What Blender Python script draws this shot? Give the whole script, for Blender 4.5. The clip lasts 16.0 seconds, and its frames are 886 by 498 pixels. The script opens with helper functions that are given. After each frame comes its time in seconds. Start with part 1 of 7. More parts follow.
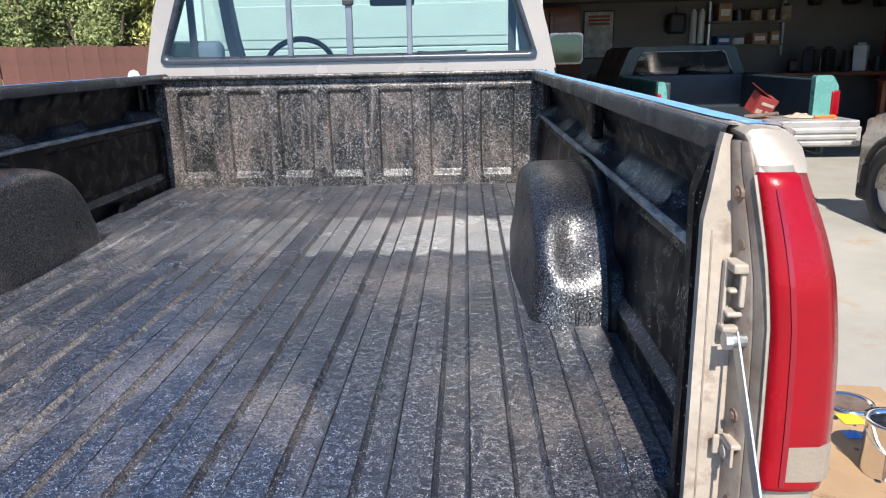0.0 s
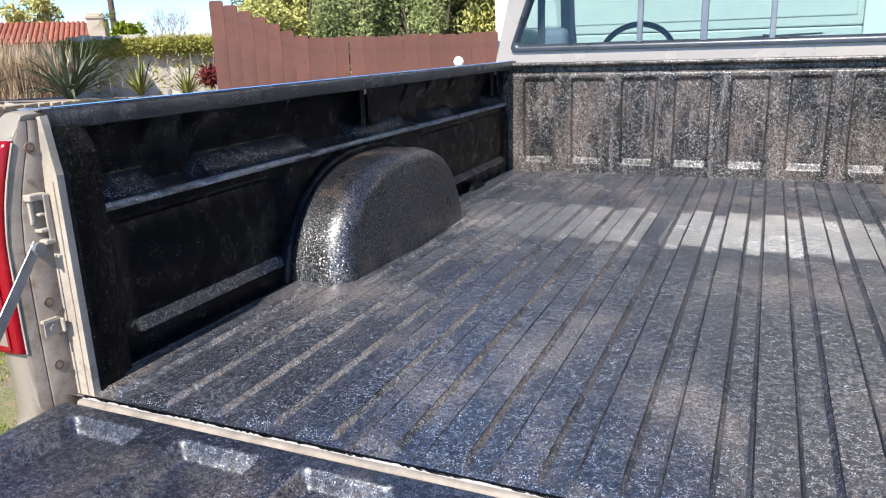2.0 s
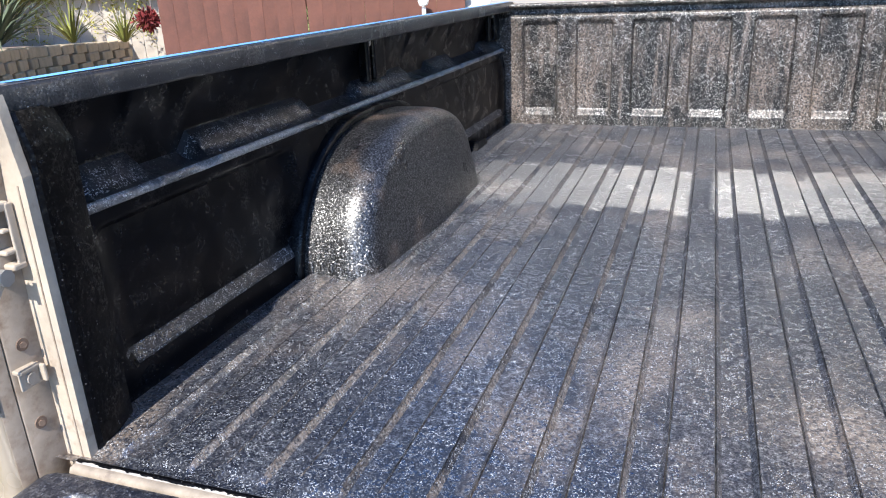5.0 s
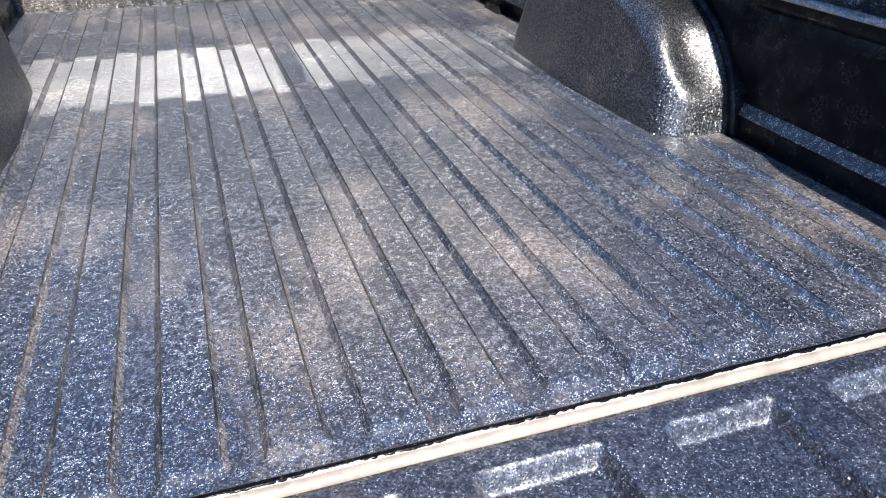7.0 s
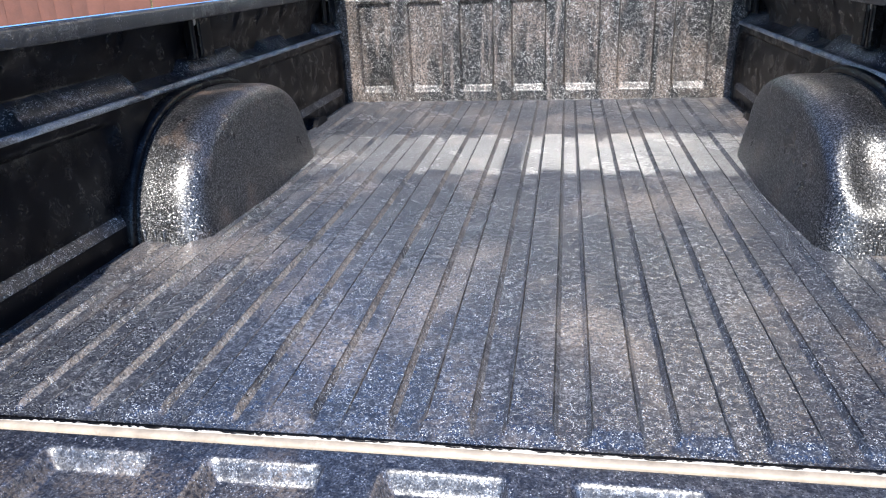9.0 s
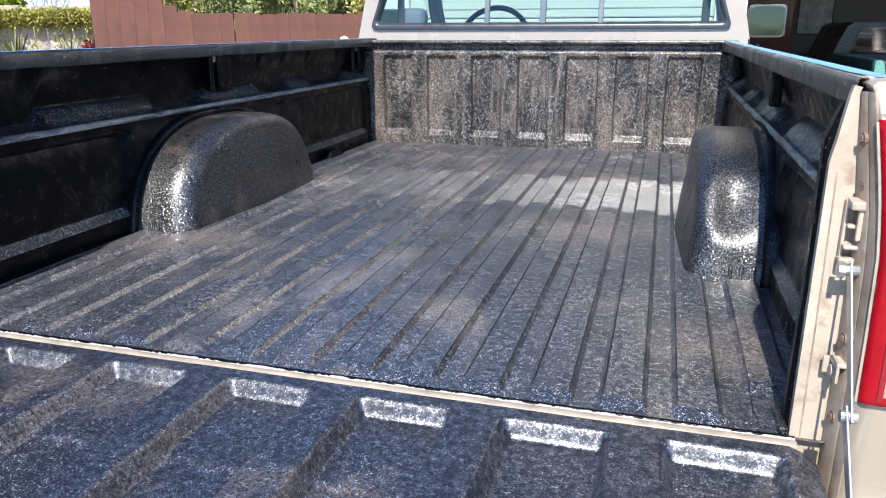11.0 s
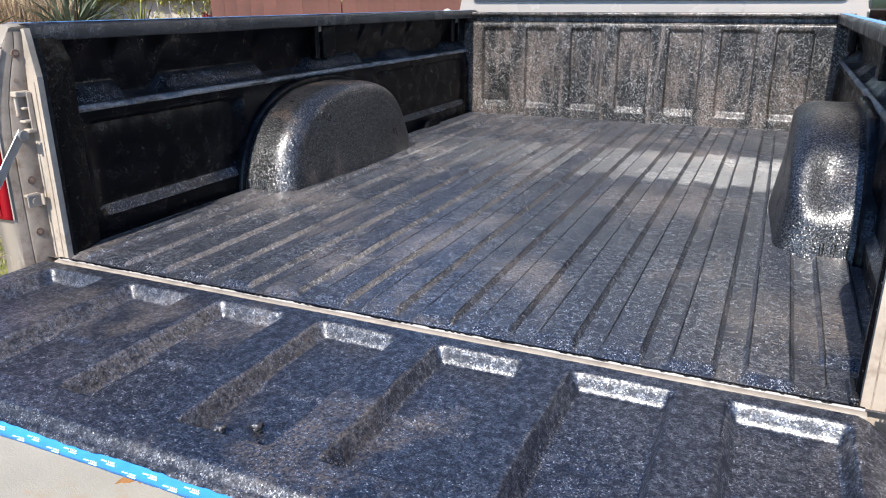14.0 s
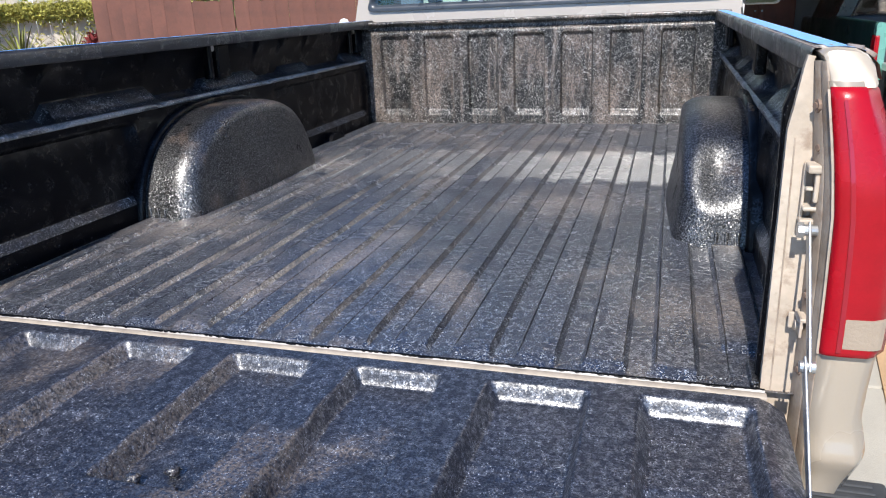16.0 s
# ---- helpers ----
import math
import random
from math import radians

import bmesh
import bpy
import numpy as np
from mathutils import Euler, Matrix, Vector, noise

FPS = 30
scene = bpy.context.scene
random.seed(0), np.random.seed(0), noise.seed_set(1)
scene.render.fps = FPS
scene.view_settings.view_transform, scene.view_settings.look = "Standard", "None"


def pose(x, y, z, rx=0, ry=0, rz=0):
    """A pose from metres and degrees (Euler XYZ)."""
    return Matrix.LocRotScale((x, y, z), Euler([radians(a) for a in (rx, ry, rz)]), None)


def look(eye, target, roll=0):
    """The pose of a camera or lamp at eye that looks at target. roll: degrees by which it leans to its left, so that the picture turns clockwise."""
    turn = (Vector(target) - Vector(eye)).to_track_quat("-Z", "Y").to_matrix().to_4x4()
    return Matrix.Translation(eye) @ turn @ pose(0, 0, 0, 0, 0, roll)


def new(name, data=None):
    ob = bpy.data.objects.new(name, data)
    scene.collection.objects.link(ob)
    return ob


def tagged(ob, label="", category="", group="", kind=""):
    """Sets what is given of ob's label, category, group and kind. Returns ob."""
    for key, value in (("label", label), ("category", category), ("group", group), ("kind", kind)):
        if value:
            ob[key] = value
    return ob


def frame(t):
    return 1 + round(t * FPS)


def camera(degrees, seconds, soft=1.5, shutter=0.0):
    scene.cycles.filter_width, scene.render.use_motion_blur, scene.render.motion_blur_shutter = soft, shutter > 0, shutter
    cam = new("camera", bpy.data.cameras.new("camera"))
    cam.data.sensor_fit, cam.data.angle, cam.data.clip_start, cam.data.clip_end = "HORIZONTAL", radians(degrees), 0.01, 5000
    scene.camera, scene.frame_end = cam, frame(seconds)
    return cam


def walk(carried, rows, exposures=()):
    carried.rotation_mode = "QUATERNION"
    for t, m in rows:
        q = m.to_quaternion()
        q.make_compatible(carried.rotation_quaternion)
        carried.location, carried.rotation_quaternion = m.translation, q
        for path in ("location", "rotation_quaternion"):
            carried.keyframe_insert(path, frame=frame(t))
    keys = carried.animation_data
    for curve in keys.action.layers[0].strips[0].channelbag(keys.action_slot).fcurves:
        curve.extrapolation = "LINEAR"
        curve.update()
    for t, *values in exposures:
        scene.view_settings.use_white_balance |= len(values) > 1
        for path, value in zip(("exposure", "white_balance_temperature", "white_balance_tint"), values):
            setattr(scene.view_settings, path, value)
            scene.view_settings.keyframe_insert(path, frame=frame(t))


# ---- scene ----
cam = camera(62.3, 16.0, 1.1)

PATH = [
    (0, (0.512, -0.762, 1.351), (0.443, 1.169, 0.834), -1.2),
    (0.5, (0.521, -0.771, 1.348), (0.275, 1.141, 0.815), -2.1),
    (1, (0.47, -0.76, 1.341), (0.035, 1.12, 0.813), -2.3),
    (1.5, (0.398, -0.79, 1.356), (-0.227, 1.034, 0.823), -2.1),
    (2, (0.274, -0.804, 1.363), (-0.507, 0.958, 0.828), -1.9),
    (2.5, (0.184, -0.842, 1.371), (-0.739, 0.85, 0.838), -2.1),
    (3, (0.104, -0.894, 1.39), (-0.925, 0.732, 0.846), -2.6),
    (3.2, (0.074, -0.9, 1.385), (-0.984, 0.708, 0.84), -2.9),
    (5.3, (-0.064, -0.589, 1.377), (-0.543, 1.219, 0.669), -2.6),
    (5.5, (-0.126, -0.59, 1.386), (-0.477, 1.243, 0.668), -2.6),
    (6, (-0.248, -0.578, 1.399), (-0.238, 1.28, 0.658), -1.7),
    (6.5, (-0.282, -0.574, 1.4), (0.068, 1.252, 0.664), -0.5),
    (7, (-0.257, -0.544, 1.363), (0.307, 1.096, 0.367), 0.2),
    (7.5, (-0.266, -0.522, 1.382), (0.311, 1.148, 0.445), 1.6),
    (8, (-0.232, -0.504, 1.397), (0.114, 1.351, 0.736), 1.5),
    (8.5, (0.014, -0.614, 1.338), (-0.029, 1.262, 0.644), 0.5),
    (9, (0.144, -0.748, 1.358), (-0.177, 1.087, 0.63), -2.5),
    (9.5, (0.2, -0.916, 1.341), (-0.195, 0.917, 0.644), -2.1),
    (10, (0.331, -0.988, 1.343), (-0.101, 0.856, 0.699), 0.4),
    (10.2, (0.416, -0.985, 1.325), (-0.043, 0.859, 0.704), 0.9),
    (12.3, (0.609, -0.966, 1.386), (-0.021, 0.86, 0.869), -2.2),
    (12.5, (0.609, -0.969, 1.396), (-0.02, 0.866, 0.911), -2.0),
    (13, (0.622, -0.974, 1.387), (0.006, 0.872, 0.928), -1.1),
    (13.5, (0.627, -0.999, 1.331), (-0.023, 0.807, 0.771), -0.1),
    (13.6, (0.625, -1.01, 1.328), (-0.045, 0.782, 0.746), -0.0),
    (14, (0.608, -1.028, 1.323), (-0.172, 0.699, 0.684), -0.2),
    (14.5, (0.597, -1.053, 1.324), (-0.283, 0.618, 0.666), -1.3),
    (15, (0.618, -1.036, 1.335), (-0.231, 0.656, 0.691), -2.3),
    (15.5, (0.641, -1.022, 1.337), (-0.068, 0.737, 0.7), -2.8),
    (16, (0.616, -1.02, 1.342), (0.048, 0.791, 0.711), -2.5),
]
walk(cam, [(t, look(eye, target, roll)) for t, eye, target, roll in PATH], [(0, 0.65), (2, 0.75), (3, 0.6), (5.5, 1.15), (6.5, 1.4), (7, 1.3), (8, 1.32), (8.5, 1.28), (9.5, 1.02), (10, 1.0), (12.5, 0.65), (13.2, 0.65), (14, 0.68), (16, 0.68)])

# ---------------------------------------------------------------- light
AZ, EL = radians(0.3), radians(45.0)
world = bpy.data.worlds.new("sky")
scene.world = world
world.use_nodes = True
wn = world.node_tree.nodes
sky = wn.new("ShaderNodeTexSky")
sky.sky_type, sky.sun_disc = "NISHITA", False
sky.sun_elevation, sky.sun_rotation = EL, math.pi - AZ
sky.air_density, sky.dust_density, sky.ozone_density = 0.8, 0.0, 7.0
sky.altitude = 1000
wn["Background"].inputs["Strength"].default_value = 0.15
world.node_tree.links.new(sky.outputs[0], wn["Background"].inputs["Color"])
sun_dir = Vector((math.sin(AZ) * math.cos(EL), -math.cos(AZ) * math.cos(EL), math.sin(EL)))
sun = new("sun", bpy.data.lights.new("sun", "SUN"))
sun.data.energy, sun.data.angle, sun.data.color = 4.5, radians(0.53), (1.0, 0.96, 0.91)
sun.matrix_world = look(sun_dir * 40, (0, 0, 0))

# ---------------------------------------------------------------- helpers of this scene


def thing(name, at, label, category, group="", kind=""):
    ob = new(name)
    ob.empty_display_size = 0.1
    ob.location = at
    return tagged(ob, label, category, group, kind)


def part(name, bm, material, parent=None, label="", smooth=False, recalc=True):
    me = bpy.data.meshes.new(name)
    if recalc:
        bmesh.ops.recalc_face_normals(bm, faces=bm.faces)
    bm.to_mesh(me)
    bm.free()
    for m in material if isinstance(material, (list, tuple)) else [material]:
        me.materials.append(m)
    if smooth:
        for p in me.polygons:
            p.use_smooth = True
    ob = new(name, me)
    if parent is not None:
        ob.parent = parent
        ob.matrix_parent_inverse = parent.matrix_basis.inverted() if parent.type == "EMPTY" else Matrix()
    if label:
        ob["label"] = label
    return ob


def solo(name, bm, material, label, category="", group="", kind="", smooth=False):
    return tagged(part(name, bm, material, None, "", smooth), label, category, group, kind)


def crease(ob, degrees=35):
    """Smooth shading but for edges sharper than the angle."""
    ob.data.shade_smooth()
    ob.data.set_sharp_from_angle(angle=radians(degrees))
    return ob


def box(bm, a, b, bevel=0.0, seg=2, m=None, mi=0):
    c = [(p + q) / 2 for p, q in zip(a, b)]
    s = [abs(q - p) for p, q in zip(a, b)]
    made = bmesh.ops.create_cube(bm, size=1)["verts"]
    bmesh.ops.scale(bm, vec=s, verts=made)
    faces = list({f for v in made for f in v.link_faces})
    if bevel:
        edges = list({e for v in made for e in v.link_edges})
        out = bmesh.ops.bevel(bm, geom=edges, offset=min(bevel, min(s) * 0.45), segments=seg, affect="EDGES", profile=0.5)
        made = list({v for f in out["faces"] for v in f.verts} | {v for v in made if v.is_valid})
        faces = list({f for v in made for f in v.link_faces})
    bmesh.ops.translate(bm, vec=c, verts=made)
    if m is not None:
        bmesh.ops.transform(bm, matrix=m, verts=made)
    for f in faces:
        if f.is_valid:
            f.material_index = mi
    return made


def rod(bm, p, q, r, n=10, r2=None):
    p, q = Vector(p), Vector(q)
    d = q - p
    m = Matrix.Translation((p + q) / 2) @ d.to_track_quat("Z", "Y").to_matrix().to_4x4()
    return bmesh.ops.create_cone(bm, cap_ends=True, segments=n, radius1=r, radius2=r if r2 is None else r2, depth=d.length, matrix=m)["verts"]


def grid(bm, rings, close_u=False, close_v=False):
    """A skin over rows of points."""
    vs = [[bm.verts.new(p) for p in ring] for ring in rings]
    nu, nv = len(vs), len(vs[0])
    for i in range(nu if close_u else nu - 1):
        for j in range(nv if close_v else nv - 1):
            a, b, c, d = vs[i][j], vs[i][(j + 1) % nv], vs[(i + 1) % nu][(j + 1) % nv], vs[(i + 1) % nu][j]
            if len({a, b, c, d}) == 4:
                bm.faces.new((a, b, c, d))
    return vs


def prism(bm, outline, axis, lo, hi):
    """A closed outline in two coordinates, drawn out along the third axis."""
    def put(p, w):
        return {"x": (w, p[0], p[1]), "y": (p[0], w, p[1]), "z": (p[0], p[1], w)}[axis]
    a = [bm.verts.new(put(p, lo)) for p in outline]
    b = [bm.verts.new(put(p, hi)) for p in outline]
    n = len(a)
    for i in range(n):
        bm.faces.new((a[i], a[(i + 1) % n], b[(i + 1) % n], b[i]))
    bm.faces.new(a)
    bm.faces.new(b)


def rounded(pts, r, n=5):
    """A polygon with its corners rounded, n points a corner."""
    out = []
    for i, p in enumerate(pts):
        p, a, b = Vector(p), Vector(pts[i - 1]), Vector(pts[(i + 1) % len(pts)])
        rr = r[i] if isinstance(r, (list, tuple)) else r
        u, v = (a - p).normalized() * rr, (b - p).normalized() * rr
        for k in range(n):
            t = k / (n - 1)
            out.append(tuple((1 - t) ** 2 * (p + u) + 2 * t * (1 - t) * p + t * t * (p + v)))
    return out


def tube(bm, pts, r, n=8):
    """A pipe along points."""
    pts = [Vector(p) for p in pts]
    rings = []
    for i, p in enumerate(pts):
        d = (pts[min(i + 1, len(pts) - 1)] - pts[max(i - 1, 0)]).normalized()
        up = Vector((0, 0, 1)) if abs(d.z) < 0.9 else Vector((1, 0, 0))
        s = d.cross(up).normalized()
        w = s.cross(d)
        rings.append([p + r * (math.cos(a) * s + math.sin(a) * w) for a in (2 * math.pi * k / n for k in range(n))])
    vs = grid(bm, rings, close_v=True)
    bm.faces.new(vs[0])
    bm.faces.new(vs[-1])


def smooth01(t):
    t = max(0.0, min(1.0, t))
    return t * t * (3 - 2 * t)


def lerp_at(x, xs, ys):
    return float(np.interp(x, xs, ys))


# ---------------------------------------------------------------- materials


def material(name, color, rough=0.5, metal=0.0, coat=0.0, vary=0.25, scale=6.0, fine=60.0, bump=0.0, bump_scale=200.0,
             tint=None, stain=0.0, stain_color=(0.1, 0.06, 0.03), trans=0.0, ior=1.45, per_object=0.0, per_island=0.0, space="Object", rvary=0.1):
    m = bpy.data.materials.new(name)
    m.use_nodes = True
    t, nd, ln = m.node_tree, m.node_tree.nodes, m.node_tree.links
    b = nd["Principled BSDF"]
    co = nd.new("ShaderNodeTexCoord")
    src = co.outputs[space]

    def tex(s, detail=4.0, rgh=0.6):
        n = nd.new("ShaderNodeTexNoise")
        n.inputs["Scale"].default_value, n.inputs["Detail"].default_value, n.inputs["Roughness"].default_value = s, detail, rgh
        ln.new(src, n.inputs["Vector"])
        return n.outputs["Fac"]

    def ramp(fac, lo, hi, c0, c1):
        r = nd.new("ShaderNodeMapRange")
        r.inputs["From Min"].default_value, r.inputs["From Max"].default_value = lo, hi
        r.inputs["To Min"].default_value, r.inputs["To Max"].default_value = c0, c1
        ln.new(fac, r.inputs["Value"])
        return r.outputs[0]

    def mix(fac, a, c, kind="MIX"):
        x = nd.new("ShaderNodeMix")
        x.data_type, x.blend_type = "RGBA", kind
        for sock, v in ((x.inputs[0], fac), (x.inputs[6], a), (x.inputs[7], c)):
            if hasattr(v, "is_output"):
                ln.new(v, sock)
            elif isinstance(v, tuple):
                sock.default_value = (*v, 1) if len(v) == 3 else v
            else:
                sock.default_value = v
        return x.outputs[2]

    big, small = tex(scale), tex(fine, 3.0)
    dark = tuple(c * (1 - vary) for c in color)
    lite = tuple(min(1, c * (1 + vary)) for c in color)
    col = mix(ramp(big, 0.3, 0.7, 0, 1), dark, lite)
    if tint is not None:
        col = mix(ramp(tex(scale * 0.6, 5.0), 0.45, 0.62, 0, 1), col, tint)
    col = mix(ramp(small, 0.3, 0.7, 0, vary * 0.7), col, tuple(c * 0.45 for c in color))
    if stain:
        col = mix(ramp(tex(scale * 1.7, 6.0, 0.7), 0.62 - stain * 0.15, 0.7, 0, 0.8), col, stain_color)
    if per_object or per_island:
        if per_object:
            rnd = nd.new("ShaderNodeObjectInfo").outputs["Random"]
        else:
            rnd = nd.new("ShaderNodeNewGeometry").outputs["Random Per Island"]
        h = nd.new("ShaderNodeHueSaturation")
        k = per_object or per_island
        ln.new(ramp(rnd, 0, 1, 1 - k, 1 + k), h.inputs["Value"])
        ln.new(col, h.inputs["Color"])
        col = h.outputs[0]
    ln.new(col, b.inputs["Base Color"])
    ln.new(ramp(big, 0.3, 0.7, max(0.02, rough - rvary), min(1, rough + rvary)), b.inputs["Roughness"])
    b.inputs["Metallic"].default_value = metal
    b.inputs["Coat Weight"].default_value, b.inputs["Coat Roughness"].default_value = coat, 0.06
    b.inputs["Transmission Weight"].default_value, b.inputs["IOR"].default_value = trans, ior
    if bump:
        bp = nd.new("ShaderNodeBump")
        bp.inputs["Strength"].default_value, bp.inputs["Distance"].default_value = 1.0, bump
        ln.new(tex(bump_scale, 3.0), bp.inputs["Height"])
        ln.new(bp.outputs[0], b.inputs["Normal"])
    return m


def liner_material(name, base, worn, thin=(0.5, 0.7), patch=(4.0, 2.2, 4.0), grain=330.0, glint_share=0.04, glint_color=(0.5, 0.5, 0.52), relief=0.0008, rough=0.45, spec=0.5,
                   gloss=1.5, wet=0.2, flat=0.06, tilt=0.9, dots=0.003, bare_walls=0.0, streak=0.0, thin_speck=0.5, salt=0.0, pits=0.15, clumps=85.0, steep=0.12):
    """Sprayed black truck-bed coating: gritty, glossy, with sun glints painted as bright flecks, and thin in patches so
    that brown primer shows.
    thin: where the patch noise begins to show primer; bare_walls: how much shows on the pressed sides that face +x."""
    m = bpy.data.materials.new(name)
    m.use_nodes = True
    nd, ln = m.node_tree.nodes, m.node_tree.links
    b = nd["Principled BSDF"]
    co = nd.new("ShaderNodeTexCoord").outputs["Object"]

    def scaled(v):
        x = nd.new("ShaderNodeVectorMath")
        x.operation = "MULTIPLY"
        ln.new(co, x.inputs[0])
        x.inputs[1].default_value = v
        return x.outputs[0]

    def noise_tex(s, detail, rgh=0.6, src=None):
        n = nd.new("ShaderNodeTexNoise")
        n.inputs["Scale"].default_value, n.inputs["Detail"].default_value, n.inputs["Roughness"].default_value = s, detail, rgh
        ln.new(co if src is None else src, n.inputs["Vector"])
        return n.outputs["Fac"]

    def rng(v, a, c, d=0.0, e=1.0):
        r = nd.new("ShaderNodeMapRange")
        for i, x in zip(("From Min", "From Max", "To Min", "To Max"), (a, c, d, e)):
            r.inputs[i].default_value = x
        ln.new(v, r.inputs["Value"])
        return r.outputs[0]

    def calc(op, a, c=0.0):
        x = nd.new("ShaderNodeMath")
        x.operation = op
        for i, v in enumerate((a, c)):
            if hasattr(v, "is_output"):
                ln.new(v, x.inputs[i])
            else:
                x.inputs[i].default_value = v
        if op == "MULTIPLY_ADD":
            x.inputs[2].default_value = 0.28
        return x.outputs[0]

    def mix(f, a, c):
        x = nd.new("ShaderNodeMix")
        x.data_type = "RGBA"
        for sock, v in ((x.inputs[0], f), (x.inputs[6], a), (x.inputs[7], c)):
            if hasattr(v, "is_output"):
                ln.new(v, sock)
            else:
                sock.default_value = (*v, 1) if isinstance(v, tuple) else v
        return x.outputs[2]

    def cell_tex(s):
        v = nd.new("ShaderNodeTexVoronoi")
        v.inputs["Scale"].default_value = s
        ln.new(co, v.inputs["Vector"])
        p = nd.new("ShaderNodeSeparateColor")
        ln.new(v.outputs["Color"], p.inputs[0])
        return v, p

    cells, pick = cell_tex(grain)
    lumps, lump_pick = cell_tex(grain * 0.42)
    patch_n = noise_tex(1.0, 5.0, 0.62, scaled(patch))
    bare = rng(patch_n, *thin)
    if streak:
        bare = calc("MAXIMUM", bare, calc("MULTIPLY", rng(noise_tex(1.0, 3.0, 0.6, scaled((26.0, 26.0, 3.0))), 0.52, 0.66), streak))
    geo = nd.new("ShaderNodeNewGeometry")
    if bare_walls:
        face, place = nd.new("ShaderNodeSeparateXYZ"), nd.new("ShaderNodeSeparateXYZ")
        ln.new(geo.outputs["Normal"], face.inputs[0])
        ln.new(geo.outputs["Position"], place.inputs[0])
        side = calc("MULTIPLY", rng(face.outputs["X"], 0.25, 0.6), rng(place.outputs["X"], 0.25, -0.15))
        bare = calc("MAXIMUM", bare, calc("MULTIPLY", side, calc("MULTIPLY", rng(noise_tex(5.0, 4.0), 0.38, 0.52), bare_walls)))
    through_coat = calc("MULTIPLY", bare, rng(noise_tex(grain * 0.35, 2.0, 0.6), 0.40, 0.60, 1.0 - thin_speck, 1.0))
    col = mix(through_coat, base, worn)
    # painted glints: fine specks, then round flecks of differing size and brightness
    col = mix(calc("MULTIPLY", rng(noise_tex(grain * 0.6, 2.0, 0.6), 0.54, 0.62), salt), col, glint_color)
    shown = calc("GREATER_THAN", pick.outputs[0], 1.0 - glint_share)
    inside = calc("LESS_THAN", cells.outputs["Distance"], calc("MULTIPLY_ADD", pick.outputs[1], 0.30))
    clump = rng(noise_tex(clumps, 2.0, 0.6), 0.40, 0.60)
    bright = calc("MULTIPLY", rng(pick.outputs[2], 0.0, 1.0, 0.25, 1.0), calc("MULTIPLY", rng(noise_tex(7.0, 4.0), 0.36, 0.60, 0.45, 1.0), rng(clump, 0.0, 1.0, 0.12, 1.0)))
    col = mix(calc("MULTIPLY", calc("MULTIPLY", shown, inside), bright), col, glint_color)
    ln.new(col, b.inputs["Base Color"])
    ln.new(rng(noise_tex(9.0, 4.0), 0.3, 0.7, rough - 0.06, rough + 0.08), b.inputs["Roughness"])
    b.inputs["Specular IOR Level"].default_value = spec
    ln.new(calc("MULTIPLY", rng(noise_tex(grain * 0.55, 2.0, 0.65), 0.42, 0.56, pits, 1.0), rng(clump, 0.0, 1.0, 0.25, 1.0)), b.inputs["Coat Weight"])      # dull pits between the grains
    b.inputs["Coat IOR"].default_value = gloss
    ln.new(rng(noise_tex(6.0, 4.0), 0.35, 0.65, wet, wet + 0.10), b.inputs["Coat Roughness"])
    height = calc("ADD", noise_tex(grain * 0.7, 2.0, 0.6), calc("MULTIPLY", noise_tex(grain * 0.40, 3.0, 0.7), 0.35))
    bump = nd.new("ShaderNodeBump")
    bump.inputs["Strength"].default_value, bump.inputs["Distance"].default_value = 1.0, relief
    ln.new(height, bump.inputs["Height"])
    ln.new(bump.outputs[0], b.inputs["Normal"])
    # in the clear top every grain is a small facet: most lie nearly flat, a few stand steeply
    def facets(src, picked, share):
        swing = calc("ADD", flat, calc("MULTIPLY", rng(picked.outputs[2], 1.0 - share, 1.0), tilt))
        v = nd.new("ShaderNodeVectorMath")
        v.operation = "MULTIPLY_ADD"
        ln.new(src.outputs["Color"], v.inputs[0])
        v.inputs[1].default_value, v.inputs[2].default_value = (2.0,) * 3, (-1.0,) * 3
        w = nd.new("ShaderNodeVectorMath")
        w.operation = "SCALE"
        ln.new(v.outputs[0], w.inputs[0])
        ln.new(swing, w.inputs["Scale"])
        return w.outputs[0]

    def add_vec(a, c, op="ADD"):
        v = nd.new("ShaderNodeVectorMath")
        v.operation = op
        ln.new(a, v.inputs[0])
        if c is not None:
            ln.new(c, v.inputs[1])
        return v.outputs[0]

    total = add_vec(bump.outputs[0], add_vec(facets(cells, pick, steep), facets(lumps, lump_pick, dots)))
    ln.new(add_vec(total, None, "NORMALIZE"), b.inputs["Coat Normal"])
    return m


M = {}
# Sky's blue reflection is partly put into the floor and gate base colours.
M["liner"] = liner_material("liner_floor", (0.004, 0.006, 0.014), (0.20, 0.16, 0.13), (0.50, 0.66), (4.5, 2.6, 4.0), grain=520.0, glint_share=0.42, glint_color=(0.90, 0.94, 1.0), relief=0.00025, rough=0.5, spec=0.8, gloss=3.8, wet=0.20, flat=0.05, bare_walls=1.0, salt=0.08, thin_speck=0.92, pits=0.10)
M["liner_head"] = liner_material("liner_headboard", (0.002, 0.002, 0.002), (0.21, 0.165, 0.138), (0.47, 0.65), (7.0, 7.0, 3.0), grain=430.0, glint_share=0.52, glint_color=(0.82, 0.80, 0.77), streak=0.8, thin_speck=0.95, relief=0.0005, gloss=1.55, spec=0.3, dots=0.0, tilt=0.4)
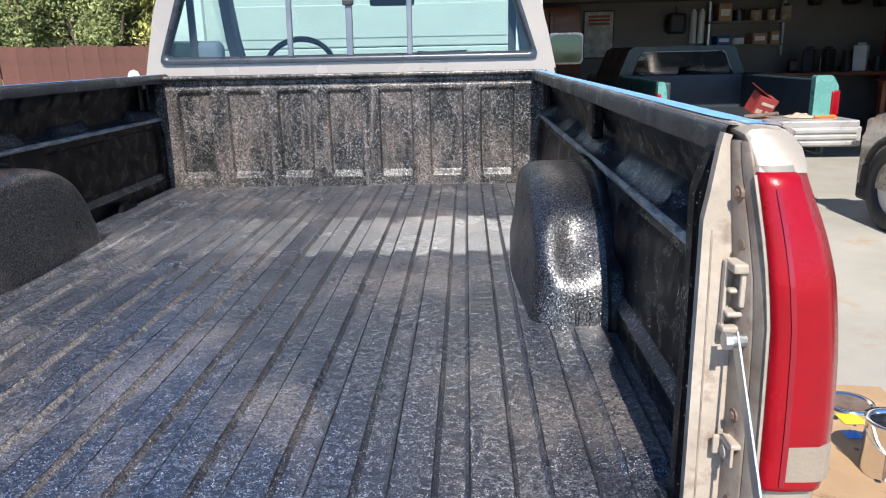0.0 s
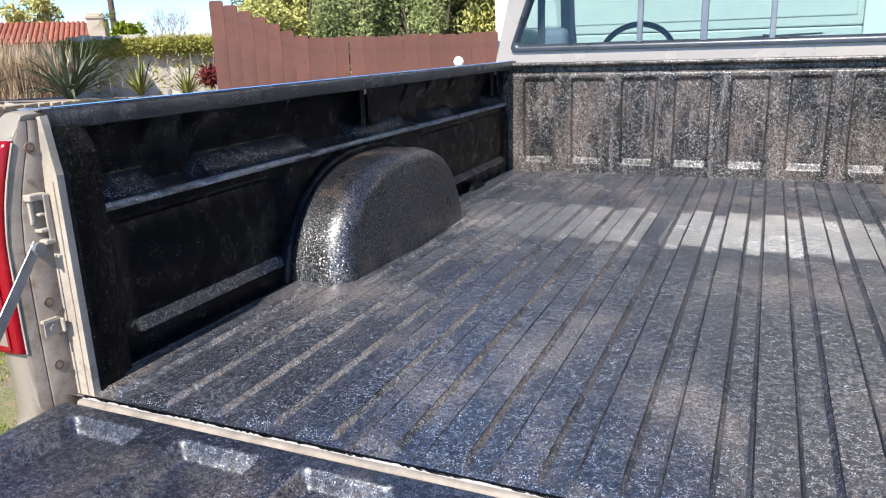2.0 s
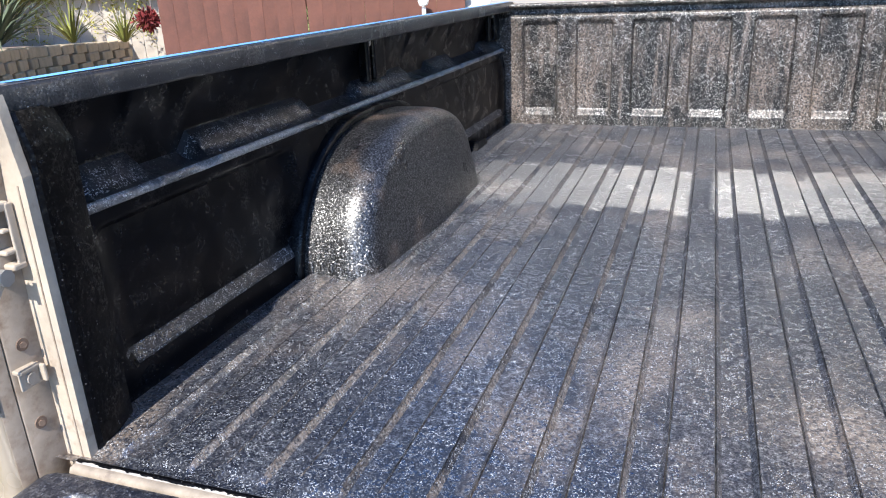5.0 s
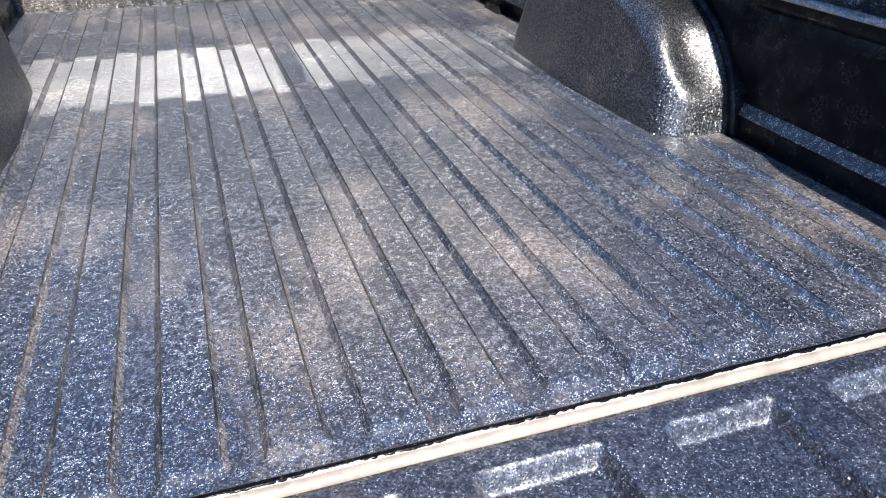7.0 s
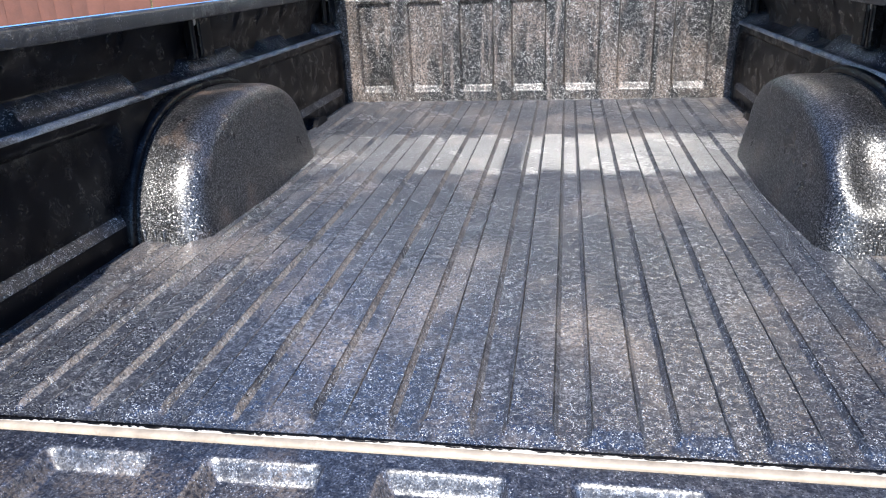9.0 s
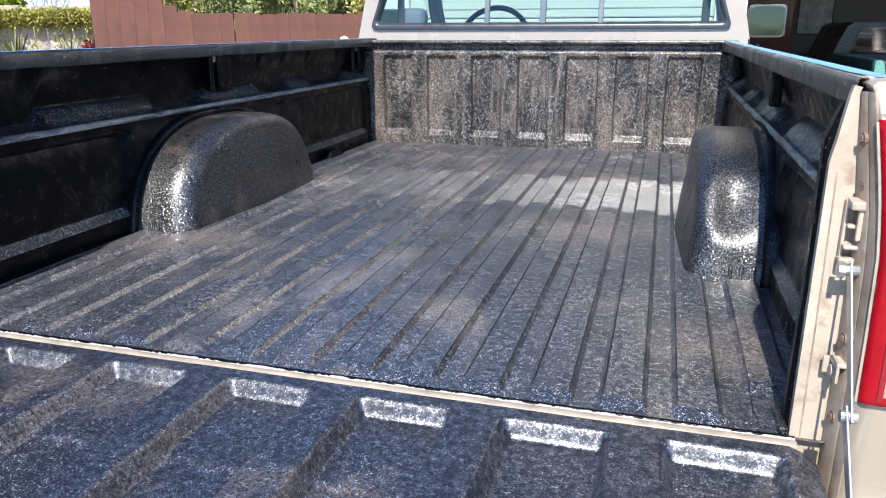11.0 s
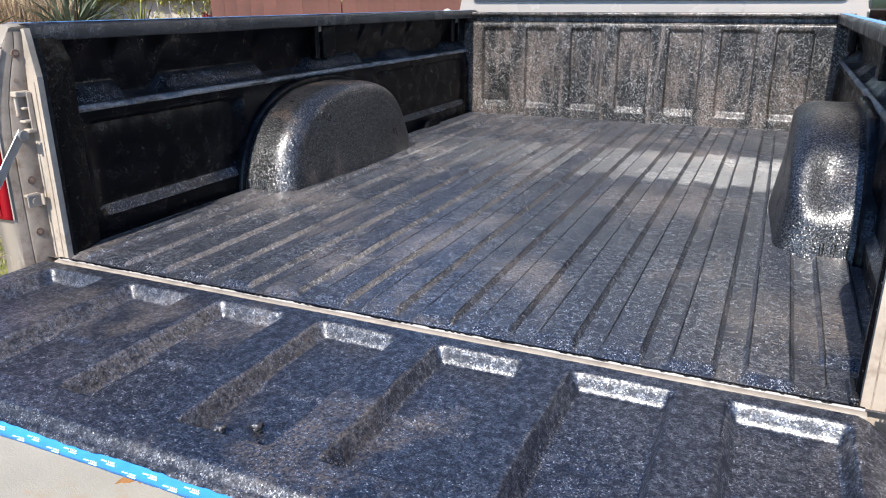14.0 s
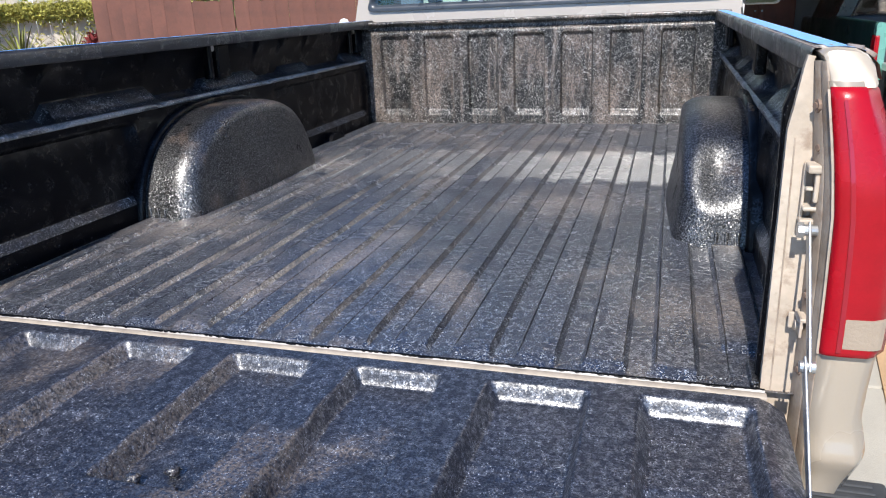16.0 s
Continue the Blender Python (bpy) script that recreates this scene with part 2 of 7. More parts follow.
# Same coating, with the bed walls' shade put into darker colour and few glints.
M["liner_wall_dim"] = liner_material("liner_wall_dim", (0.0014, 0.0016, 0.0028), (0.008, 0.008, 0.010), (0.55, 0.75), grain=430.0, glint_share=0.015, glint_color=(0.13, 0.13, 0.15), relief=0.00006, wet=0.2, gloss=1.42, spec=0.08, flat=0.02, tilt=0.15, dots=0.0, steep=0.03, clumps=22.0)
# Lit copies of the coating: ledge, lip and edge carry sky sheen as colour.
M["liner_ledge_lit"] = liner_material("liner_ledge_lit", (0.006, 0.006, 0.008), (0.03, 0.03, 0.03), (0.5, 0.75), grain=430.0, glint_share=0.60, glint_color=(0.90, 0.90, 0.90), gloss=2.0, relief=0.0003)
M["liner_lip"] = liner_material("liner_lip", (0.016, 0.016, 0.019), (0.05, 0.05, 0.05), (0.5, 0.75), grain=430.0, glint_share=0.12, glint_color=(0.45, 0.45, 0.46), gloss=1.9, relief=0.0003, clumps=30.0)
M["liner_edge_lit"] = liner_material("liner_edge_lit", (0.03, 0.03, 0.034), (0.34, 0.33, 0.32), (0.36, 0.56), (30.0, 9.0, 30.0), grain=500.0, glint_share=0.6, glint_color=(0.9, 0.9, 0.9), gloss=2.2, relief=0.0003)
M["liner_post"] = liner_material("liner_post", (0.0016, 0.0016, 0.0024), (0.005, 0.005, 0.005), (0.55, 0.75), grain=430.0, glint_share=0.05, glint_color=(0.2, 0.2, 0.21), relief=0.0003, gloss=1.3, spec=0.06, tilt=0.5)
M["liner_arch"] = liner_material("liner_arch", (0.0015, 0.0015, 0.0022), (0.09, 0.062, 0.045), (0.54, 0.68), (8.0, 8.0, 8.0), grain=640.0, glint_share=0.26, glint_color=(0.62, 0.62, 0.62), clumps=240.0, gloss=2.7, relief=0.00012, wet=0.26, spec=0.3, dots=0.0, pits=0.30, steep=0.75, tilt=0.55)
M["liner_gate"] = liner_material("liner_gate", (0.005, 0.007, 0.015), (0.20, 0.16, 0.13), (0.56, 0.74), (4.0, 3.0, 4.0), grain=540.0, glint_share=0.22, glint_color=(0.58, 0.61, 0.70), relief=0.0004, gloss=2.8, wet=0.34, flat=0.06, bare_walls=0.65, salt=0.06, thin_speck=0.92, pits=0.25)
M["paint"] = material("champagne_paint", (0.37, 0.315, 0.248), 0.28, 0.15, 0.7, 0.05, 3, 300, 0.0001, 900)
# Darker tan puts a recess's shade into the jamb paint, under brown stains.
M["jamb_dark"] = material("recess_toned_jamb_paint", (0.33, 0.27, 0.215), 0.6, 0.0, 0.0, 0.25, 16, 90, 0.0004, 120, stain=0.8, stain_color=(0.17, 0.11, 0.075))
M["jamb"] = material("worn_jamb_paint", (0.45, 0.385, 0.31), 0.55, 0.0, 0.0, 0.28, 11, 90, 0.0006, 120, tint=(0.50, 0.41, 0.32), stain=0.4, stain_color=(0.26, 0.19, 0.14))
M["cab"] = material("cab_paint", (0.39, 0.34, 0.285), 0.3, 0.1, 0.6, 0.05, 3, 200)
M["strip"] = material("bare_strip", (0.34, 0.29, 0.235), 0.5, 0.0, 0.0, 0.25, 30, 160, 0.0004, 150, stain=0.3, stain_color=(0.22, 0.18, 0.15))
M["bare_edge"] = material("scraped_edge", (0.42, 0.39, 0.36), 0.45, 0.0, 0.0, 0.2, 40, 160, 0.0003, 150, stain=0.25, stain_color=(0.30, 0.26, 0.22))
M["rail_primer"] = material("sanded_rail_primer", (0.33, 0.26, 0.22), 0.6, 0.0, 0.0, 0.2, 20, 120, stain=0.5, stain_color=(0.55, 0.48, 0.42))
M["tape"] = material("blue_tape", (0.045, 0.31, 0.80), 0.5, 0, 0, 0.12, 25, 220, 0.0003, 300)
M["tape_worn"] = material("worn_blue_tape", (0.15, 0.39, 0.78), 0.55, 0, 0, 0.18, 18, 220, 0.0003, 300)
M["tape_print"] = material("tape_print", (0.75, 0.82, 0.92), 0.6, 0, 0, 0.1)
M["lamp_red"] = material("red_lens", (0.30, 0.0012, 0.008), 0.22, 0, 0.0, 0.22, 7, 240, 0.0002, 420)
M["lamp_dark"] = material("dark_red_lens", (0.27, 0.004, 0.016), 0.22, 0, 0.6, 0.16, 5, 240)
M["lamp_clear"] = material("frosted_lens", (0.30, 0.24, 0.18), 0.25, 0, 0.6, 0.15, 8, 100, 0.0012, 240)
M["zinc"] = material("zinc_steel", (0.52, 0.52, 0.51), 0.36, 0.85, 0, 0.15, 20, 160, 0.0002, 400)
M["rust"] = material("rusty_steel", (0.24, 0.17, 0.13), 0.7, 0.4, 0, 0.35, 30, 160, 0.0005, 300)
M["rubber"] = material("black_rubber", (0.022, 0.022, 0.024), 0.55, 0, 0, 0.2, 12, 90)
M["gasket"] = material("window_gasket", (0.035, 0.042, 0.052), 0.32, 0, 0.2, 0.2, 12, 90)
M["alu"] = material("slider_bar", (0.20, 0.22, 0.235), 0.35, 0.6, 0, 0.1)
M["interior"] = material("cab_interior", (0.12, 0.155, 0.20), 0.7, 0, 0, 0.2, 9, 120, 0.0005, 500)
M["dash"] = material("dashboard_vinyl", (0.035, 0.042, 0.048), 0.5, 0, 0, 0.2)
M["chrome"] = material("chrome", (0.8, 0.8, 0.8), 0.08, 1.0, 0, 0.03)
M["mirror"] = material("mirror_glass", (0.06, 0.072, 0.062), 0.03, 1.0, 0, 0.05)
M["bumper_pad"] = material("bumper_pad", (0.045, 0.047, 0.05), 0.6, 0, 0, 0.25, 20, 180, 0.0006, 300)


def glass_material(name, tint, rough=0.0):
    m = bpy.data.materials.new(name)
    m.use_nodes = True
    nd, ln = m.node_tree.nodes, m.node_tree.links
    nd.remove(nd["Principled BSDF"])
    tr, gl, mx, fr = nd.new("ShaderNodeBsdfTransparent"), nd.new("ShaderNodeBsdfGlossy"), nd.new("ShaderNodeMixShader"), nd.new("ShaderNodeLayerWeight")
    tr.inputs["Color"].default_value = (*tint, 1)
    gl.inputs["Roughness"].default_value, gl.inputs["Color"].default_value = rough, (1, 1, 1, 1)
    pw, sc = nd.new("ShaderNodeMath"), nd.new("ShaderNodeMath")
    pw.operation, sc.operation = "POWER", "MULTIPLY_ADD"
    pw.inputs[1].default_value, sc.inputs[1].default_value, sc.inputs[2].default_value = 4.0, 0.8, 0.05
    fr.inputs["Blend"].default_value = 0.5
    ln.new(fr.outputs["Facing"], pw.inputs[0])
    ln.new(pw.outputs[0], sc.inputs[0])
    ln.new(sc.outputs[0], mx.inputs[0])
    ln.new(tr.outputs[0], mx.inputs[1])
    ln.new(gl.outputs[0], mx.inputs[2])
    ln.new(mx.outputs[0], nd["Material Output"].inputs["Surface"])
    return m


M["glass"] = glass_material("tinted_glass", (0.70, 0.83, 0.79))
M["glass_dark"] = glass_material("dark_glass", (0.25, 0.3, 0.3))
M["concrete"] = material("driveway_concrete", (0.40, 0.37, 0.31), 0.85, 0, 0, 0.14, 1.3, 60, 0.0012, 160, stain=0.25, stain_color=(0.40, 0.27, 0.15))
M["wood_fence"] = material("brown_fence_stain", (0.142, 0.059, 0.042), 0.72, 0, 0, 0.25, 5, 70, 0.0012, 90, per_object=0.09)
M["grey_fence"] = material("weathered_fence", (0.60, 0.54, 0.46), 0.85, 0, 0, 0.2, 4, 50, 0.001, 80, per_object=0.12)
M["block"] = material("retaining_block", (0.51, 0.41, 0.28), 0.9, 0, 0, 0.18, 6, 70, 0.003, 90, per_object=0.13)
M["white_wall"] = material("white_stucco", (0.80, 0.78, 0.74), 0.8, 0, 0, 0.05, 3, 90, 0.0015, 120)
M["door_white"] = material("garage_door_paint", (0.58, 0.58, 0.555), 0.5, 0, 0, 0.05, 2, 80)
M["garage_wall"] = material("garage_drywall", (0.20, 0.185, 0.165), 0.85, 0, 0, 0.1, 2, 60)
M["siding"] = material("olive_siding", (0.50, 0.46, 0.33), 0.7, 0, 0, 0.1, 3, 60)
M["trim"] = material("white_trim", (0.80, 0.78, 0.74), 0.6, 0, 0, 0.05)
M["blind"] = material("window_blind", (0.42, 0.39, 0.34), 0.6, 0, 0, 0.1)
M["roof_tile"] = material("red_roof_tile", (0.40, 0.13, 0.075), 0.85, 0, 0, 0.3, 3, 30, per_object=0.2)
M["stucco_tan"] = material("tan_stucco", (0.55, 0.46, 0.35), 0.9, 0, 0, 0.08, 3, 60)
M["leaf"] = material("tree_leaves", (0.33, 0.365, 0.145), 0.8, 0, 0, 0.35, 2, 20, per_island=0.4)
M["leaf_bright"] = material("bright_leaves", (0.53, 0.505, 0.16), 0.8, 0, 0, 0.3, 2, 20, per_island=0.35)
M["leaf_ivy"] = material("ivy_leaves", (0.40, 0.375, 0.09), 0.8, 0, 0, 0.3, 2, 20, per_island=0.4)
M["leaf_palm"] = material("palm_leaves", (0.20, 0.21, 0.05), 0.8, 0, 0, 0.3, 2, 20, per_island=0.35)
M["leaf_hedge"] = material("hedge_leaves", (0.22, 0.27, 0.012), 0.8, 0, 0, 0.3, 2, 20, per_island=0.4)
M["leaf_agave"] = material("agave_leaves", (0.10, 0.125, 0.075), 0.8, 0, 0, 0.3, 4, 30, per_island=0.3)
M["leaf_succ"] = material("succulent_leaves", (0.26, 0.37, 0.28), 0.5, 0, 0, 0.2, 8, 60, per_island=0.3)
M["leaf_dry"] = material("dry_leaves", (0.52, 0.39, 0.25), 0.8, 0, 0, 0.3, 4, 30, per_island=0.3)
M["leaf_red"] = material("red_leaves", (0.20, 0.03, 0.03), 0.6, 0, 0, 0.3, 4, 30, per_island=0.3)
M["bark"] = material("bark", (0.13, 0.095, 0.07), 0.9, 0, 0, 0.3, 8, 60, 0.006, 30)
M["bare_twig"] = material("bare_twigs", (0.36, 0.27, 0.24), 0.9, 0, 0, 0.2)
M["grass"] = material("grass_blades", (0.33, 0.36, 0.075), 0.6, 0, 0, 0.3, 2, 20, per_island=0.45)
M["mulch"] = material("mulch_chips", (0.43, 0.335, 0.27), 0.9, 0, 0, 0.25, 6, 40, per_island=0.55)
M["stone"] = material("pale_stones", (0.47, 0.38, 0.30), 0.9, 0, 0, 0.2, 6, 60, 0.002, 60, per_island=0.25)
M["teal"] = material("teal_car_paint", (0.004, 0.022, 0.021), 0.35, 0.0, 0.15, 0.12, 3, 200)
M["teal_lite"] = material("faded_teal_paint", (0.14, 0.36, 0.30), 0.3, 0.2, 0.5, 0.1, 6, 200)
M["silver"] = material("silver_gate_metal", (0.56, 0.53, 0.48), 0.35, 0.4, 0.3, 0.1, 5, 100)
M["car_beige"] = material("beige_car_paint", (0.52, 0.45, 0.37), 0.25, 0.4, 0.8, 0.05)
M["hub"] = material("hubcap_silver", (0.66, 0.64, 0.60), 0.35, 0.15, 0, 0.1)
M["cardboard"] = material("cardboard", (0.45, 0.29, 0.16), 0.85, 0, 0, 0.12, 5, 90, stain=0.3, stain_color=(0.2, 0.11, 0.06))
M["black_plastic"] = material("black_plastic", (0.02, 0.02, 0.022), 0.45, 0, 0, 0.2)
M["white_plastic"] = material("white_plastic", (0.78, 0.78, 0.76), 0.45, 0, 0, 0.05)
M["red_steel"] = material("red_enamel", (0.36, 0.012, 0.018), 0.3, 0, 0.5, 0.08)
M["maroon"] = material("maroon_cloth", (0.16, 0.012, 0.03), 0.8, 0, 0, 0.2, 6, 60)
M["red_paper"] = material("red_carton", (0.26, 0.032, 0.03), 0.55, 0, 0, 0.2, 9, 60)
M["blue_box"] = material("blue_carton", (0.03, 0.10, 0.42), 0.5, 0, 0, 0.15, 9, 60)
M["dark_wood"] = material("dark_red_wood", (0.24, 0.075, 0.04), 0.5, 0, 0.2, 0.3, 4, 50)
M["orange"] = material("orange_plastic", (0.80, 0.19, 0.02), 0.5, 0, 0, 0.1)
M["yellow"] = material("yellow_plastic", (0.75, 0.62, 0.03), 0.5, 0, 0, 0.1)
M["rag"] = material("tan_rag", (0.48, 0.38, 0.27), 0.9, 0, 0, 0.3, 14, 80)
M["poster"] = material("poster_paper", (0.50, 0.48, 0.44), 0.5, 0, 0, 0.5, 5, 16)
M["poster_red"] = material("poster_red", (0.30, 0.08, 0.05), 0.5, 0, 0, 0.2)

# ---------------------------------------------------------------- the pickup
F = 0.80          # height of the bed floor
HB = 2.45         # inner face of the headboard
truck = thing("pickup_truck", (0, 1.2, 0), "champagne pickup truck with freshly coated black bed and open tailgate", "truck")


def heightfield(us, vs, put):
    bm = bmesh.new()
    grid(bm, [[put(u, v) for v in vs] for u in us])
    return bm


def even(a, b, step):
    n = max(1, int(round(abs(b - a) / step)))
    return [a + (b - a) * i / n for i in range(n + 1)]


def inset(u, v, u0, u1, v0, v1, r, su, sv0, sv1):
    """1 inside a rounded rectangle, falling to 0 over its sloped rim (its two v ends may differ in slope)."""
    cu, cv, hu, hv = (u0 + u1) / 2, (v0 + v1) / 2, (u1 - u0) / 2, (v1 - v0) / 2
    s = sv0 if v < cv else sv1
    du, dv = (abs(u - cu) - hu) / su, (abs(v - cv) - hv) / s
    k = r / su
    qx, qy = du + k, dv + k
    d = math.hypot(max(qx, 0), max(qy, 0)) + min(max(qx, qy), 0) - k
    return max(0.0, min(1.0, -d))


# floor pan with pressed ribs
RIB = 0.108
xs = {-0.835, 0.835}
for k in range(-7, 8):
    for o in (0.0, 0.01, 0.0265, 0.0276, 0.0290, 0.0304, 0.0335, 0.0365, 0.046, 0.054):
        xs.add(round(k * RIB + o, 4))
        xs.add(round(k * RIB - o, 4))
xs = sorted(x for x in xs if abs(x) <= 0.835)
ys = [0.0, 0.006, 0.014, 0.02, 0.026, 0.034, 0.042, 0.05, 0.06, 0.09, 0.125, 0.135, 0.142, 0.149, 0.156] + even(0.17, 2.38, 0.06) + [2.4, 2.42, 2.432, 2.44, HB]


def floor_z(x, y):
    k = round(x / RIB)
    a = abs(x - k * RIB)
    rise = lerp_at(a, [0.0304, 0.0365], [1.0, 0.0]) if abs(k) <= 7 else 0
    seam = 0.0055 * max(0.0, 1 - abs(a - 0.0290) / 0.0014) if abs(k) <= 7 else 0      # added groove along the rib's shoulder, shaped to give a dark shade line
    rise *= smooth01((y - (0.130 if k == 7 else 0.022)) / 0.024) * smooth01((2.425 - y) / 0.03)      # the rib by one wall ends further in
    lip = 0.006 * smooth01((0.014 - y) / 0.01)
    fillet = 0.02 * smooth01((y - 2.425) / 0.025) ** 2
    wave = 0.0018 * noise.noise((x * 2.0, y * 1.4, 3)) + 0.0007 * noise.noise((x * 14, y * 6, 1))
    return F - 0.009 * (1 - rise) - seam * smooth01((y - 0.05) / 0.02) + lip + fillet + wave


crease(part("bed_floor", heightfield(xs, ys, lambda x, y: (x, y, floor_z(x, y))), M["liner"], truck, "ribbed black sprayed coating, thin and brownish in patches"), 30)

# headboard
PX = 0.2185
hx = sorted({round(v, 4) for k in range(-3, 4) for o in (-0.09, -0.0735, -0.07, -0.066, -0.0625, -0.059, -0.05, -0.02, 0.02, 0.05, 0.059, 0.0625, 0.066, 0.07, 0.0735, 0.09) for v in (k * PX - 0.012 + o,)} | {-0.845, -0.82, -0.79, 0.78, 0.82, 0.845})
hz = [F - 0.02, 0.81, 0.825, 0.832, 0.837, 0.842, 0.847, 0.852, 0.857, 0.861, 0.866] + even(0.88, 1.17, 0.04) + [1.18, 1.188, 1.194, 1.2, 1.205, 1.21, 1.222, 1.228, 1.234, 1.24, 1.252, 1.258, 1.264, 1.27]


def head_y(x, z):
    d = 0.0
    for k in range(-3, 4):
        c = k * PX - 0.012
        if abs(x - c) < 0.085:
            d = inset(x, z, c - 0.0725, c + 0.0725, 0.833, 1.207, 0.012, 0.006, 0.026, 0.010)
    rim = 0.016 * smooth01((1.236 - z) / 0.012) if z > 1.2 else 0.016
    lip = -0.022 * smooth01((z - 1.254) / 0.01)
    return HB - 0.018 + 0.019 * d + (0.016 - rim) * 0.9 + lip + 0.0015 * noise.noise((x * 6, z * 6, 9))


crease(part("headboard", heightfield(hx, hz, lambda x, z: (x, head_y(x, z), z)), M["liner_head"], truck, "seven-panel headboard, speckled black over brown primer"), 50)
bm = bmesh.new()
box(bm, (-0.85, HB - 0.042, 1.262), (0.85, 2.492, 1.276), 0.005)
part("headboard_rim", bm, M["liner_head"], truck)

# wheel housings
WY, WL, WH = 1.07, 0.405, 0.285


def wheelhouse(s):
    bm = bmesh.new()
    nu = 56
    dent = s > 0

    def arch(u, k, x, grow=0.0, kz=None):
        a = math.pi * u
        c, d = math.cos(a), math.sin(a)
        e = 2 / 2.9
        y = WY - (WL + grow) * k * math.copysign(abs(c) ** e, c) * (1 if c > 0 else 0.995)
        z = F - 0.012 + (WH + grow) * (k if kz is None else kz) * abs(d) ** (2 / 2.3)
        y += 0.13 * (z - F) if c > 0 else 0.0
        return Vector((s * x, y, z))

    rows = []
    outer = [0.83, 0.80, 0.775, 0.75, 0.73, 0.715]
    for i in range(nu + 1):
        u = i / nu
        row = [arch(u, 1.0, x) for x in outer]
        for j in range(1, 8):
            a = math.pi / 2 * j / 7
            bend = 1 - math.cos(a)
            row.append(arch(u, 1 - (0.155 if u < 0.5 else 0.12) * bend, 0.715 - 0.062 * math.sin(a), 0.0, 1 - 0.12 * bend))
        for k in (0.82, 0.65, 0.45, 0.25, 0.1, 0.0):
            row.append(arch(u, k * (0.845 if u < 0.5 else 0.88), 0.653 - 0.018 * (1 - k), 0.0, k * 0.88))
        rows.append(row)
    for row in rows:
        for p in row:
            if p.z < F + 0.12:                       # the foot of the inner face spreads to the floor
                p.x -= s * 0.014 * smooth01((F + 0.12 - p.z) / 0.12)
            if dent and p.y < WY:
                d = math.hypot((abs(p.x) - 0.735) * 1.0, (p.z - 0.955) * 0.9)
                w = smooth01(1 - d / 0.075)
                ring = math.exp(-((d - 0.078) / 0.016) ** 2)
                p.y += 0.030 * w - 0.006 * ring
            p.y += 0.003 * noise.noise((p.x * 9, p.z * 9, p.y * 5))
    grid(bm, rows)
    ob = part("wheel_housing", bm, M["liner_arch"], truck, "dented black wheel housing" if dent else "black wheel housing", True)
    bm = bmesh.new()                                  # the welded flange on the wall
    rows = []
    for i in range(nu + 1):
        u = i / nu
        rows.append([arch(u, 1.0, 0.799, -0.008), arch(u, 1.0, 0.797, 0.006), arch(u, 1.0, 0.799, 0.013), arch(u, 1.0, 0.806, 0.017), arch(u, 1.0, 0.83, 0.018)])
    grid(bm, rows)
    part("flange", bm, M["liner_wall_dim"], ob, "", True)
    for x in (0.735, 0.757, 0.782):              # small ribs pressed into the foot
        bm = bmesh.new()
        box(bm, (s * x - 0.005, WY - WL - 0.001, F - 0.012), (s * x + 0.005, WY - WL + 0.012, F + 0.03), 0.004)
        part("foot_rib", bm, M["liner_arch"], ob, "", True)
    return ob


wheelhouse(-1)
wheelhouse(1)
for s in (-1, 1):                                      # small pressed tabs on the floor before the housings
    bm = bmesh.new()
    prism(bm, rounded([(1.86, F - 0.014), (2.02, F - 0.014), (1.97, F + 0.026), (1.895, F + 0.030)], 0.012, 4), "x", *sorted((s * 0.772, s * 0.826)))
    crease(part("floor_tab", bm, M["liner_wall_dim"], truck, "coated steel tab in the bed's corner"), 40)
bm = bmesh.new()
box(bm, (0.752, 0.015, F - 0.012), (0.764, 0.085, F + 0.004), 0.003)
part("corner_strap", bm, M["liner_arch"], truck)

RAIL = 1.272


def lower_wall_x(y, z):
    d = inset(y, z, 0.155, 0.70, 0.842, 1.062, 0.03, 0.02, 0.022, 0.012)
    d = max(d, inset(y, z, 1.50, 2.38, 0.842, 1.062, 0.03, 0.02, 0.022, 0.012))
    return 0.812 + 0.016 * d + 0.012 * smooth01((z - 1.0) / 0.08)


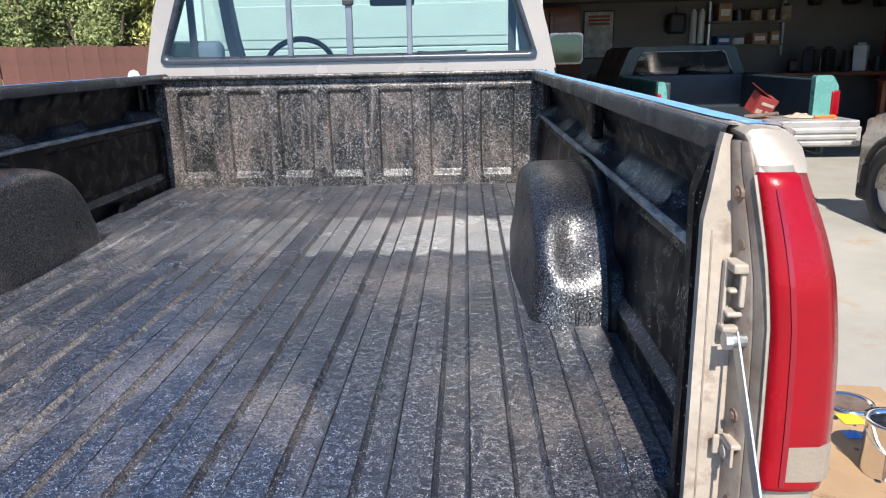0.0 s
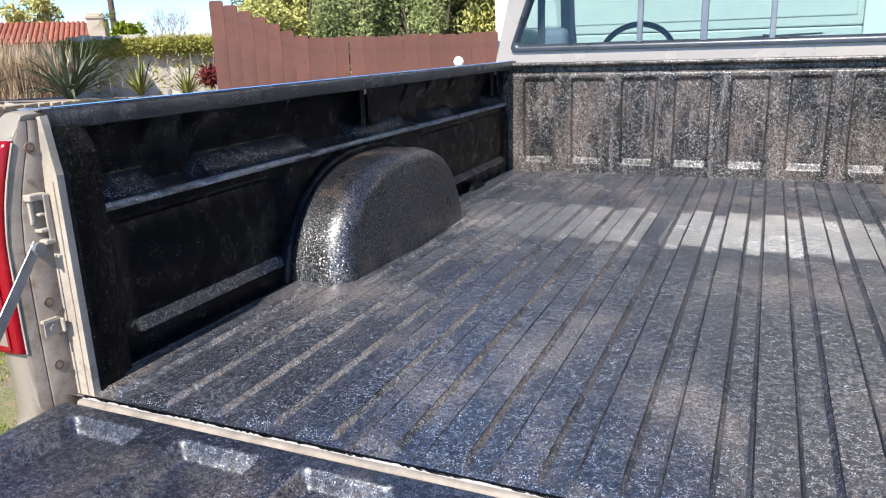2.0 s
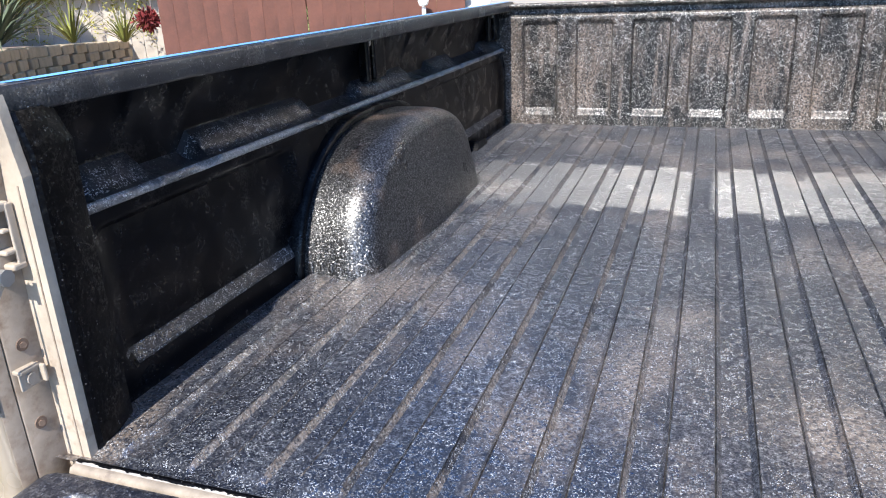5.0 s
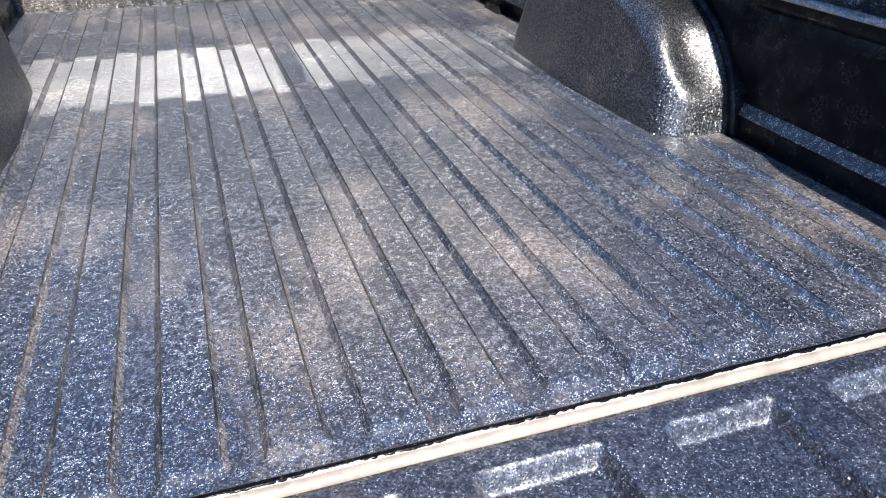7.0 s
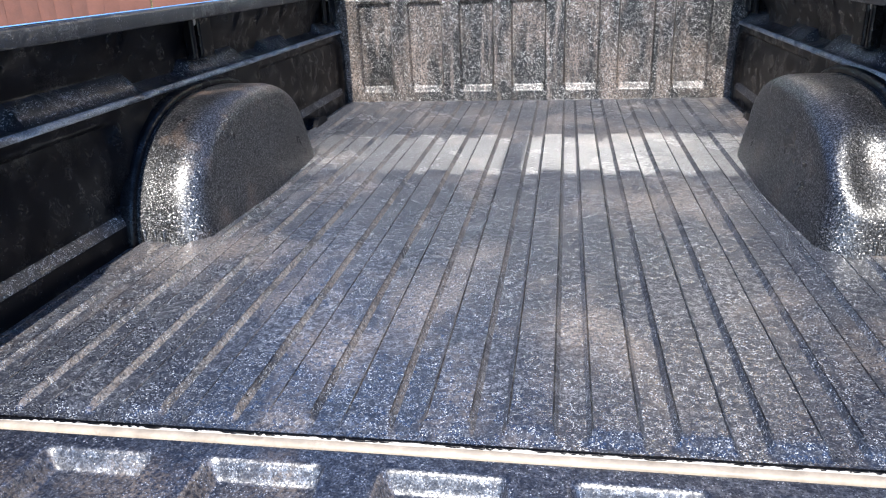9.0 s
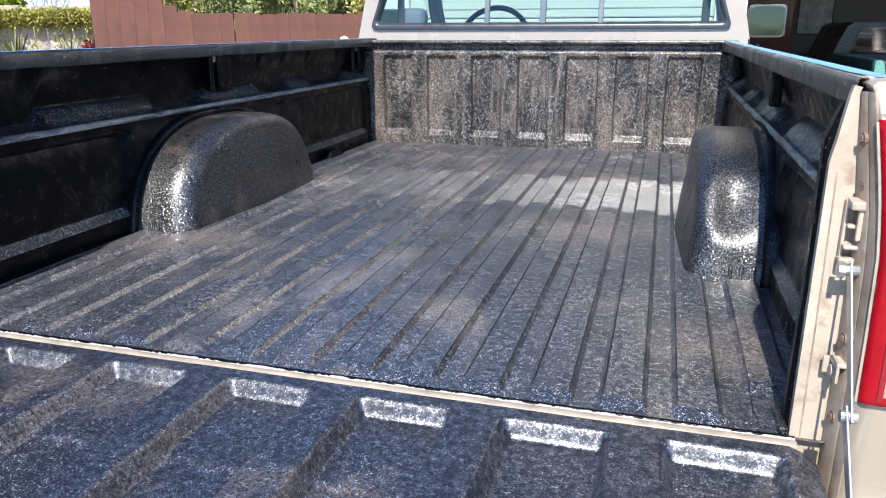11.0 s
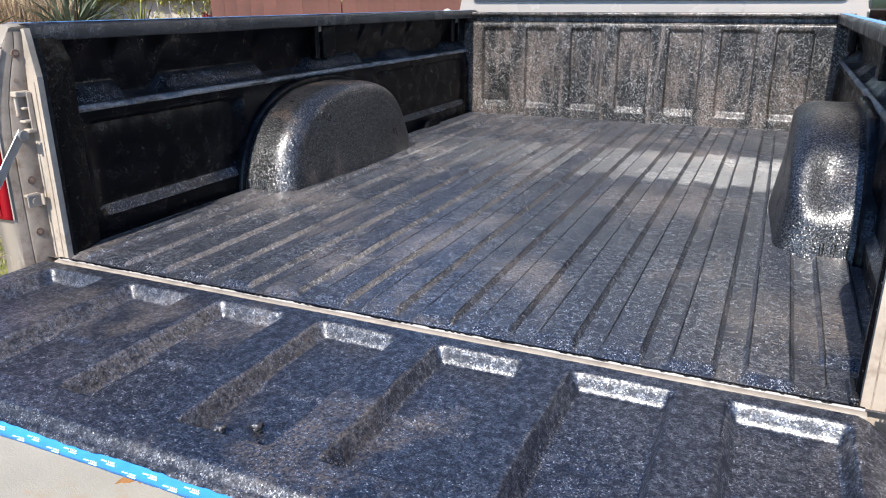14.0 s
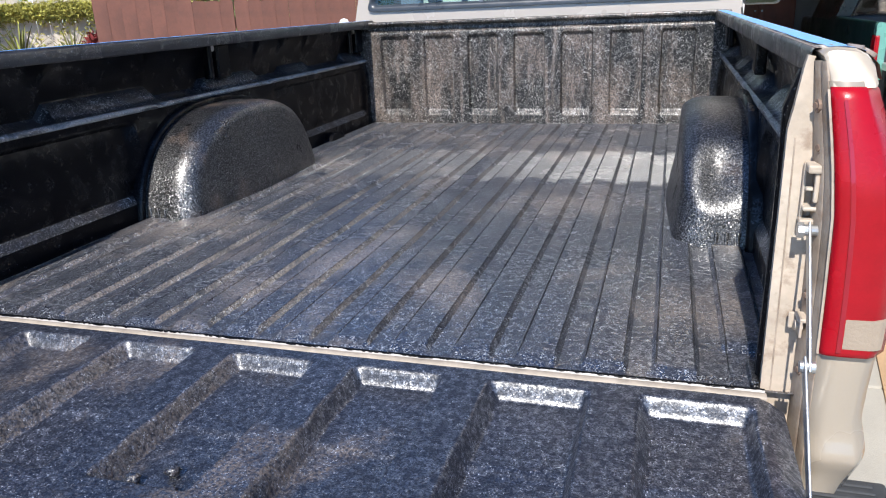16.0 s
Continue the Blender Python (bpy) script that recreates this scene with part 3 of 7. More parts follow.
def bed_side(s):
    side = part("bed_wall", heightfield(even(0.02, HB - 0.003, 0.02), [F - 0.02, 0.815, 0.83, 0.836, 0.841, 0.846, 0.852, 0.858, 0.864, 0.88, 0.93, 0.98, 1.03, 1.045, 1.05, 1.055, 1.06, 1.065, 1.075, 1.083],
                lambda y, z: (s * lower_wall_x(y, z), y, z)), M["liner_wall_dim"], truck, "glossy black coated inner bed wall")
    # The panel's upward rim takes the lit coat, so its brightness is painted.
    side.data.materials.append(M["liner_ledge_lit"])
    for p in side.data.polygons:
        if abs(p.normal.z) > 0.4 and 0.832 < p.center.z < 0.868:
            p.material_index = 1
    crease(side, 50)
    # the pressed shelf above it, stepped along its length
    steps = [0.0, 0.17, 0.19, 0.30, 0.32, 0.42, 0.45, 0.84, 0.87, 1.08, 1.11, 1.44, 1.47, 1.62, 1.65, 1.86, 1.89, 2.20, 2.23, 2.36, HB - 0.003]
    high = [0, 0, 1, 1, 0, 0, 1.15, 1.15, 0, 0, 1, 1, 0, 0, 0.8, 0.8, 0, 0, 1, 1, 1]
    edge, ledge, upper = [], [], []
    for y in sorted(set(steps) | set(even(0.03, 2.4, 0.03))):
        h = lerp_at(y, steps, high)
        line = [(s * x, y, z) for x, z in (
            (0.8235, 1.080), (0.8175, 1.083), (0.8175, 1.090), (0.826, 1.095), (0.834, 1.095 + 0.002 * h), (0.845, 1.096 + 0.012 * h), (0.856, 1.099 + 0.022 * h),
            (0.866, 1.102 + 0.027 * h), (0.876, 1.110 + 0.026 * h), (0.878, 1.145), (0.846, 1.234), (0.838, 1.238))]
        edge.append(line[:4])
        ledge.append(line[3:9])
        upper.append(line[8:])
    bm = bmesh.new()
    grid(bm, ledge)
    shelf = part("shelf", bm, M["liner_lip"], truck, "stepped gritty ledge of the bed wall")
    shelf.data.materials.append(M["liner_ledge_lit"])
    for p in shelf.data.polygons:                      # the raised bosses' brightness is painted with the lit coat
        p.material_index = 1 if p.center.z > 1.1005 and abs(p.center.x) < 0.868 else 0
    crease(shelf, 45)
    bm = bmesh.new()
    grid(bm, edge)
    part("shelf_edge", bm, M["liner_edge_lit"], truck, "gritty rounded edge of the ledge", True)
    bm = bmesh.new()
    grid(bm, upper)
    crease(part("upper_wall", bm, M["liner_wall_dim"], truck, "glossy black upper bed wall"), 45)
    # rail and its coated lip
    bm = bmesh.new()
    lip = [(0.848, 1.240), (0.80, 1.237), (0.790, 1.237), (0.7875, 1.2395), (0.787, 1.243), (0.7865, RAIL - 0.006), (0.788, RAIL - 0.0015), (0.793, RAIL + 0.0008), (0.80, RAIL + 0.0012)]
    grid(bm, [[(s * x, y, z + 0.0012 * noise.noise((x * 20, y * 9, z * 20))) for x, z in lip] for y in even(0.03, 2.478, 0.05)])
    crease(part("rail_lip", bm, M["liner_lip"], truck), 50)
    bm = bmesh.new()
    top = [(0.79, RAIL), (0.81, RAIL), (0.835, RAIL - 0.003), (0.850, RAIL - 0.009), (0.862, RAIL - 0.021), (0.867, RAIL - 0.040)]
    grid(bm, [[(s * x, y, z) for x, z in top] for y in even(0.02, 2.48, 0.1)])
    rail = part("bed_rail", bm, M["rail_primer"], truck, "sanded bed rail with bare primer", True)
    bm = bmesh.new()                                   # tape with a hand-torn outer edge
    rows = []
    for y in even(0.012, 2.45, 0.0155):
        e = 0.846 + 0.005 * noise.noise((y * 7, s, 0)) + 0.003 * noise.noise((y * 30, s, 5))
        i = 0.7955 + 0.007 * smooth01((0.10 - y) / 0.05) + 0.003 * noise.noise((y * 25, s, 8))
        z = RAIL + 0.0035
        rows.append([(s * i, y, z - 0.0015), (s * 0.81, y, z - 0.0012), (s * 0.822, y, z - 0.0018), (s * 0.832, y, z - 0.0034), (s * 0.840, y, z - 0.0062), (s * e, y, z - 0.0085)])
    grid(bm, rows)
    part("masking_tape", bm, M["tape_worn"], rail, "dusty blue masking tape", True)
    for y0, y1, x0 in ((1.13, 1.15, 0.83), (1.185, 1.26, 0.836), (2.30, 2.33, 0.84), (2.365, 2.44, 0.835)):
        bm = bmesh.new()                               # stake pocket brace under the rail
        box(bm, (s * x0, y0, 1.13), (s * 0.86, y1, 1.236), 0.006)
        part("rail_brace", bm, M["liner_wall_dim"], truck)
    for y in (1.165, 2.345):
        bm = bmesh.new()
        rod(bm, (s * 0.838, y, 1.226), (s * 0.86, y, 1.226), 0.010, 12)
        part("brace_bolt", bm, M["zinc"], truck)
    bm = bmesh.new()                                   # painted end of the rail
    out = [(0.803, 1.228), (0.800, 1.245), (0.795, 1.260), (0.7915, RAIL - 0.004), (0.797, RAIL + 0.001), (0.81, RAIL + 0.0025), (0.832, RAIL), (0.845, RAIL - 0.007), (0.853, RAIL - 0.019), (0.857, RAIL - 0.040), (0.856, 1.228)]
    rows = [[(s * (x + (0.83 - x) * k), y - (0.0155 * max(0.0, min(1.0, (1.264 - z) / 0.036)) if y < 0.05 else 0.0), z - max(0, z - 1.225) * k) for x, z in out] for y, k in ((0.055, 0.0), (0.015, 0.005), (0.002, 0.03), (-0.004, 0.08), (-0.006, 0.16))]
    vs = grid(bm, rows, close_v=True)
    bm.faces.new(vs[-1])
    crease(part("rail_end", bm, M["paint"], truck, "painted end of the bed rail with bare spots"), 40)
    bm = bmesh.new()
    for x, r in ((0.836, 0.010), (0.853, 0.009)):
        n_up = Vector((s * (0.15 if x < 0.84 else 0.6), 0, 1)).normalized()
        c = Vector((s * x, 0.035, RAIL + (0.0 if x < 0.84 else -0.0075)))
        rod(bm, c - n_up * 0.003, c + n_up * 0.0022, r, 14)
    part("bare_spot", bm, M["rail_primer"], truck, "sanded bare spots")
    # rear corner post, coated, with a chamfered cap
    bm = bmesh.new()
    plan = [(0.86, 0.135), (0.80, 0.135), (0.780, 0.118), (0.763, 0.07), (0.760, 0.038), (0.763, 0.0325), (0.86, 0.0325)]
    rings = []
    for z, o in ((F - 0.02, 0.0), (F + 0.03, 0.0), (1.0, 0.002), (1.196, 0.001), (1.243, 0.016)):
        rings.append([(s * min(0.86, x + (o if x < 0.85 else 0)), y - (o * 0.6 if y > 0.1 else 0), z) for x, y in plan])
    vs = grid(bm, rings, close_v=True)
    bm.faces.new(vs[-1])
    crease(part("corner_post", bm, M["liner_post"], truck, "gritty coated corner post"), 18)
    # jamb: a pale flange and, standing rearwards from it, the side of the corner that carries the lamp
    dz = 0.009 if s < 0 else -0.004
    rear_z = [0.45, 0.66, 0.735, 0.868, 1.06, 1.12, 1.17, 1.228, 1.262]
    rear_y = [-0.040, -0.044, -0.046, -0.047, -0.047, -0.043, -0.034, -0.018, -0.006]

    def rear(z):
        return lerp_at(z, rear_z, rear_y)

    def inner_x(z):
        return lerp_at(z, [0.45, 0.865, 0.975, 1.075, 1.139, 1.223, 1.262], [0.821, 0.822, 0.821, 0.819, 0.813, 0.803, 0.798])

    curve = [(0.790, 1.262), (0.788, 1.256), (0.797, 1.169), (0.802, 1.119), (0.805, 1.04), (0.807, 0.973), (0.808, 0.86), (0.808, 0.60)]
    bm = bmesh.new()
    out = [(0.766, 0.60), (0.766, 1.17), (0.771, 1.20), (0.778, 1.25), (0.781, 1.264)] + curve
    prism(bm, [(s * x, z) for x, z in out], "y", 0.018, 0.032)
    jamb = part("tailgate_jamb", bm, M["jamb"], truck, "bare beige tailgate jamb with worn paint")
    jz = [0.60, 0.66, 0.72, 0.80, 0.868, 0.93, 1.0, 1.06, 1.12, 1.16, 1.19, 1.21, 1.228, 1.245, 1.258]
    bm = bmesh.new()
    rows = []
    for z in jz:
        x0 = lerp_at(z, [0.60, 0.973, 1.04, 1.119, 1.169, 1.258], [0.808, 0.807, 0.805, 0.802, 0.797, 0.789])
        y1 = min(0.004, rear(z) + 0.021)
        rows.append([(s * (x0 - 0.0005), 0.020, z), (s * (x0 - 0.001), 0.012, z), (s * (x0 + 0.3 * (inner_x(z) - x0)), y1 + 0.002, z), (s * (x0 + 0.45 * (inner_x(z) - x0)), y1, z), (s * (x0 + 0.62 * (inner_x(z) - x0) + 0.004), y1, z)])
    grid(bm, rows)
    crease(part("jamb_plate", bm, M["jamb_dark"], jamb, "stained side plate of the jamb, darkened to look recessed"), 40)
    bm = bmesh.new()                                   # return flange of the bedside skin that frames the lamp
    rows = []
    for z in jz:
        x0 = lerp_at(z, [0.60, 0.973, 1.04, 1.119, 1.169, 1.258], [0.808, 0.807, 0.805, 0.802, 0.797, 0.789])
        y1, xi, w = min(0.004, rear(z) + 0.021), inner_x(z), 0.004 + 0.003 * noise.noise((z * 9, s, 0))
        xm = x0 + 0.55 * (xi - x0)
        rows.append([(s * (xm + 0.003), y1 + 0.001, z), (s * (xm - 0.001), y1 - 0.001 - w * 0.3, z), (s * (xm - 0.0005), y1 - 0.004, z), (s * (xi - 0.003), rear(z) + 0.003, z), (s * (xi - 0.001), rear(z), z), (s * (xi + 0.003), rear(z) + 0.002, z)])
    grid(bm, rows)
    crease(part("lamp_return", bm, M["jamb_dark"], jamb, "dull beige return of the bedside skin"), 40)
    bm = bmesh.new()                                   # overlapped seam on the flange
    prism(bm, [(s * x, z) for x, z in ((0.7785, 0.79), (0.7805, 0.79), (0.779, 1.0), (0.777, 1.16), (0.775, 1.16), (0.777, 1.0))], "y", 0.0168, 0.018)
    part("seam_edge", bm, M["jamb_dark"], jamb)
    for x, y, z in ((0.8035, -0.003, 1.155), (0.796, 0.003, 1.207), (0.8085, -0.004, 0.955), (0.8095, -0.006, 0.845)):
        bm = bmesh.new()
        rod(bm, (s * (x + 0.006), y, z + dz), (s * (x - 0.002), y - 0.001, z + dz), 0.0085, 10)
        rod(bm, (s * x, y, z + dz), (s * (x - 0.0045), y - 0.002, z + dz), 0.0045, 6)
        part("screw", bm, M["rust"], jamb, "rusty screw")
    bm = bmesh.new()                                   # striker of the latch: a bent frame on the side plate
    for a, b in (((0.790, -0.018, 1.124), (0.808, 0.013, 1.135)), ((0.789, 0.005, 1.056), (0.793, 0.016, 1.133)), ((0.790, -0.008, 1.072), (0.808, 0.012, 1.078)),
                 ((0.788, -0.004, 1.052), (0.806, 0.016, 1.060)), ((0.800, -0.014, 1.085), (0.806, -0.006, 1.128)), ((0.792, -0.004, 1.098), (0.806, 0.007, 1.103))):
        box(bm, (s * a[0], a[1], a[2] + dz), (s * b[0], b[1], b[2] + dz), 0.0025, 2)
    part("latch_striker", bm, M["jamb"], jamb, "bent steel latch striker")
    bm = bmesh.new()
    box(bm, (s * 0.800, -0.026, 0.900 + dz), (s * 0.804, 0.006, 0.928 + dz), 0.002)
    box(bm, (s * 0.790, 0.002, 0.902 + dz), (s * 0.808, 0.007, 0.926 + dz), 0.002)
    box(bm, (s * 0.797, -0.026, 0.922 + dz), (s * 0.812, 0.004, 0.928 + dz), 0.002)
    rod(bm, (s * 0.806, -0.011, 0.913 + dz), (s * 0.796, -0.011, 0.913 + dz), 0.0075, 10)
    part("hinge_bracket", bm, M["jamb"], jamb, "small steel hinge bracket")
    # folding support arm
    bm = bmesh.new()
    rod(bm, (s * 0.813, -0.016, 1.050 + dz), (s * 0.788, -0.018, 1.050 + dz), 0.0075, 12)
    rod(bm, (s * 0.792, -0.018, 1.050 + dz), (s * 0.785, -0.018, 1.050 + dz), 0.0105, 8)
    yj, zj = (-0.136, 0.912) if s < 0 else (-0.118, 0.900)
    for (ya, za), (yb, zb), x in (((-0.016, 1.050 + dz), (yj, zj), 0.799), ((yj + 0.002, zj + 0.002), (yj - 0.118, zj - 0.118), 0.794)):
        d = Vector((0, yb - ya, zb - za))
        m = Matrix.Translation((s * x, (ya + yb) / 2, (za + zb) / 2)) @ d.to_track_quat("Z", "X").to_matrix().to_4x4()
        box(bm, (-0.0095, -0.0016, -d.length / 2 - 0.008), (0.0095, 0.0016, d.length / 2 + 0.008), 0.0012, 2, m)
    rod(bm, (s * 0.788, yj, zj), (s * 0.806, yj, zj), 0.0075, 12)
    part("support_arm", bm, M["zinc"], truck, "folding zinc-plated tailgate support arm")
    # outer skin, rear corner and lamp
    zs = [0.45, 0.5, 0.56, 0.60, 0.64, 0.67, 0.69, 0.70, 0.715, 0.727, 0.738, 0.747, 0.755, 0.764, 0.773, 0.79, 0.83, 0.862, 0.9, 0.95, 1.0, 1.05, 1.1, 1.15, 1.2, 1.235]
    prof_z = [0.45, 0.60, 0.689, 0.715, 0.738, 0.755, 0.773, 0.80, 0.868, 0.919, 0.975, 1.042, 1.119, 1.168, 1.205, 1.228, 1.262]
    prof_x = [0.83, 0.860, 0.886, 0.902, 0.906, 0.902, 0.893, 0.892, 0.897, 0.901, 0.901, 0.897, 0.888, 0.876, 0.863, 0.855, 0.852]

    def skin_x(z):
        return sum(lerp_at(z + o, prof_z, prof_x) for o in (-0.02, -0.01, 0.0, 0.01, 0.02)) / 5

    rows = []
    for z in zs:
        xo, xi = skin_x(z), inner_x(z)
        ridge = 0.010 * math.exp(-((z - 0.735) / 0.022) ** 2)
        q = rear(z)
        tail = [(xi, q + 0.02), (xi, q - 0.001 - ridge), (xi + 0.3 * (xo - xi), q - 0.006 - ridge), (xi + 0.7 * (xo - xi), q - 0.005 - ridge), (xo - 0.016, q + 0.002 - ridge), (xo - 0.004, q + 0.016), (xo, q + 0.04), (xo + 0.004, 0.10)]
        rows.append([(s * x, y, z) for x, y in tail] + [(s * (xo + 0.012), y, z) for y in (0.4, 0.66, 1.1, 1.5, 2.0, 2.48)])
    bm = bmesh.new()
    grid(bm, rows)
    part("bedside", bm, M["paint"], truck, "champagne painted bedside", True)
    bm = bmesh.new()
    rows = []
    lz = [0.888, 0.891, 0.897, 0.91, 0.93, 0.95, 0.975, 1.0, 1.025, 1.05, 1.075, 1.1, 1.12, 1.14, 1.16, 1.18, 1.2, 1.215, 1.224, 1.229]
    for n, z in enumerate(lz):
        xo, xi = skin_x(z), inner_x(z)
        g = 0.0 if n in (0, len(lz) - 1) else 0.008
        rows.append([(s * x, y + rear(z), z) for x, y in ((xi + 0.001, 0.0), (xi, -0.004 - g * 0.4), (xi + 0.006, -0.006 - g), (xi + 0.3 * (xo - xi), -0.008 - g), (xi + 0.7 * (xo - xi), -0.007 - g),
                     (xo - 0.014, -0.001 - g), (xo - 0.001 + g * 0.4, 0.013), (xo + 0.002 + g * 0.5, 0.04), (xo + 0.003 + g * 0.3, 0.10), (xo + 0.001, 0.104))])
    grid(bm, rows)
    lamp = part("tail_lamp", bm, M["lamp_red"], truck, "tall red tail lamp lens", True)
    bm = bmesh.new()
    rows = []
    for z in lz[2:-2]:
        xo, xi = skin_x(z), inner_x(z)
        rows.append([(s * (xi + f * (xo - xi)), rear(z) - 0.0175, z) for f in (0.22, 0.29)])
    grid(bm, rows)
    part("lens_divider", bm, M["lamp_dark"], lamp, "darker strip of the lens")
    bm = bmesh.new()
    rows = []
    for z in (0.902, 0.9025, 0.911, 0.919, 0.927, 0.935, 0.9435, 0.944):
        xo, xi = skin_x(z), inner_x(z)
        y = -0.0135 if z in (0.902, 0.944) else -0.0172
        rows.append([(s * (xi + f * (xo - xi)), y + o + rear(z), z) for f, o in ((0.30, 0.003), (0.305, 0.001), (0.55, 0.001), (0.72, 0.0015), (0.82, 0.004), (0.90, 0.0085), (0.905, 0.012))])
    grid(bm, rows)
    part("reversing_lens", bm, M["lamp_clear"], lamp, "frosted clear reversing lens")
    bm = bmesh.new()
    tube(bm, [(s * (inner_x(z) - 0.001), rear(z) - 0.003, z) for z in even(0.888, 1.226, 0.03)], 0.0022, 6)
    part("lamp_seal", bm, M["jamb"], lamp)


before = set(truck.children_recursive)
bed_side(-1)
for ob in set(truck.children_recursive) - before:      # this side has been bent up a little along the rail
    for v in ob.data.vertices:
        v.co.z += 0.012 * max(0.0, min(1.0, (v.co.z - F) / 0.4))
bed_side(1)

# sill strip between floor and tailgate
bm = bmesh.new()
grid(bm, [[(x, y, z + 0.0008 * noise.noise((x * 12, y * 50, 0))) for y, z in ((0.001, F - 0.02), (0.0, F - 0.006), (-0.003, F - 0.0035), (-0.012, F - 0.005), (-0.0145, F - 0.011), (-0.015, F - 0.05))] for x in even(-0.772, 0.772, 0.02)])
part("sill_strip", bm, M["strip"], truck, "bare tan strip at the bed's rear edge", True)
bm = bmesh.new()
grid(bm, [[(x, 0.002, F - 0.003), (x, 0.0005, F - 0.0004), (x, -0.0022, F - 0.0010 + 0.0005 * noise.noise((x * 40, 3, 0))), (x, -0.0032, F - 0.0042)] for x in even(-0.77, 0.77, 0.006)])
part("bare_edge", bm, M["bare_edge"], truck, "scraped white edge of the bed floor", True)
bm = bmesh.new()
rows = []
for x in even(-0.77, 0.77, 0.003):
    w = max(-0.0012, 0.0010 + 0.0018 * noise.noise((x * 14, 0, 0)) + 0.0022 * noise.noise((x * 45, 4, 0)) + 0.0016 * noise.noise((x * 170, 9, 0)))
    rows.append([(x, 0.004, F - 0.0005), (x, 0.0012, F + 0.0004 + 0.0006 * noise.noise((x * 250, 1, 5))), (x, -0.0008 - w, F + 0.0002), (x, -0.0014 - w, F - 0.0016 - 0.2 * max(0.0, w))])
grid(bm, rows)
part("coating_edge", bm, M["liner_post"], truck, "ragged drips of black coating", True)

# open tailgate


def gate_point(x, y):
    d = 0.0
    for k in range(-3, 4):
        c = k * 0.22 + 0.015
        if abs(x - c) < 0.11:
            sag = 0.004 * noise.noise((x * 14, y * 14, k * 3.0))
            d = smooth01((x - c + 0.079 + sag) / 0.021) * smooth01((c + 0.076 - x + sag) / 0.014) * smooth01((y + 0.407 + sag) / 0.011) * smooth01((-0.058 - y + 0.5 * sag) / 0.016)
            d *= 1 + 0.22 * smooth01((-0.235 - y) / 0.02)
    edge = smooth01((max(x - 0.762, -x - 0.778)) / 0.03) * 0.02 + 0.013 * smooth01((-0.462 - y) / 0.018) + 0.010 * smooth01((y + 0.034) / 0.012)
    return (x, y, F + 0.004 - 0.027 * d - edge + 0.0012 * noise.noise((x * 5, y * 5, 2)))


gate_x = set(even(-0.810, 0.793, 0.02))
for k in range(-3, 4):
    for o in (-0.084, -0.080, -0.077, -0.074, -0.072, -0.070, -0.068, -0.066, -0.064, -0.061, -0.058, -0.054, -0.05, 0.05, 0.054, 0.060, 0.064, 0.066, 0.068, 0.070, 0.072, 0.074, 0.076, 0.078, 0.084):
        gate_x.add(round(k * 0.22 + 0.015 + o, 4))
gate_x = sorted(v for v in gate_x if -0.8101 <= v <= 0.7931)
gate = part("tailgate", heightfield(gate_x, even(-0.480, -0.020, 0.003), gate_point), M["liner_gate"], truck, "lowered tailgate, black coated with seven recessed panels", True)
bm = bmesh.new()
box(bm, (-0.808, -0.442, F - 0.074), (0.791, -0.034, F - 0.0385), 0.008)
part("tailgate_skin", bm, M["paint"], gate, "champagne outer skin of the tailgate")
bm = bmesh.new()
rows = []
for x in even(-0.811, 0.794, 0.006):
    r = 0.0015 * noise.noise((x * 18, 0, 7)) + 0.0008 * noise.noise((x * 70, 2, 7))
    rows.append([(x, -0.4795, F - 0.011), (x, -0.4830, F - 0.020), (x, -0.4835, F - 0.034), (x, -0.4815, F - 0.041 + r), (x, -0.470, F - 0.0425)])
grid(bm, rows)
tape = part("masking_tape", bm, M["tape"], gate, "blue masking tape along the tailgate edge", True)
bm = bmesh.new()
grid(bm, [[(x, -0.475, F - 0.0085), (x, -0.4800, F - 0.0105), (x, -0.4838, F - 0.0135), (x, -0.4850, F - 0.0145 - max(-0.002, 0.005 * noise.noise((x * 9, 1, 3)) + 0.003 * noise.noise((x * 60, 1, 3))))] for x in even(-0.811, 0.794, 0.005)])
part("coated_edge", bm, M["liner_gate"], gate, "", True)
for i in range(46):
    x = -0.77 + i * 0.0335 + 0.004 * noise.noise((i * 3.7, 0, 0))
    z = F - 0.0245 - 0.008 * (i % 2)
    bm = bmesh.new()
    for k in range(4):
        box(bm, (x + 0.0030 * k, -0.4845, z), (x + 0.0030 * k + 0.0018, -0.4828, z + 0.0026))
    box(bm, (x - 0.012, -0.4850, z + 0.0012), (x - 0.002, -0.4828, z + 0.0017))
    box(bm, (x - 0.004, -0.4850, z - 0.0026), (x + 0.010, -0.4828, z - 0.0021))
    part("print_mark", bm, M["tape_print"], tape)
rng = random.Random(4)
for x, y in ((0.022, -0.345), (-0.02, -0.372), (0.045, -0.385)):
    bm = bmesh.new()
    bmesh.ops.create_icosphere(bm, subdivisions=3, radius=0.009)
    for v in bm.verts:
        v.co = Vector((v.co.x, v.co.y, v.co.z * 0.75)) * (0.75 + 0.6 * rng.random())
        v.co += Vector((x, y, F - 0.020))
    part("coated_bolt", bm, M["liner_gate"], gate, "", True)

# rear bumper
bm = bmesh.new()
prism(bm, rounded([(-0.14, 0.44), (0.02, 0.44), (0.02, 0.66), (-0.11, 0.66), (-0.15, 0.61)], 0.015, 3), "x", -0.93, 0.93)
bump = part("rear_bumper", bm, M["paint"], truck)
bm = bmesh.new()
box(bm, (-0.94, -0.148, 0.658), (0.94, 0.0, 0.672), 0.006)
for i in range(8):
    box(bm, (0.55, -0.135 + i * 0.016, 0.671), (0.92, -0.128 + i * 0.016, 0.676), 0.002)
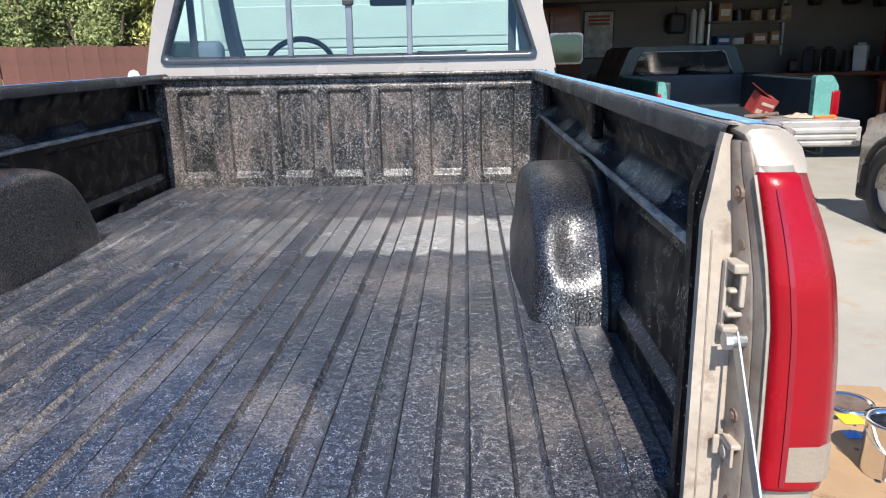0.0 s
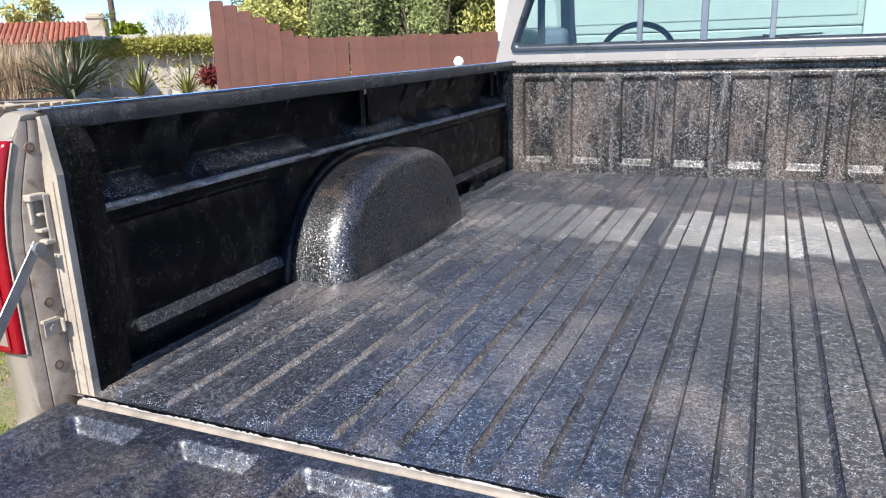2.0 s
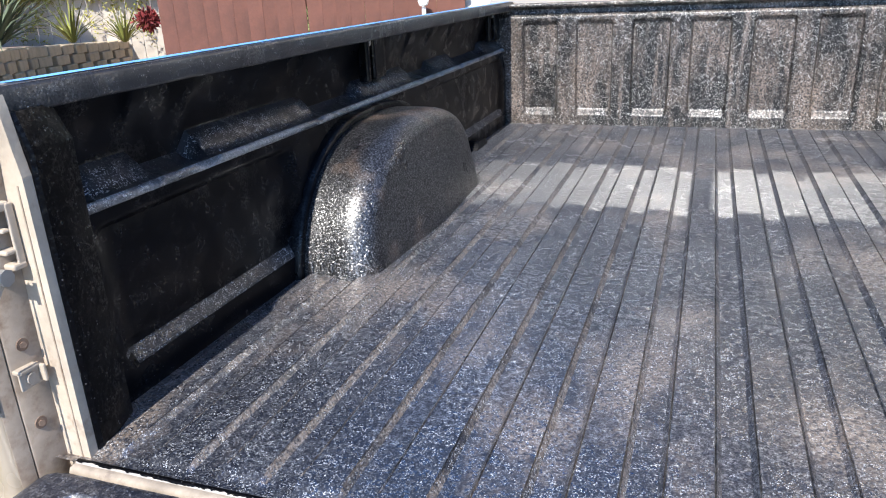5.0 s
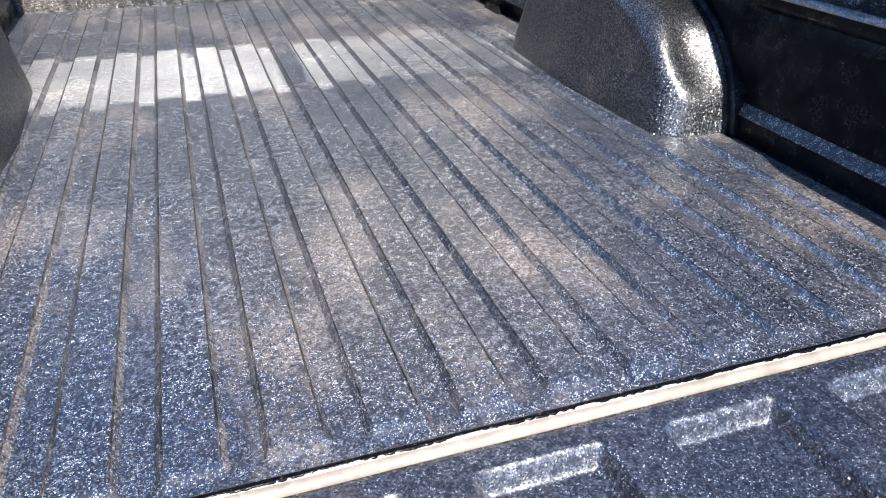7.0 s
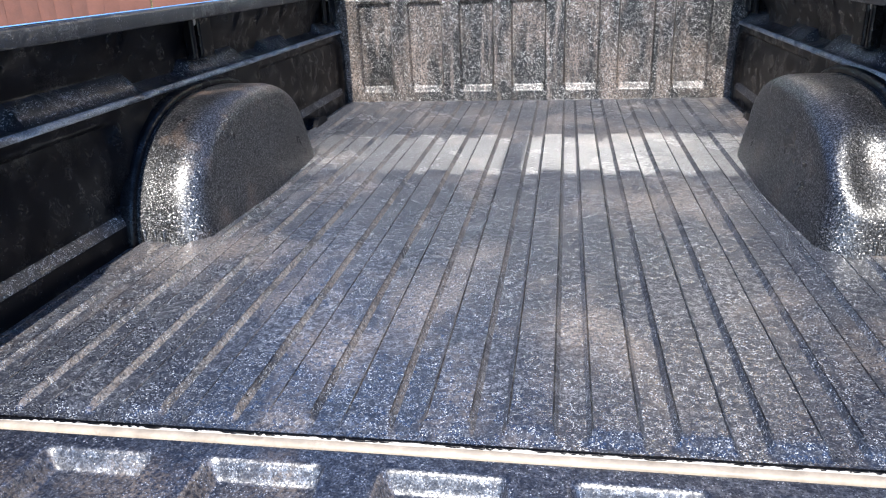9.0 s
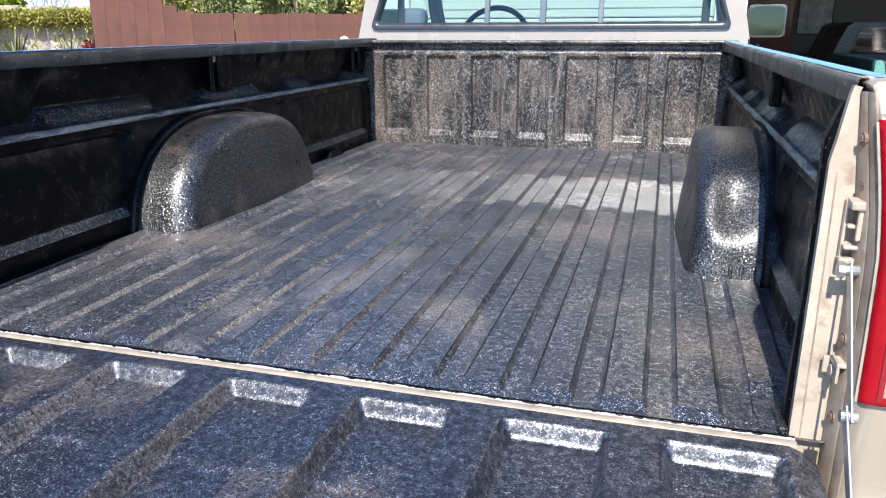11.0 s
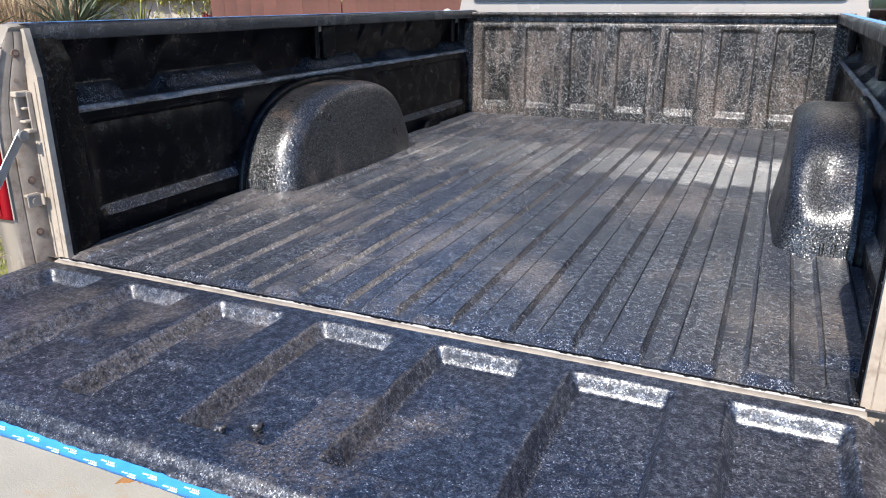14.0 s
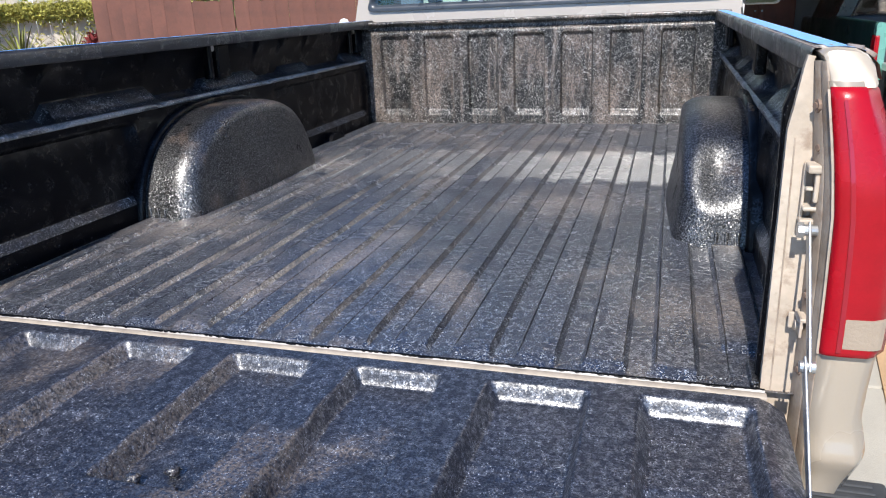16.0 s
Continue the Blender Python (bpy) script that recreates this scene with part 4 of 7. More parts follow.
part("step_pad", bm, M["bumper_pad"], bump, "ribbed dark step pad")


def truck_wheel(x, y, parent, r=0.37, w=0.23, rim="hub"):
    s = 1 if x > 0 else -1
    bm = bmesh.new()
    prof = [(r * 0.62, -w / 2), (r * 0.93, -w / 2), (r, -w * 0.36), (r, w * 0.36), (r * 0.93, w / 2), (r * 0.62, w / 2)]
    grid(bm, [[(x + o, y + q * math.cos(a), r + q * math.sin(a)) for q, o in prof] for a in (2 * math.pi * k / 28 for k in range(28))], close_u=True, close_v=True)
    tyre = part("wheel", bm, M["rubber"], parent, "", True)
    bm = bmesh.new()
    rod(bm, (x - s * w * 0.3, y, r), (x + s * w * 0.34, y, r), r * 0.63, 24)
    for k in range(7):
        a = 2 * math.pi * k / 7
        m = Matrix.Translation((x + s * w * 0.38, y, r)) @ Matrix.Rotation(a, 4, "X")
        box(bm, (-0.015, -0.022, r * 0.12), (0.015, 0.022, r * 0.6), 0.008, 2, m)
    rod(bm, (x + s * w * 0.3, y, r), (x + s * w * 0.48, y, r), r * 0.16, 16)
    part("rim", bm, M[rim], tyre)
    return tyre


for sx in (-1, 1):
    truck_wheel(sx * 0.83, WY, truck)
    truck_wheel(sx * 0.83, 4.45, truck)

# cab -------------------------------------------------------------
TILT = math.tan(radians(5.0))


def back(x, z, off=0.0):
    return (x, 2.495 + (z - 1.28) * TILT + off, z)


win = rounded([(-0.812, 1.335), (0.812, 1.335), (0.652, 1.80), (-0.652, 1.80)], [0.03, 0.03, 0.07, 0.07], 7)
# loops with matching points: bottom-left corner, bottom-right, top-right, top-left
ob_loop = [(-0.905, 1.20), (-0.904, 1.16), (-0.90, 0.95), (-0.89, 0.62), (-0.8, 0.60), (-0.5, 0.60), (-0.3, 0.60)]
ob_loop += [(-x, z) for x, z in reversed(ob_loop)]
up_r = [(0.84, 1.53), (0.80, 1.66), (0.765, 1.78), (0.745, 1.845), (0.71, 1.88), (0.65, 1.90), (0.5, 1.908)]
ob_loop += up_r + [(-x, z) for x, z in reversed(up_r)]
bm = bmesh.new()
o_f = [bm.verts.new(back(x, z)) for x, z in ob_loop]
w_f = [bm.verts.new(back(x, z, 0.004)) for x, z in win]
w_b = [bm.verts.new(back(x, z, 0.05)) for x, z in win]
o_b = [bm.verts.new(back(x * 0.96, z - 0.01, 0.06)) for x, z in ob_loop]
n = len(win)
for a, b in ((o_f, w_f), (w_f, w_b), (w_b, o_b), (o_b, o_f)):
    for i in range(n):
        bm.faces.new((a[i], a[(i + 1) % n], b[(i + 1) % n], b[i]))
crease(part("cab_back", bm, M["cab"], truck, "pale painted back wall of the cab"), 40)
# window gasket, bars, panes
bm = bmesh.new()


def scaled(loop, k):
    return [(x * (1 + k / 0.75), 1.57 + (z - 1.57) * (1 + k / 0.24)) for x, z in loop]


rings = [[back(x, z, o) for x, z in scaled(win, k)] for k, o in ((0.012, 0.0), (0.010, -0.012), (-0.004, -0.014), (-0.016, -0.006), (-0.02, 0.004), (-0.02, 0.03), (0.012, 0.03))]
grid(bm, rings, close_u=True, close_v=True)
frame_ob = crease(part("rear_window", bm, M["gasket"], truck, "sliding rear window with a dark rubber gasket"), 40)
BARS = (-0.247, 0.012, 0.271)
for x in BARS:
    bm = bmesh.new()
    w = 0.011 if x != BARS[1] else 0.014
    vs = box(bm, (x - w, -0.006, 1.345), (x + w, 0.016, 1.80), 0.003)
    for v in vs:
        v.co.y += 2.495 + (v.co.z - 1.28) * TILT
    part("slider_bar", bm, M["alu"], frame_ob)
bm = bmesh.new()
vs = box(bm, (-0.012, -0.02, 1.555), (0.036, -0.005, 1.578), 0.004)
for v in vs:
    v.co.y += 2.495 + (v.co.z - 1.28) * TILT
part("window_latch", bm, M["black_plastic"], frame_ob)
edges_x = [None, *BARS, None]
for i in range(4):
    bm = bmesh.new()
    def side_x(z, s):
        return s * lerp_at(z, [1.345, 1.80], [0.80, 0.645])
    rows = []
    for z in (1.345, 1.8):
        a = side_x(z, -1) if i == 0 else BARS[i - 1] + 0.008
        b = side_x(z, 1) if i == 3 else BARS[i] - 0.008
        rows.append([back(a, z, 0.008), back(b, z, 0.008)])
    grid(bm, rows)
    pane = part("pane", bm, M["glass"], frame_ob, "green-tinted glass")
    pane.visible_shadow = False

# body sides, roof, windscreen
for s in (-1, 1):
    bm = bmesh.new()
    low = [(0.905, 0.45), (0.93, 0.7), (0.93, 1.0), (0.915, 1.2), (0.898, 1.30)]
    grid(bm, [[(s * x, y, z) for x, z in low] for y in even(2.53, 5.15, 0.3)])
    grid(bm, [[(s * (x - 0.05), y, z) for x, z in low] for y in even(2.53, 3.95, 0.3)])
    grid(bm, [[(s * 0.848, y, 1.30), (s * 0.898, y, 1.30)] for y in even(2.53, 3.95, 0.3)])
    part("cab_side", bm, M["cab"], truck, "", True)
    for (y0, y1), (t0, t1), w in (((2.52, 2.66), (2.58, 2.70), 0.05), ((3.78, 3.95), (3.12, 3.20), 0.05)):
        bm = bmesh.new()
        rings = []
        for z, k in ((1.28, 0), (1.45, 0.33), (1.62, 0.66), (1.80, 1.0)):
            xo = lerp_at(z, [1.28, 1.42, 1.66, 1.80], [0.9, 0.872, 0.80, 0.758])
            a, b = y0 + (t0 - y0) * k, y1 + (t1 - y1) * k
            rings.append([(s * xo, a, z), (s * xo, b, z), (s * (xo - w), b, z), (s * (xo - w), a, z)])
        vs = grid(bm, rings, close_v=True)
        bm.faces.new(vs[0]), bm.faces.new(vs[-1])
        part("cab_pillar", bm, M["cab" if y0 < 3 else "interior"], truck)
    bm = bmesh.new()
    grid(bm, [[(s * 0.89, 2.64, 1.30), (s * 0.89, 3.80, 1.30)], [(s * 0.765, 2.68, 1.79), (s * 0.765, 3.16, 1.79)]])
    part("door_glass", bm, M["glass"], truck).visible_shadow = False
    bm = bmesh.new()                                   # seat-belt strap and inner pillar trim
    box(bm, (s * 0.70, 2.64, 1.25), (s * 0.735, 2.65, 1.78), 0.004)
    part("seat_belt", bm, M["dash"], truck)
bm = bmesh.new()
rings = []
for y, h, k in ((2.545, 1.80, 0.985), (2.56, 1.885, 0.975), (2.60, 1.91, 0.96), (2.8, 1.925, 0.97), (3.0, 1.915, 0.97), (3.12, 1.89, 0.96), (3.18, 1.82, 0.95)):
    rings.append([(x * k, y, h - 0.05 * (abs(x) / 0.77) ** 4 - 0.012 * (x / 0.77) ** 2) for x in even(-0.775, 0.775, 0.1)])
grid(bm, rings)
grid(bm, [[(x * 0.95, y, 1.80 - 0.03 * (x / 0.77) ** 4) for x in even(-0.77, 0.77, 0.15)] for y in (2.55, 2.8, 3.0, 3.18)])
part("cab_roof", bm, M["cab"], truck, "", True)
bm = bmesh.new()
grid(bm, [[(-0.86, 3.86, 1.30), (0.86, 3.86, 1.30)], [(-0.73, 3.17, 1.80), (0.73, 3.17, 1.80)]])
part("windscreen", bm, M["glass"], truck, "green-tinted windscreen").visible_shadow = False
bm = bmesh.new()
grid(bm, [[(x, y, 1.30 - 0.10 * (abs(x) / 0.9) ** 3 - 0.05 * ((y - 3.8) / 1.3) ** 2) for x in even(-0.9, 0.9, 0.15)] for y in even(3.84, 5.12, 0.16)])
box(bm, (-0.9, 5.05, 0.45), (0.9, 5.15, 1.15), 0.03)
part("bonnet", bm, M["cab"], truck, "", True)
bm = bmesh.new()
box(bm, (-0.735, 2.60, 1.652), (0.735, 3.20, 1.79), 0.02)
part("headliner", bm, M["interior"], truck, "slate-blue headliner")
bm = bmesh.new()
box(bm, (-0.86, 2.56, 0.5), (0.86, 3.9, 0.56), 0.01)
box(bm, (-0.86, 3.9, 0.5), (0.86, 3.93, 1.28), 0.01)
part("cab_floor", bm, M["interior"], truck)
# inside
bm = bmesh.new()
prism(bm, rounded([(3.42, 1.05), (3.90, 1.0), (3.90, 1.305), (3.62, 1.315), (3.44, 1.27)], 0.03, 4), "x", -0.85, 0.85)
prism(bm, rounded([(3.40, 1.20), (3.62, 1.25), (3.62, 1.355), (3.46, 1.35)], 0.025, 4), "x", -0.62, -0.10)
part("dashboard", bm, M["dash"], truck, "dark vinyl dashboard with an instrument hood")
bm = bmesh.new()
wm = Matrix.Translation((-0.37, 3.20, 1.27)) @ Matrix.Rotation(radians(62), 4, "X")
pts = [wm @ Vector((0.19 * math.cos(a), 0.19 * math.sin(a), 0)) for a in (2 * math.pi * k / 40 for k in range(41))]
tube(bm, pts, 0.015, 8)
rod(bm, wm @ Vector((0, 0, -0.02)), wm @ Vector((0, 0, 0.03)), 0.055, 16)
for a in (0.15, math.pi - 0.15, -math.pi / 2):
    rod(bm, wm @ Vector((0.03 * math.cos(a), 0.03 * math.sin(a), 0)), wm @ Vector((0.19 * math.cos(a), 0.19 * math.sin(a), 0)), 0.014, 8)
rod(bm, wm @ Vector((0, 0, 0)), (-0.37, 3.5, 1.13), 0.03, 10)
part("steering_wheel", bm, M["dash"], truck, "dark steering wheel", True)
bm = bmesh.new()
box(bm, (-0.80, 2.62, 0.8), (0.80, 2.80, 1.315), 0.05, 4)
box(bm, (-0.80, 2.70, 0.62), (0.80, 3.25, 0.86), 0.05, 4)
part("bench_seat", bm, M["interior"], truck, "blue-grey bench seat", True)
bm = bmesh.new()
box(bm, (-0.745, 2.645, 1.29), (-0.60, 2.74, 1.425), 0.035, 4)
part("headrest", bm, M["interior"], truck, "", True)
bm = bmesh.new()
box(bm, (0.03, 3.10, 1.585), (0.255, 3.13, 1.655), 0.012)
rod(bm, (0.14, 3.12, 1.64), (0.13, 3.18, 1.70), 0.008, 8)
part("rear_view_mirror", bm, M["dash"], truck)
for x0, x1, z1 in ((0.05, -0.32, 1.335), (0.66, 0.22, 1.36)):
    bm = bmesh.new()
    rod(bm, (x0, 3.90, 1.33), (x1, 3.82, z1), 0.006, 6)
    rod(bm, (x1 + 0.30, 3.84, z1 + 0.002), (x1 - 0.12, 3.835, z1 - 0.01), 0.005, 6)
    part("wiper", bm, M["rubber"], truck)
for s in (-1, 1):
    bm = bmesh.new()
    box(bm, (s * 0.975, 3.505, 1.275), (s * 1.17, 3.56, 1.445), 0.03, 4)
    rod(bm, (s * 0.90, 3.55, 1.34), (s * 1.03, 3.53, 1.36), 0.018, 8)
    rod(bm, (s * 0.90, 3.55, 1.28), (s * 1.03, 3.53, 1.35), 0.012, 8)
    mir = part("door_mirror", bm, M["alu"], truck, "grey metal door mirror", True)
    bm = bmesh.new()
    prism(bm, rounded([(s * 0.985, 1.285), (s * 1.16, 1.285), (s * 1.16, 1.435), (s * 0.985, 1.435)], 0.03, 4), "y", 3.499, 3.504)
    part("mirror_glass", bm, M["mirror"], mir)

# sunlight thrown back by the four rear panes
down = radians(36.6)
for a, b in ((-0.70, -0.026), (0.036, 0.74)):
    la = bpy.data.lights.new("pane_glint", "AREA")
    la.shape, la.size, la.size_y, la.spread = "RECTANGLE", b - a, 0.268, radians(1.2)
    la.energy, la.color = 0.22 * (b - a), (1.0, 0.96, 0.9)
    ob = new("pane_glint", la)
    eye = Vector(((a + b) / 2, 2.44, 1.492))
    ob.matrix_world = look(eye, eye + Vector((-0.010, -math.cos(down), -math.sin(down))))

# ---------------------------------------------------------------- ground
WALL_Y = [-10.0, -3.0, 0.0, 1.5, 2.4, 3.0, 4.9, 7.9, 12.1, 16.0]
WALL_X = [-6.2, -6.1, -6.1, -6.2, -6.3, -6.45, -7.4, -9.4, -10.9, -11.6]
WALL_TOP = [0.95, 0.95, 0.93, 0.92, 0.91, 0.93, 0.88, 0.72, 0.52, 0.45]
EDGE = -1.60      # where the driveway slab ends


def wall_x(y):
    return lerp_at(y, WALL_Y, WALL_X)


def wall_top(y):
    return lerp_at(y, WALL_Y, WALL_TOP)


def ground_z(x, y):
    w, top = wall_x(y), wall_top(y)
    if x < w - 0.06:
        return top - 0.05 + 0.012 * min(12, w - x)
    if x > EDGE or y > 40 or y < -60:
        return -0.03
    t = (EDGE - x) / (EDGE - w + 0.001)
    lump = 0.02 * noise.noise((x * 1.7, y * 1.7, 0)) + 0.012 * noise.noise((x * 6, y * 6, 3))
    return -0.02 + 0.05 * smooth01(t * 5) + (top - 0.48) * max(0.0, (t - 0.32) / 0.68) ** 1.15 + lump * min(1, t * 6)


def ground_material():
    m = material("garden_soil_and_lawn", (0.33, 0.26, 0.22), 0.95, 0, 0, 0.3, 1.6, 40, 0.01, 60)
    nd, ln = m.node_tree.nodes, m.node_tree.links
    b = nd["Principled BSDF"]
    old = b.inputs["Base Color"].links[0].from_socket
    geo = nd.new("ShaderNodeNewGeometry")
    sep = nd.new("ShaderNodeSeparateXYZ")
    ln.new(geo.outputs["Position"], sep.inputs[0])
    n = nd.new("ShaderNodeTexNoise")
    n.inputs["Scale"].default_value, n.inputs["Detail"].default_value = 1.6, 5
    ln.new(geo.outputs["Position"], n.inputs["Vector"])
    add = nd.new("ShaderNodeMath")
    add.operation = "MULTIPLY_ADD"
    ln.new(n.outputs["Fac"], add.inputs[0])
    add.inputs[1].default_value = 1.5
    ln.new(sep.outputs["X"], add.inputs[2])
    r = nd.new("ShaderNodeMapRange")
    r.inputs["From Min"].default_value, r.inputs["From Max"].default_value = -2.35, -1.75
    ln.new(add.outputs[0], r.inputs["Value"])
    g = nd.new("ShaderNodeMix")
    g.data_type = "RGBA"
    n2 = nd.new("ShaderNodeTexNoise")
    n2.inputs["Scale"].default_value, n2.inputs["Detail"].default_value = 7.0, 6
    ln.new(geo.outputs["Position"], n2.inputs["Vector"])
    r2 = nd.new("ShaderNodeMapRange")
    r2.inputs["From Min"].default_value, r2.inputs["From Max"].default_value = 0.42, 0.6
    ln.new(n2.outputs["Fac"], r2.inputs["Value"])
    ln.new(r2.outputs[0], g.inputs[0])
    g.inputs[6].default_value, g.inputs[7].default_value = (0.30, 0.23, 0.13, 1), (0.19, 0.21, 0.06, 1)
    mx = nd.new("ShaderNodeMix")
    mx.data_type = "RGBA"
    ln.new(r.outputs[0], mx.inputs[0])
    ln.new(old, mx.inputs[6])
    ln.new(g.outputs[2], mx.inputs[7])
    ln.new(mx.outputs[2], b.inputs["Base Color"])
    return m


gx = [-400, -150, -60, -30, -20, -14] + even(-12.2, -1.5, 0.1) + [-1.0, 0, 3, 8, 20, 60, 150, 400]
gy = [-400, -150, -60, -25, -12, -8, -5, -3] + even(-2.5, 13.0, 0.12) + [15, 18, 25, 39, 41, 80, 150, 400]
gx = sorted(set(gx))
ground = crease(solo("ground", heightfield(gx, gy, lambda x, y: (x, y, ground_z(x, y))), ground_material(), "sloping garden ground with patchy lawn and bark mulch", "ground", kind="structure"), 70)

drive = tagged(new("driveway"), "pale concrete driveway with rust stains", "driveway", kind="structure")
for x0, x1, y0, y1 in ((EDGE, 1.55, -7, 1.6), (1.56, 5.0, -7, 1.6), (5.01, 10, -7, 1.6), (EDGE, 1.55, 1.61, 6.2), (1.56, 5.0, 1.61, 6.2), (5.01, 10, 1.61, 6.2)):
    bm = bmesh.new()
    box(bm, (x0, y0, -0.12), (x1, y1, 0.0), 0.008)
    part("slab", bm, M["concrete"], drive)
bm = bmesh.new()
blob = []
for i in range(28):
    a = 2 * math.pi * i / 28
    r = 0.5 + 0.5 * noise.noise((math.cos(a) * 1.5, math.sin(a) * 1.5, 2))
    blob.append((-0.93 + 0.10 * r * math.cos(a) + 0.05 * math.sin(a), 0.33 + 0.2 * r * math.sin(a)))
prism(bm, blob, "z", 0.0, 0.0012)
part("rust_stain", bm, material("rust_stain", (0.36, 0.17, 0.06), 0.9, 0, 0, 0.3, 9, 60), drive, "rust stain on the concrete")

# ---------------------------------------------------------------- plants


def leaf_quad(bm, c, d, side, length, width, bend=0.15):
    up = d.cross(side)
    a = c - side * width * 0.5
    b = c + side * width * 0.5
    m = c + d * length * 0.5 + up * length * bend
    t = c + d * length
    v = [bm.verts.new(p) for p in (c, m - side * width * 0.5, t, m + side * width * 0.5)]
    bm.faces.new(v)


def rand_dir(r, zmin=-1.0):
    while True:
        v = Vector((r.uniform(-1, 1), r.uniform(-1, 1), r.uniform(zmin, 1)))
        if 0.05 < v.length < 1:
            return v.normalized()


def leaves(bm, center, radii, count, size, r, hollow=0.55):
    """Small leaves spread through an uneven clump."""
    for _ in range(count):
        d = rand_dir(r)
        k = hollow + (1 - hollow) * r.random() ** 0.6
        k *= 0.8 + 0.35 * noise.noise((d.x * 2 + center[0], d.y * 2 + center[1], d.z * 2 + center[2]))
        p = Vector((center[0] + radii[0] * d.x * k, center[1] + radii[1] * d.y * k, center[2] + radii[2] * d.z * k))
        q = (rand_dir(r) + d * 0.6).normalized()
        s = q.cross(rand_dir(r)).normalized()
        leaf_quad(bm, p, q, s, size * r.uniform(0.6, 1.4), size * r.uniform(0.3, 0.6))


def tree(x, y, z, height, spread, mat, label, seed, count=2600, size=0.09, trunk_r=0.09, clumps=14, low=0.3):
    r = random.Random(seed)
    t = thing("tree", (x, y, z), label, "tree")
    bm = bmesh.new()
    pts = [(x + 0.06 * i * r.uniform(-1, 1), y + 0.06 * i * r.uniform(-1, 1), z - 0.1 + height * 0.6 * i / 6) for i in range(7)]
    for i in range(6):
        rod(bm, pts[i], pts[i + 1], trunk_r * (1 - i * 0.12), 8, trunk_r * (1 - (i + 1) * 0.12))
    ends = []
    for k in range(clumps):
        a, h = r.uniform(0, 2 * math.pi), low + (1 - low) * (k + r.random()) / clumps
        d = spread * (0.35 + 0.65 * math.sin(math.pi * min(1, 0.25 + h * 0.7))) * r.uniform(0.35, 0.8)
        e = (x + d * math.cos(a), y + d * math.sin(a), z + height * h * 0.92)
        ends.append(e)
        rod(bm, pts[min(6, int(h * 6))], e, trunk_r * 0.3, 5, trunk_r * 0.1)
    part("trunk", bm, M["bark"], t)
    bm = bmesh.new()
    for e in ends:
        k = r.uniform(0.28, 0.46)
        leaves(bm, e, (spread * k, spread * k, spread * k * 0.85), count // clumps, size, r, 0.3)
    part("crown", bm, mat, t, recalc=False)
    return t


def bush(x, y, z, rx, ry, rz, mat, label, seed, count=900, size=0.06, name="bush"):
    r = random.Random(seed)
    t = thing(name, (x, y, z), label, name)
    bm = bmesh.new()
    for k in range(9):
        a = r.uniform(0, 6.28)
        rod(bm, (x, y, z - 0.05), (x + rx * 0.5 * math.cos(a), y + ry * 0.5 * math.sin(a), z + rz * r.uniform(0.7, 1.4)), 0.015, 5, 0.004)
    part("stem", bm, M["bark"], t)
    bm = bmesh.new()
    for k in range(10):
        a, d = r.uniform(0, 6.28), r.uniform(0, 0.65)
        leaves(bm, (x + rx * d * math.cos(a), y + ry * d * math.sin(a), z + rz * r.uniform(0.5, 1.4)), (rx * 0.5, ry * 0.5, rz * 0.5), count // 10, size, r, 0.2)
    part("foliage", bm, mat, t, recalc=False)
    return t


def blade(bm, base, d, length, width, droop, n=4):
    """A long leaf that bends over."""
    p, v = Vector(base), Vector(d).normalized()
    s = v.cross(Vector((0, 0, 1)))
    s = (s if s.length > 0.05 else Vector((1, 0, 0))).normalized()
    rows = []
    for i in range(n + 1):
        w = width * (0.7 + 0.6 * math.sin(math.pi * min(1, i / n * 0.8))) * (1 - (i / n) ** 3) + 0.001
        mid = p + Vector((0, 0, -w * 0.25))
        rows.append([p - s * w * 0.5, mid, p + s * w * 0.5])
        v = (v + Vector((0, 0, -droop / n))).normalized()
        p = p + v * length / n
    grid(bm, rows)


def spiky(x, y, z, height, mat, label, seed, count=26, width=0.05, open_=0.75, droop=0.25, name="agave", dead=0):
    r = random.Random(seed)
    t = thing(name, (x, y, z), label, "plant")
    bm = bmesh.new()
    for i in range(count):
        a, o = i * 2.4 + r.uniform(-0.2, 0.2), open_ * (0.25 + 0.85 * (i / count)) * r.uniform(0.8, 1.2)
        d = (math.cos(a) * o, math.sin(a) * o, 1.0)
        blade(bm, (x + 0.03 * math.cos(a), y + 0.03 * math.sin(a), z), d, height * r.uniform(0.75, 1.15), width, droop * r.uniform(0.5, 1.5))
    part("leaf_rosette", bm, mat, t, smooth=True)
    if dead:
        bm = bmesh.new()
        for i in range(dead):
            a = r.uniform(0, 6.28)
            blade(bm, (x, y, z + 0.05), (math.cos(a) * 1.4, math.sin(a) * 1.4, 0.7), height * r.uniform(0.6, 0.9), width * 0.8, 1.6)
        part("dry_leaf_skirt", bm, M["leaf_dry"], t, smooth=True)
    return t


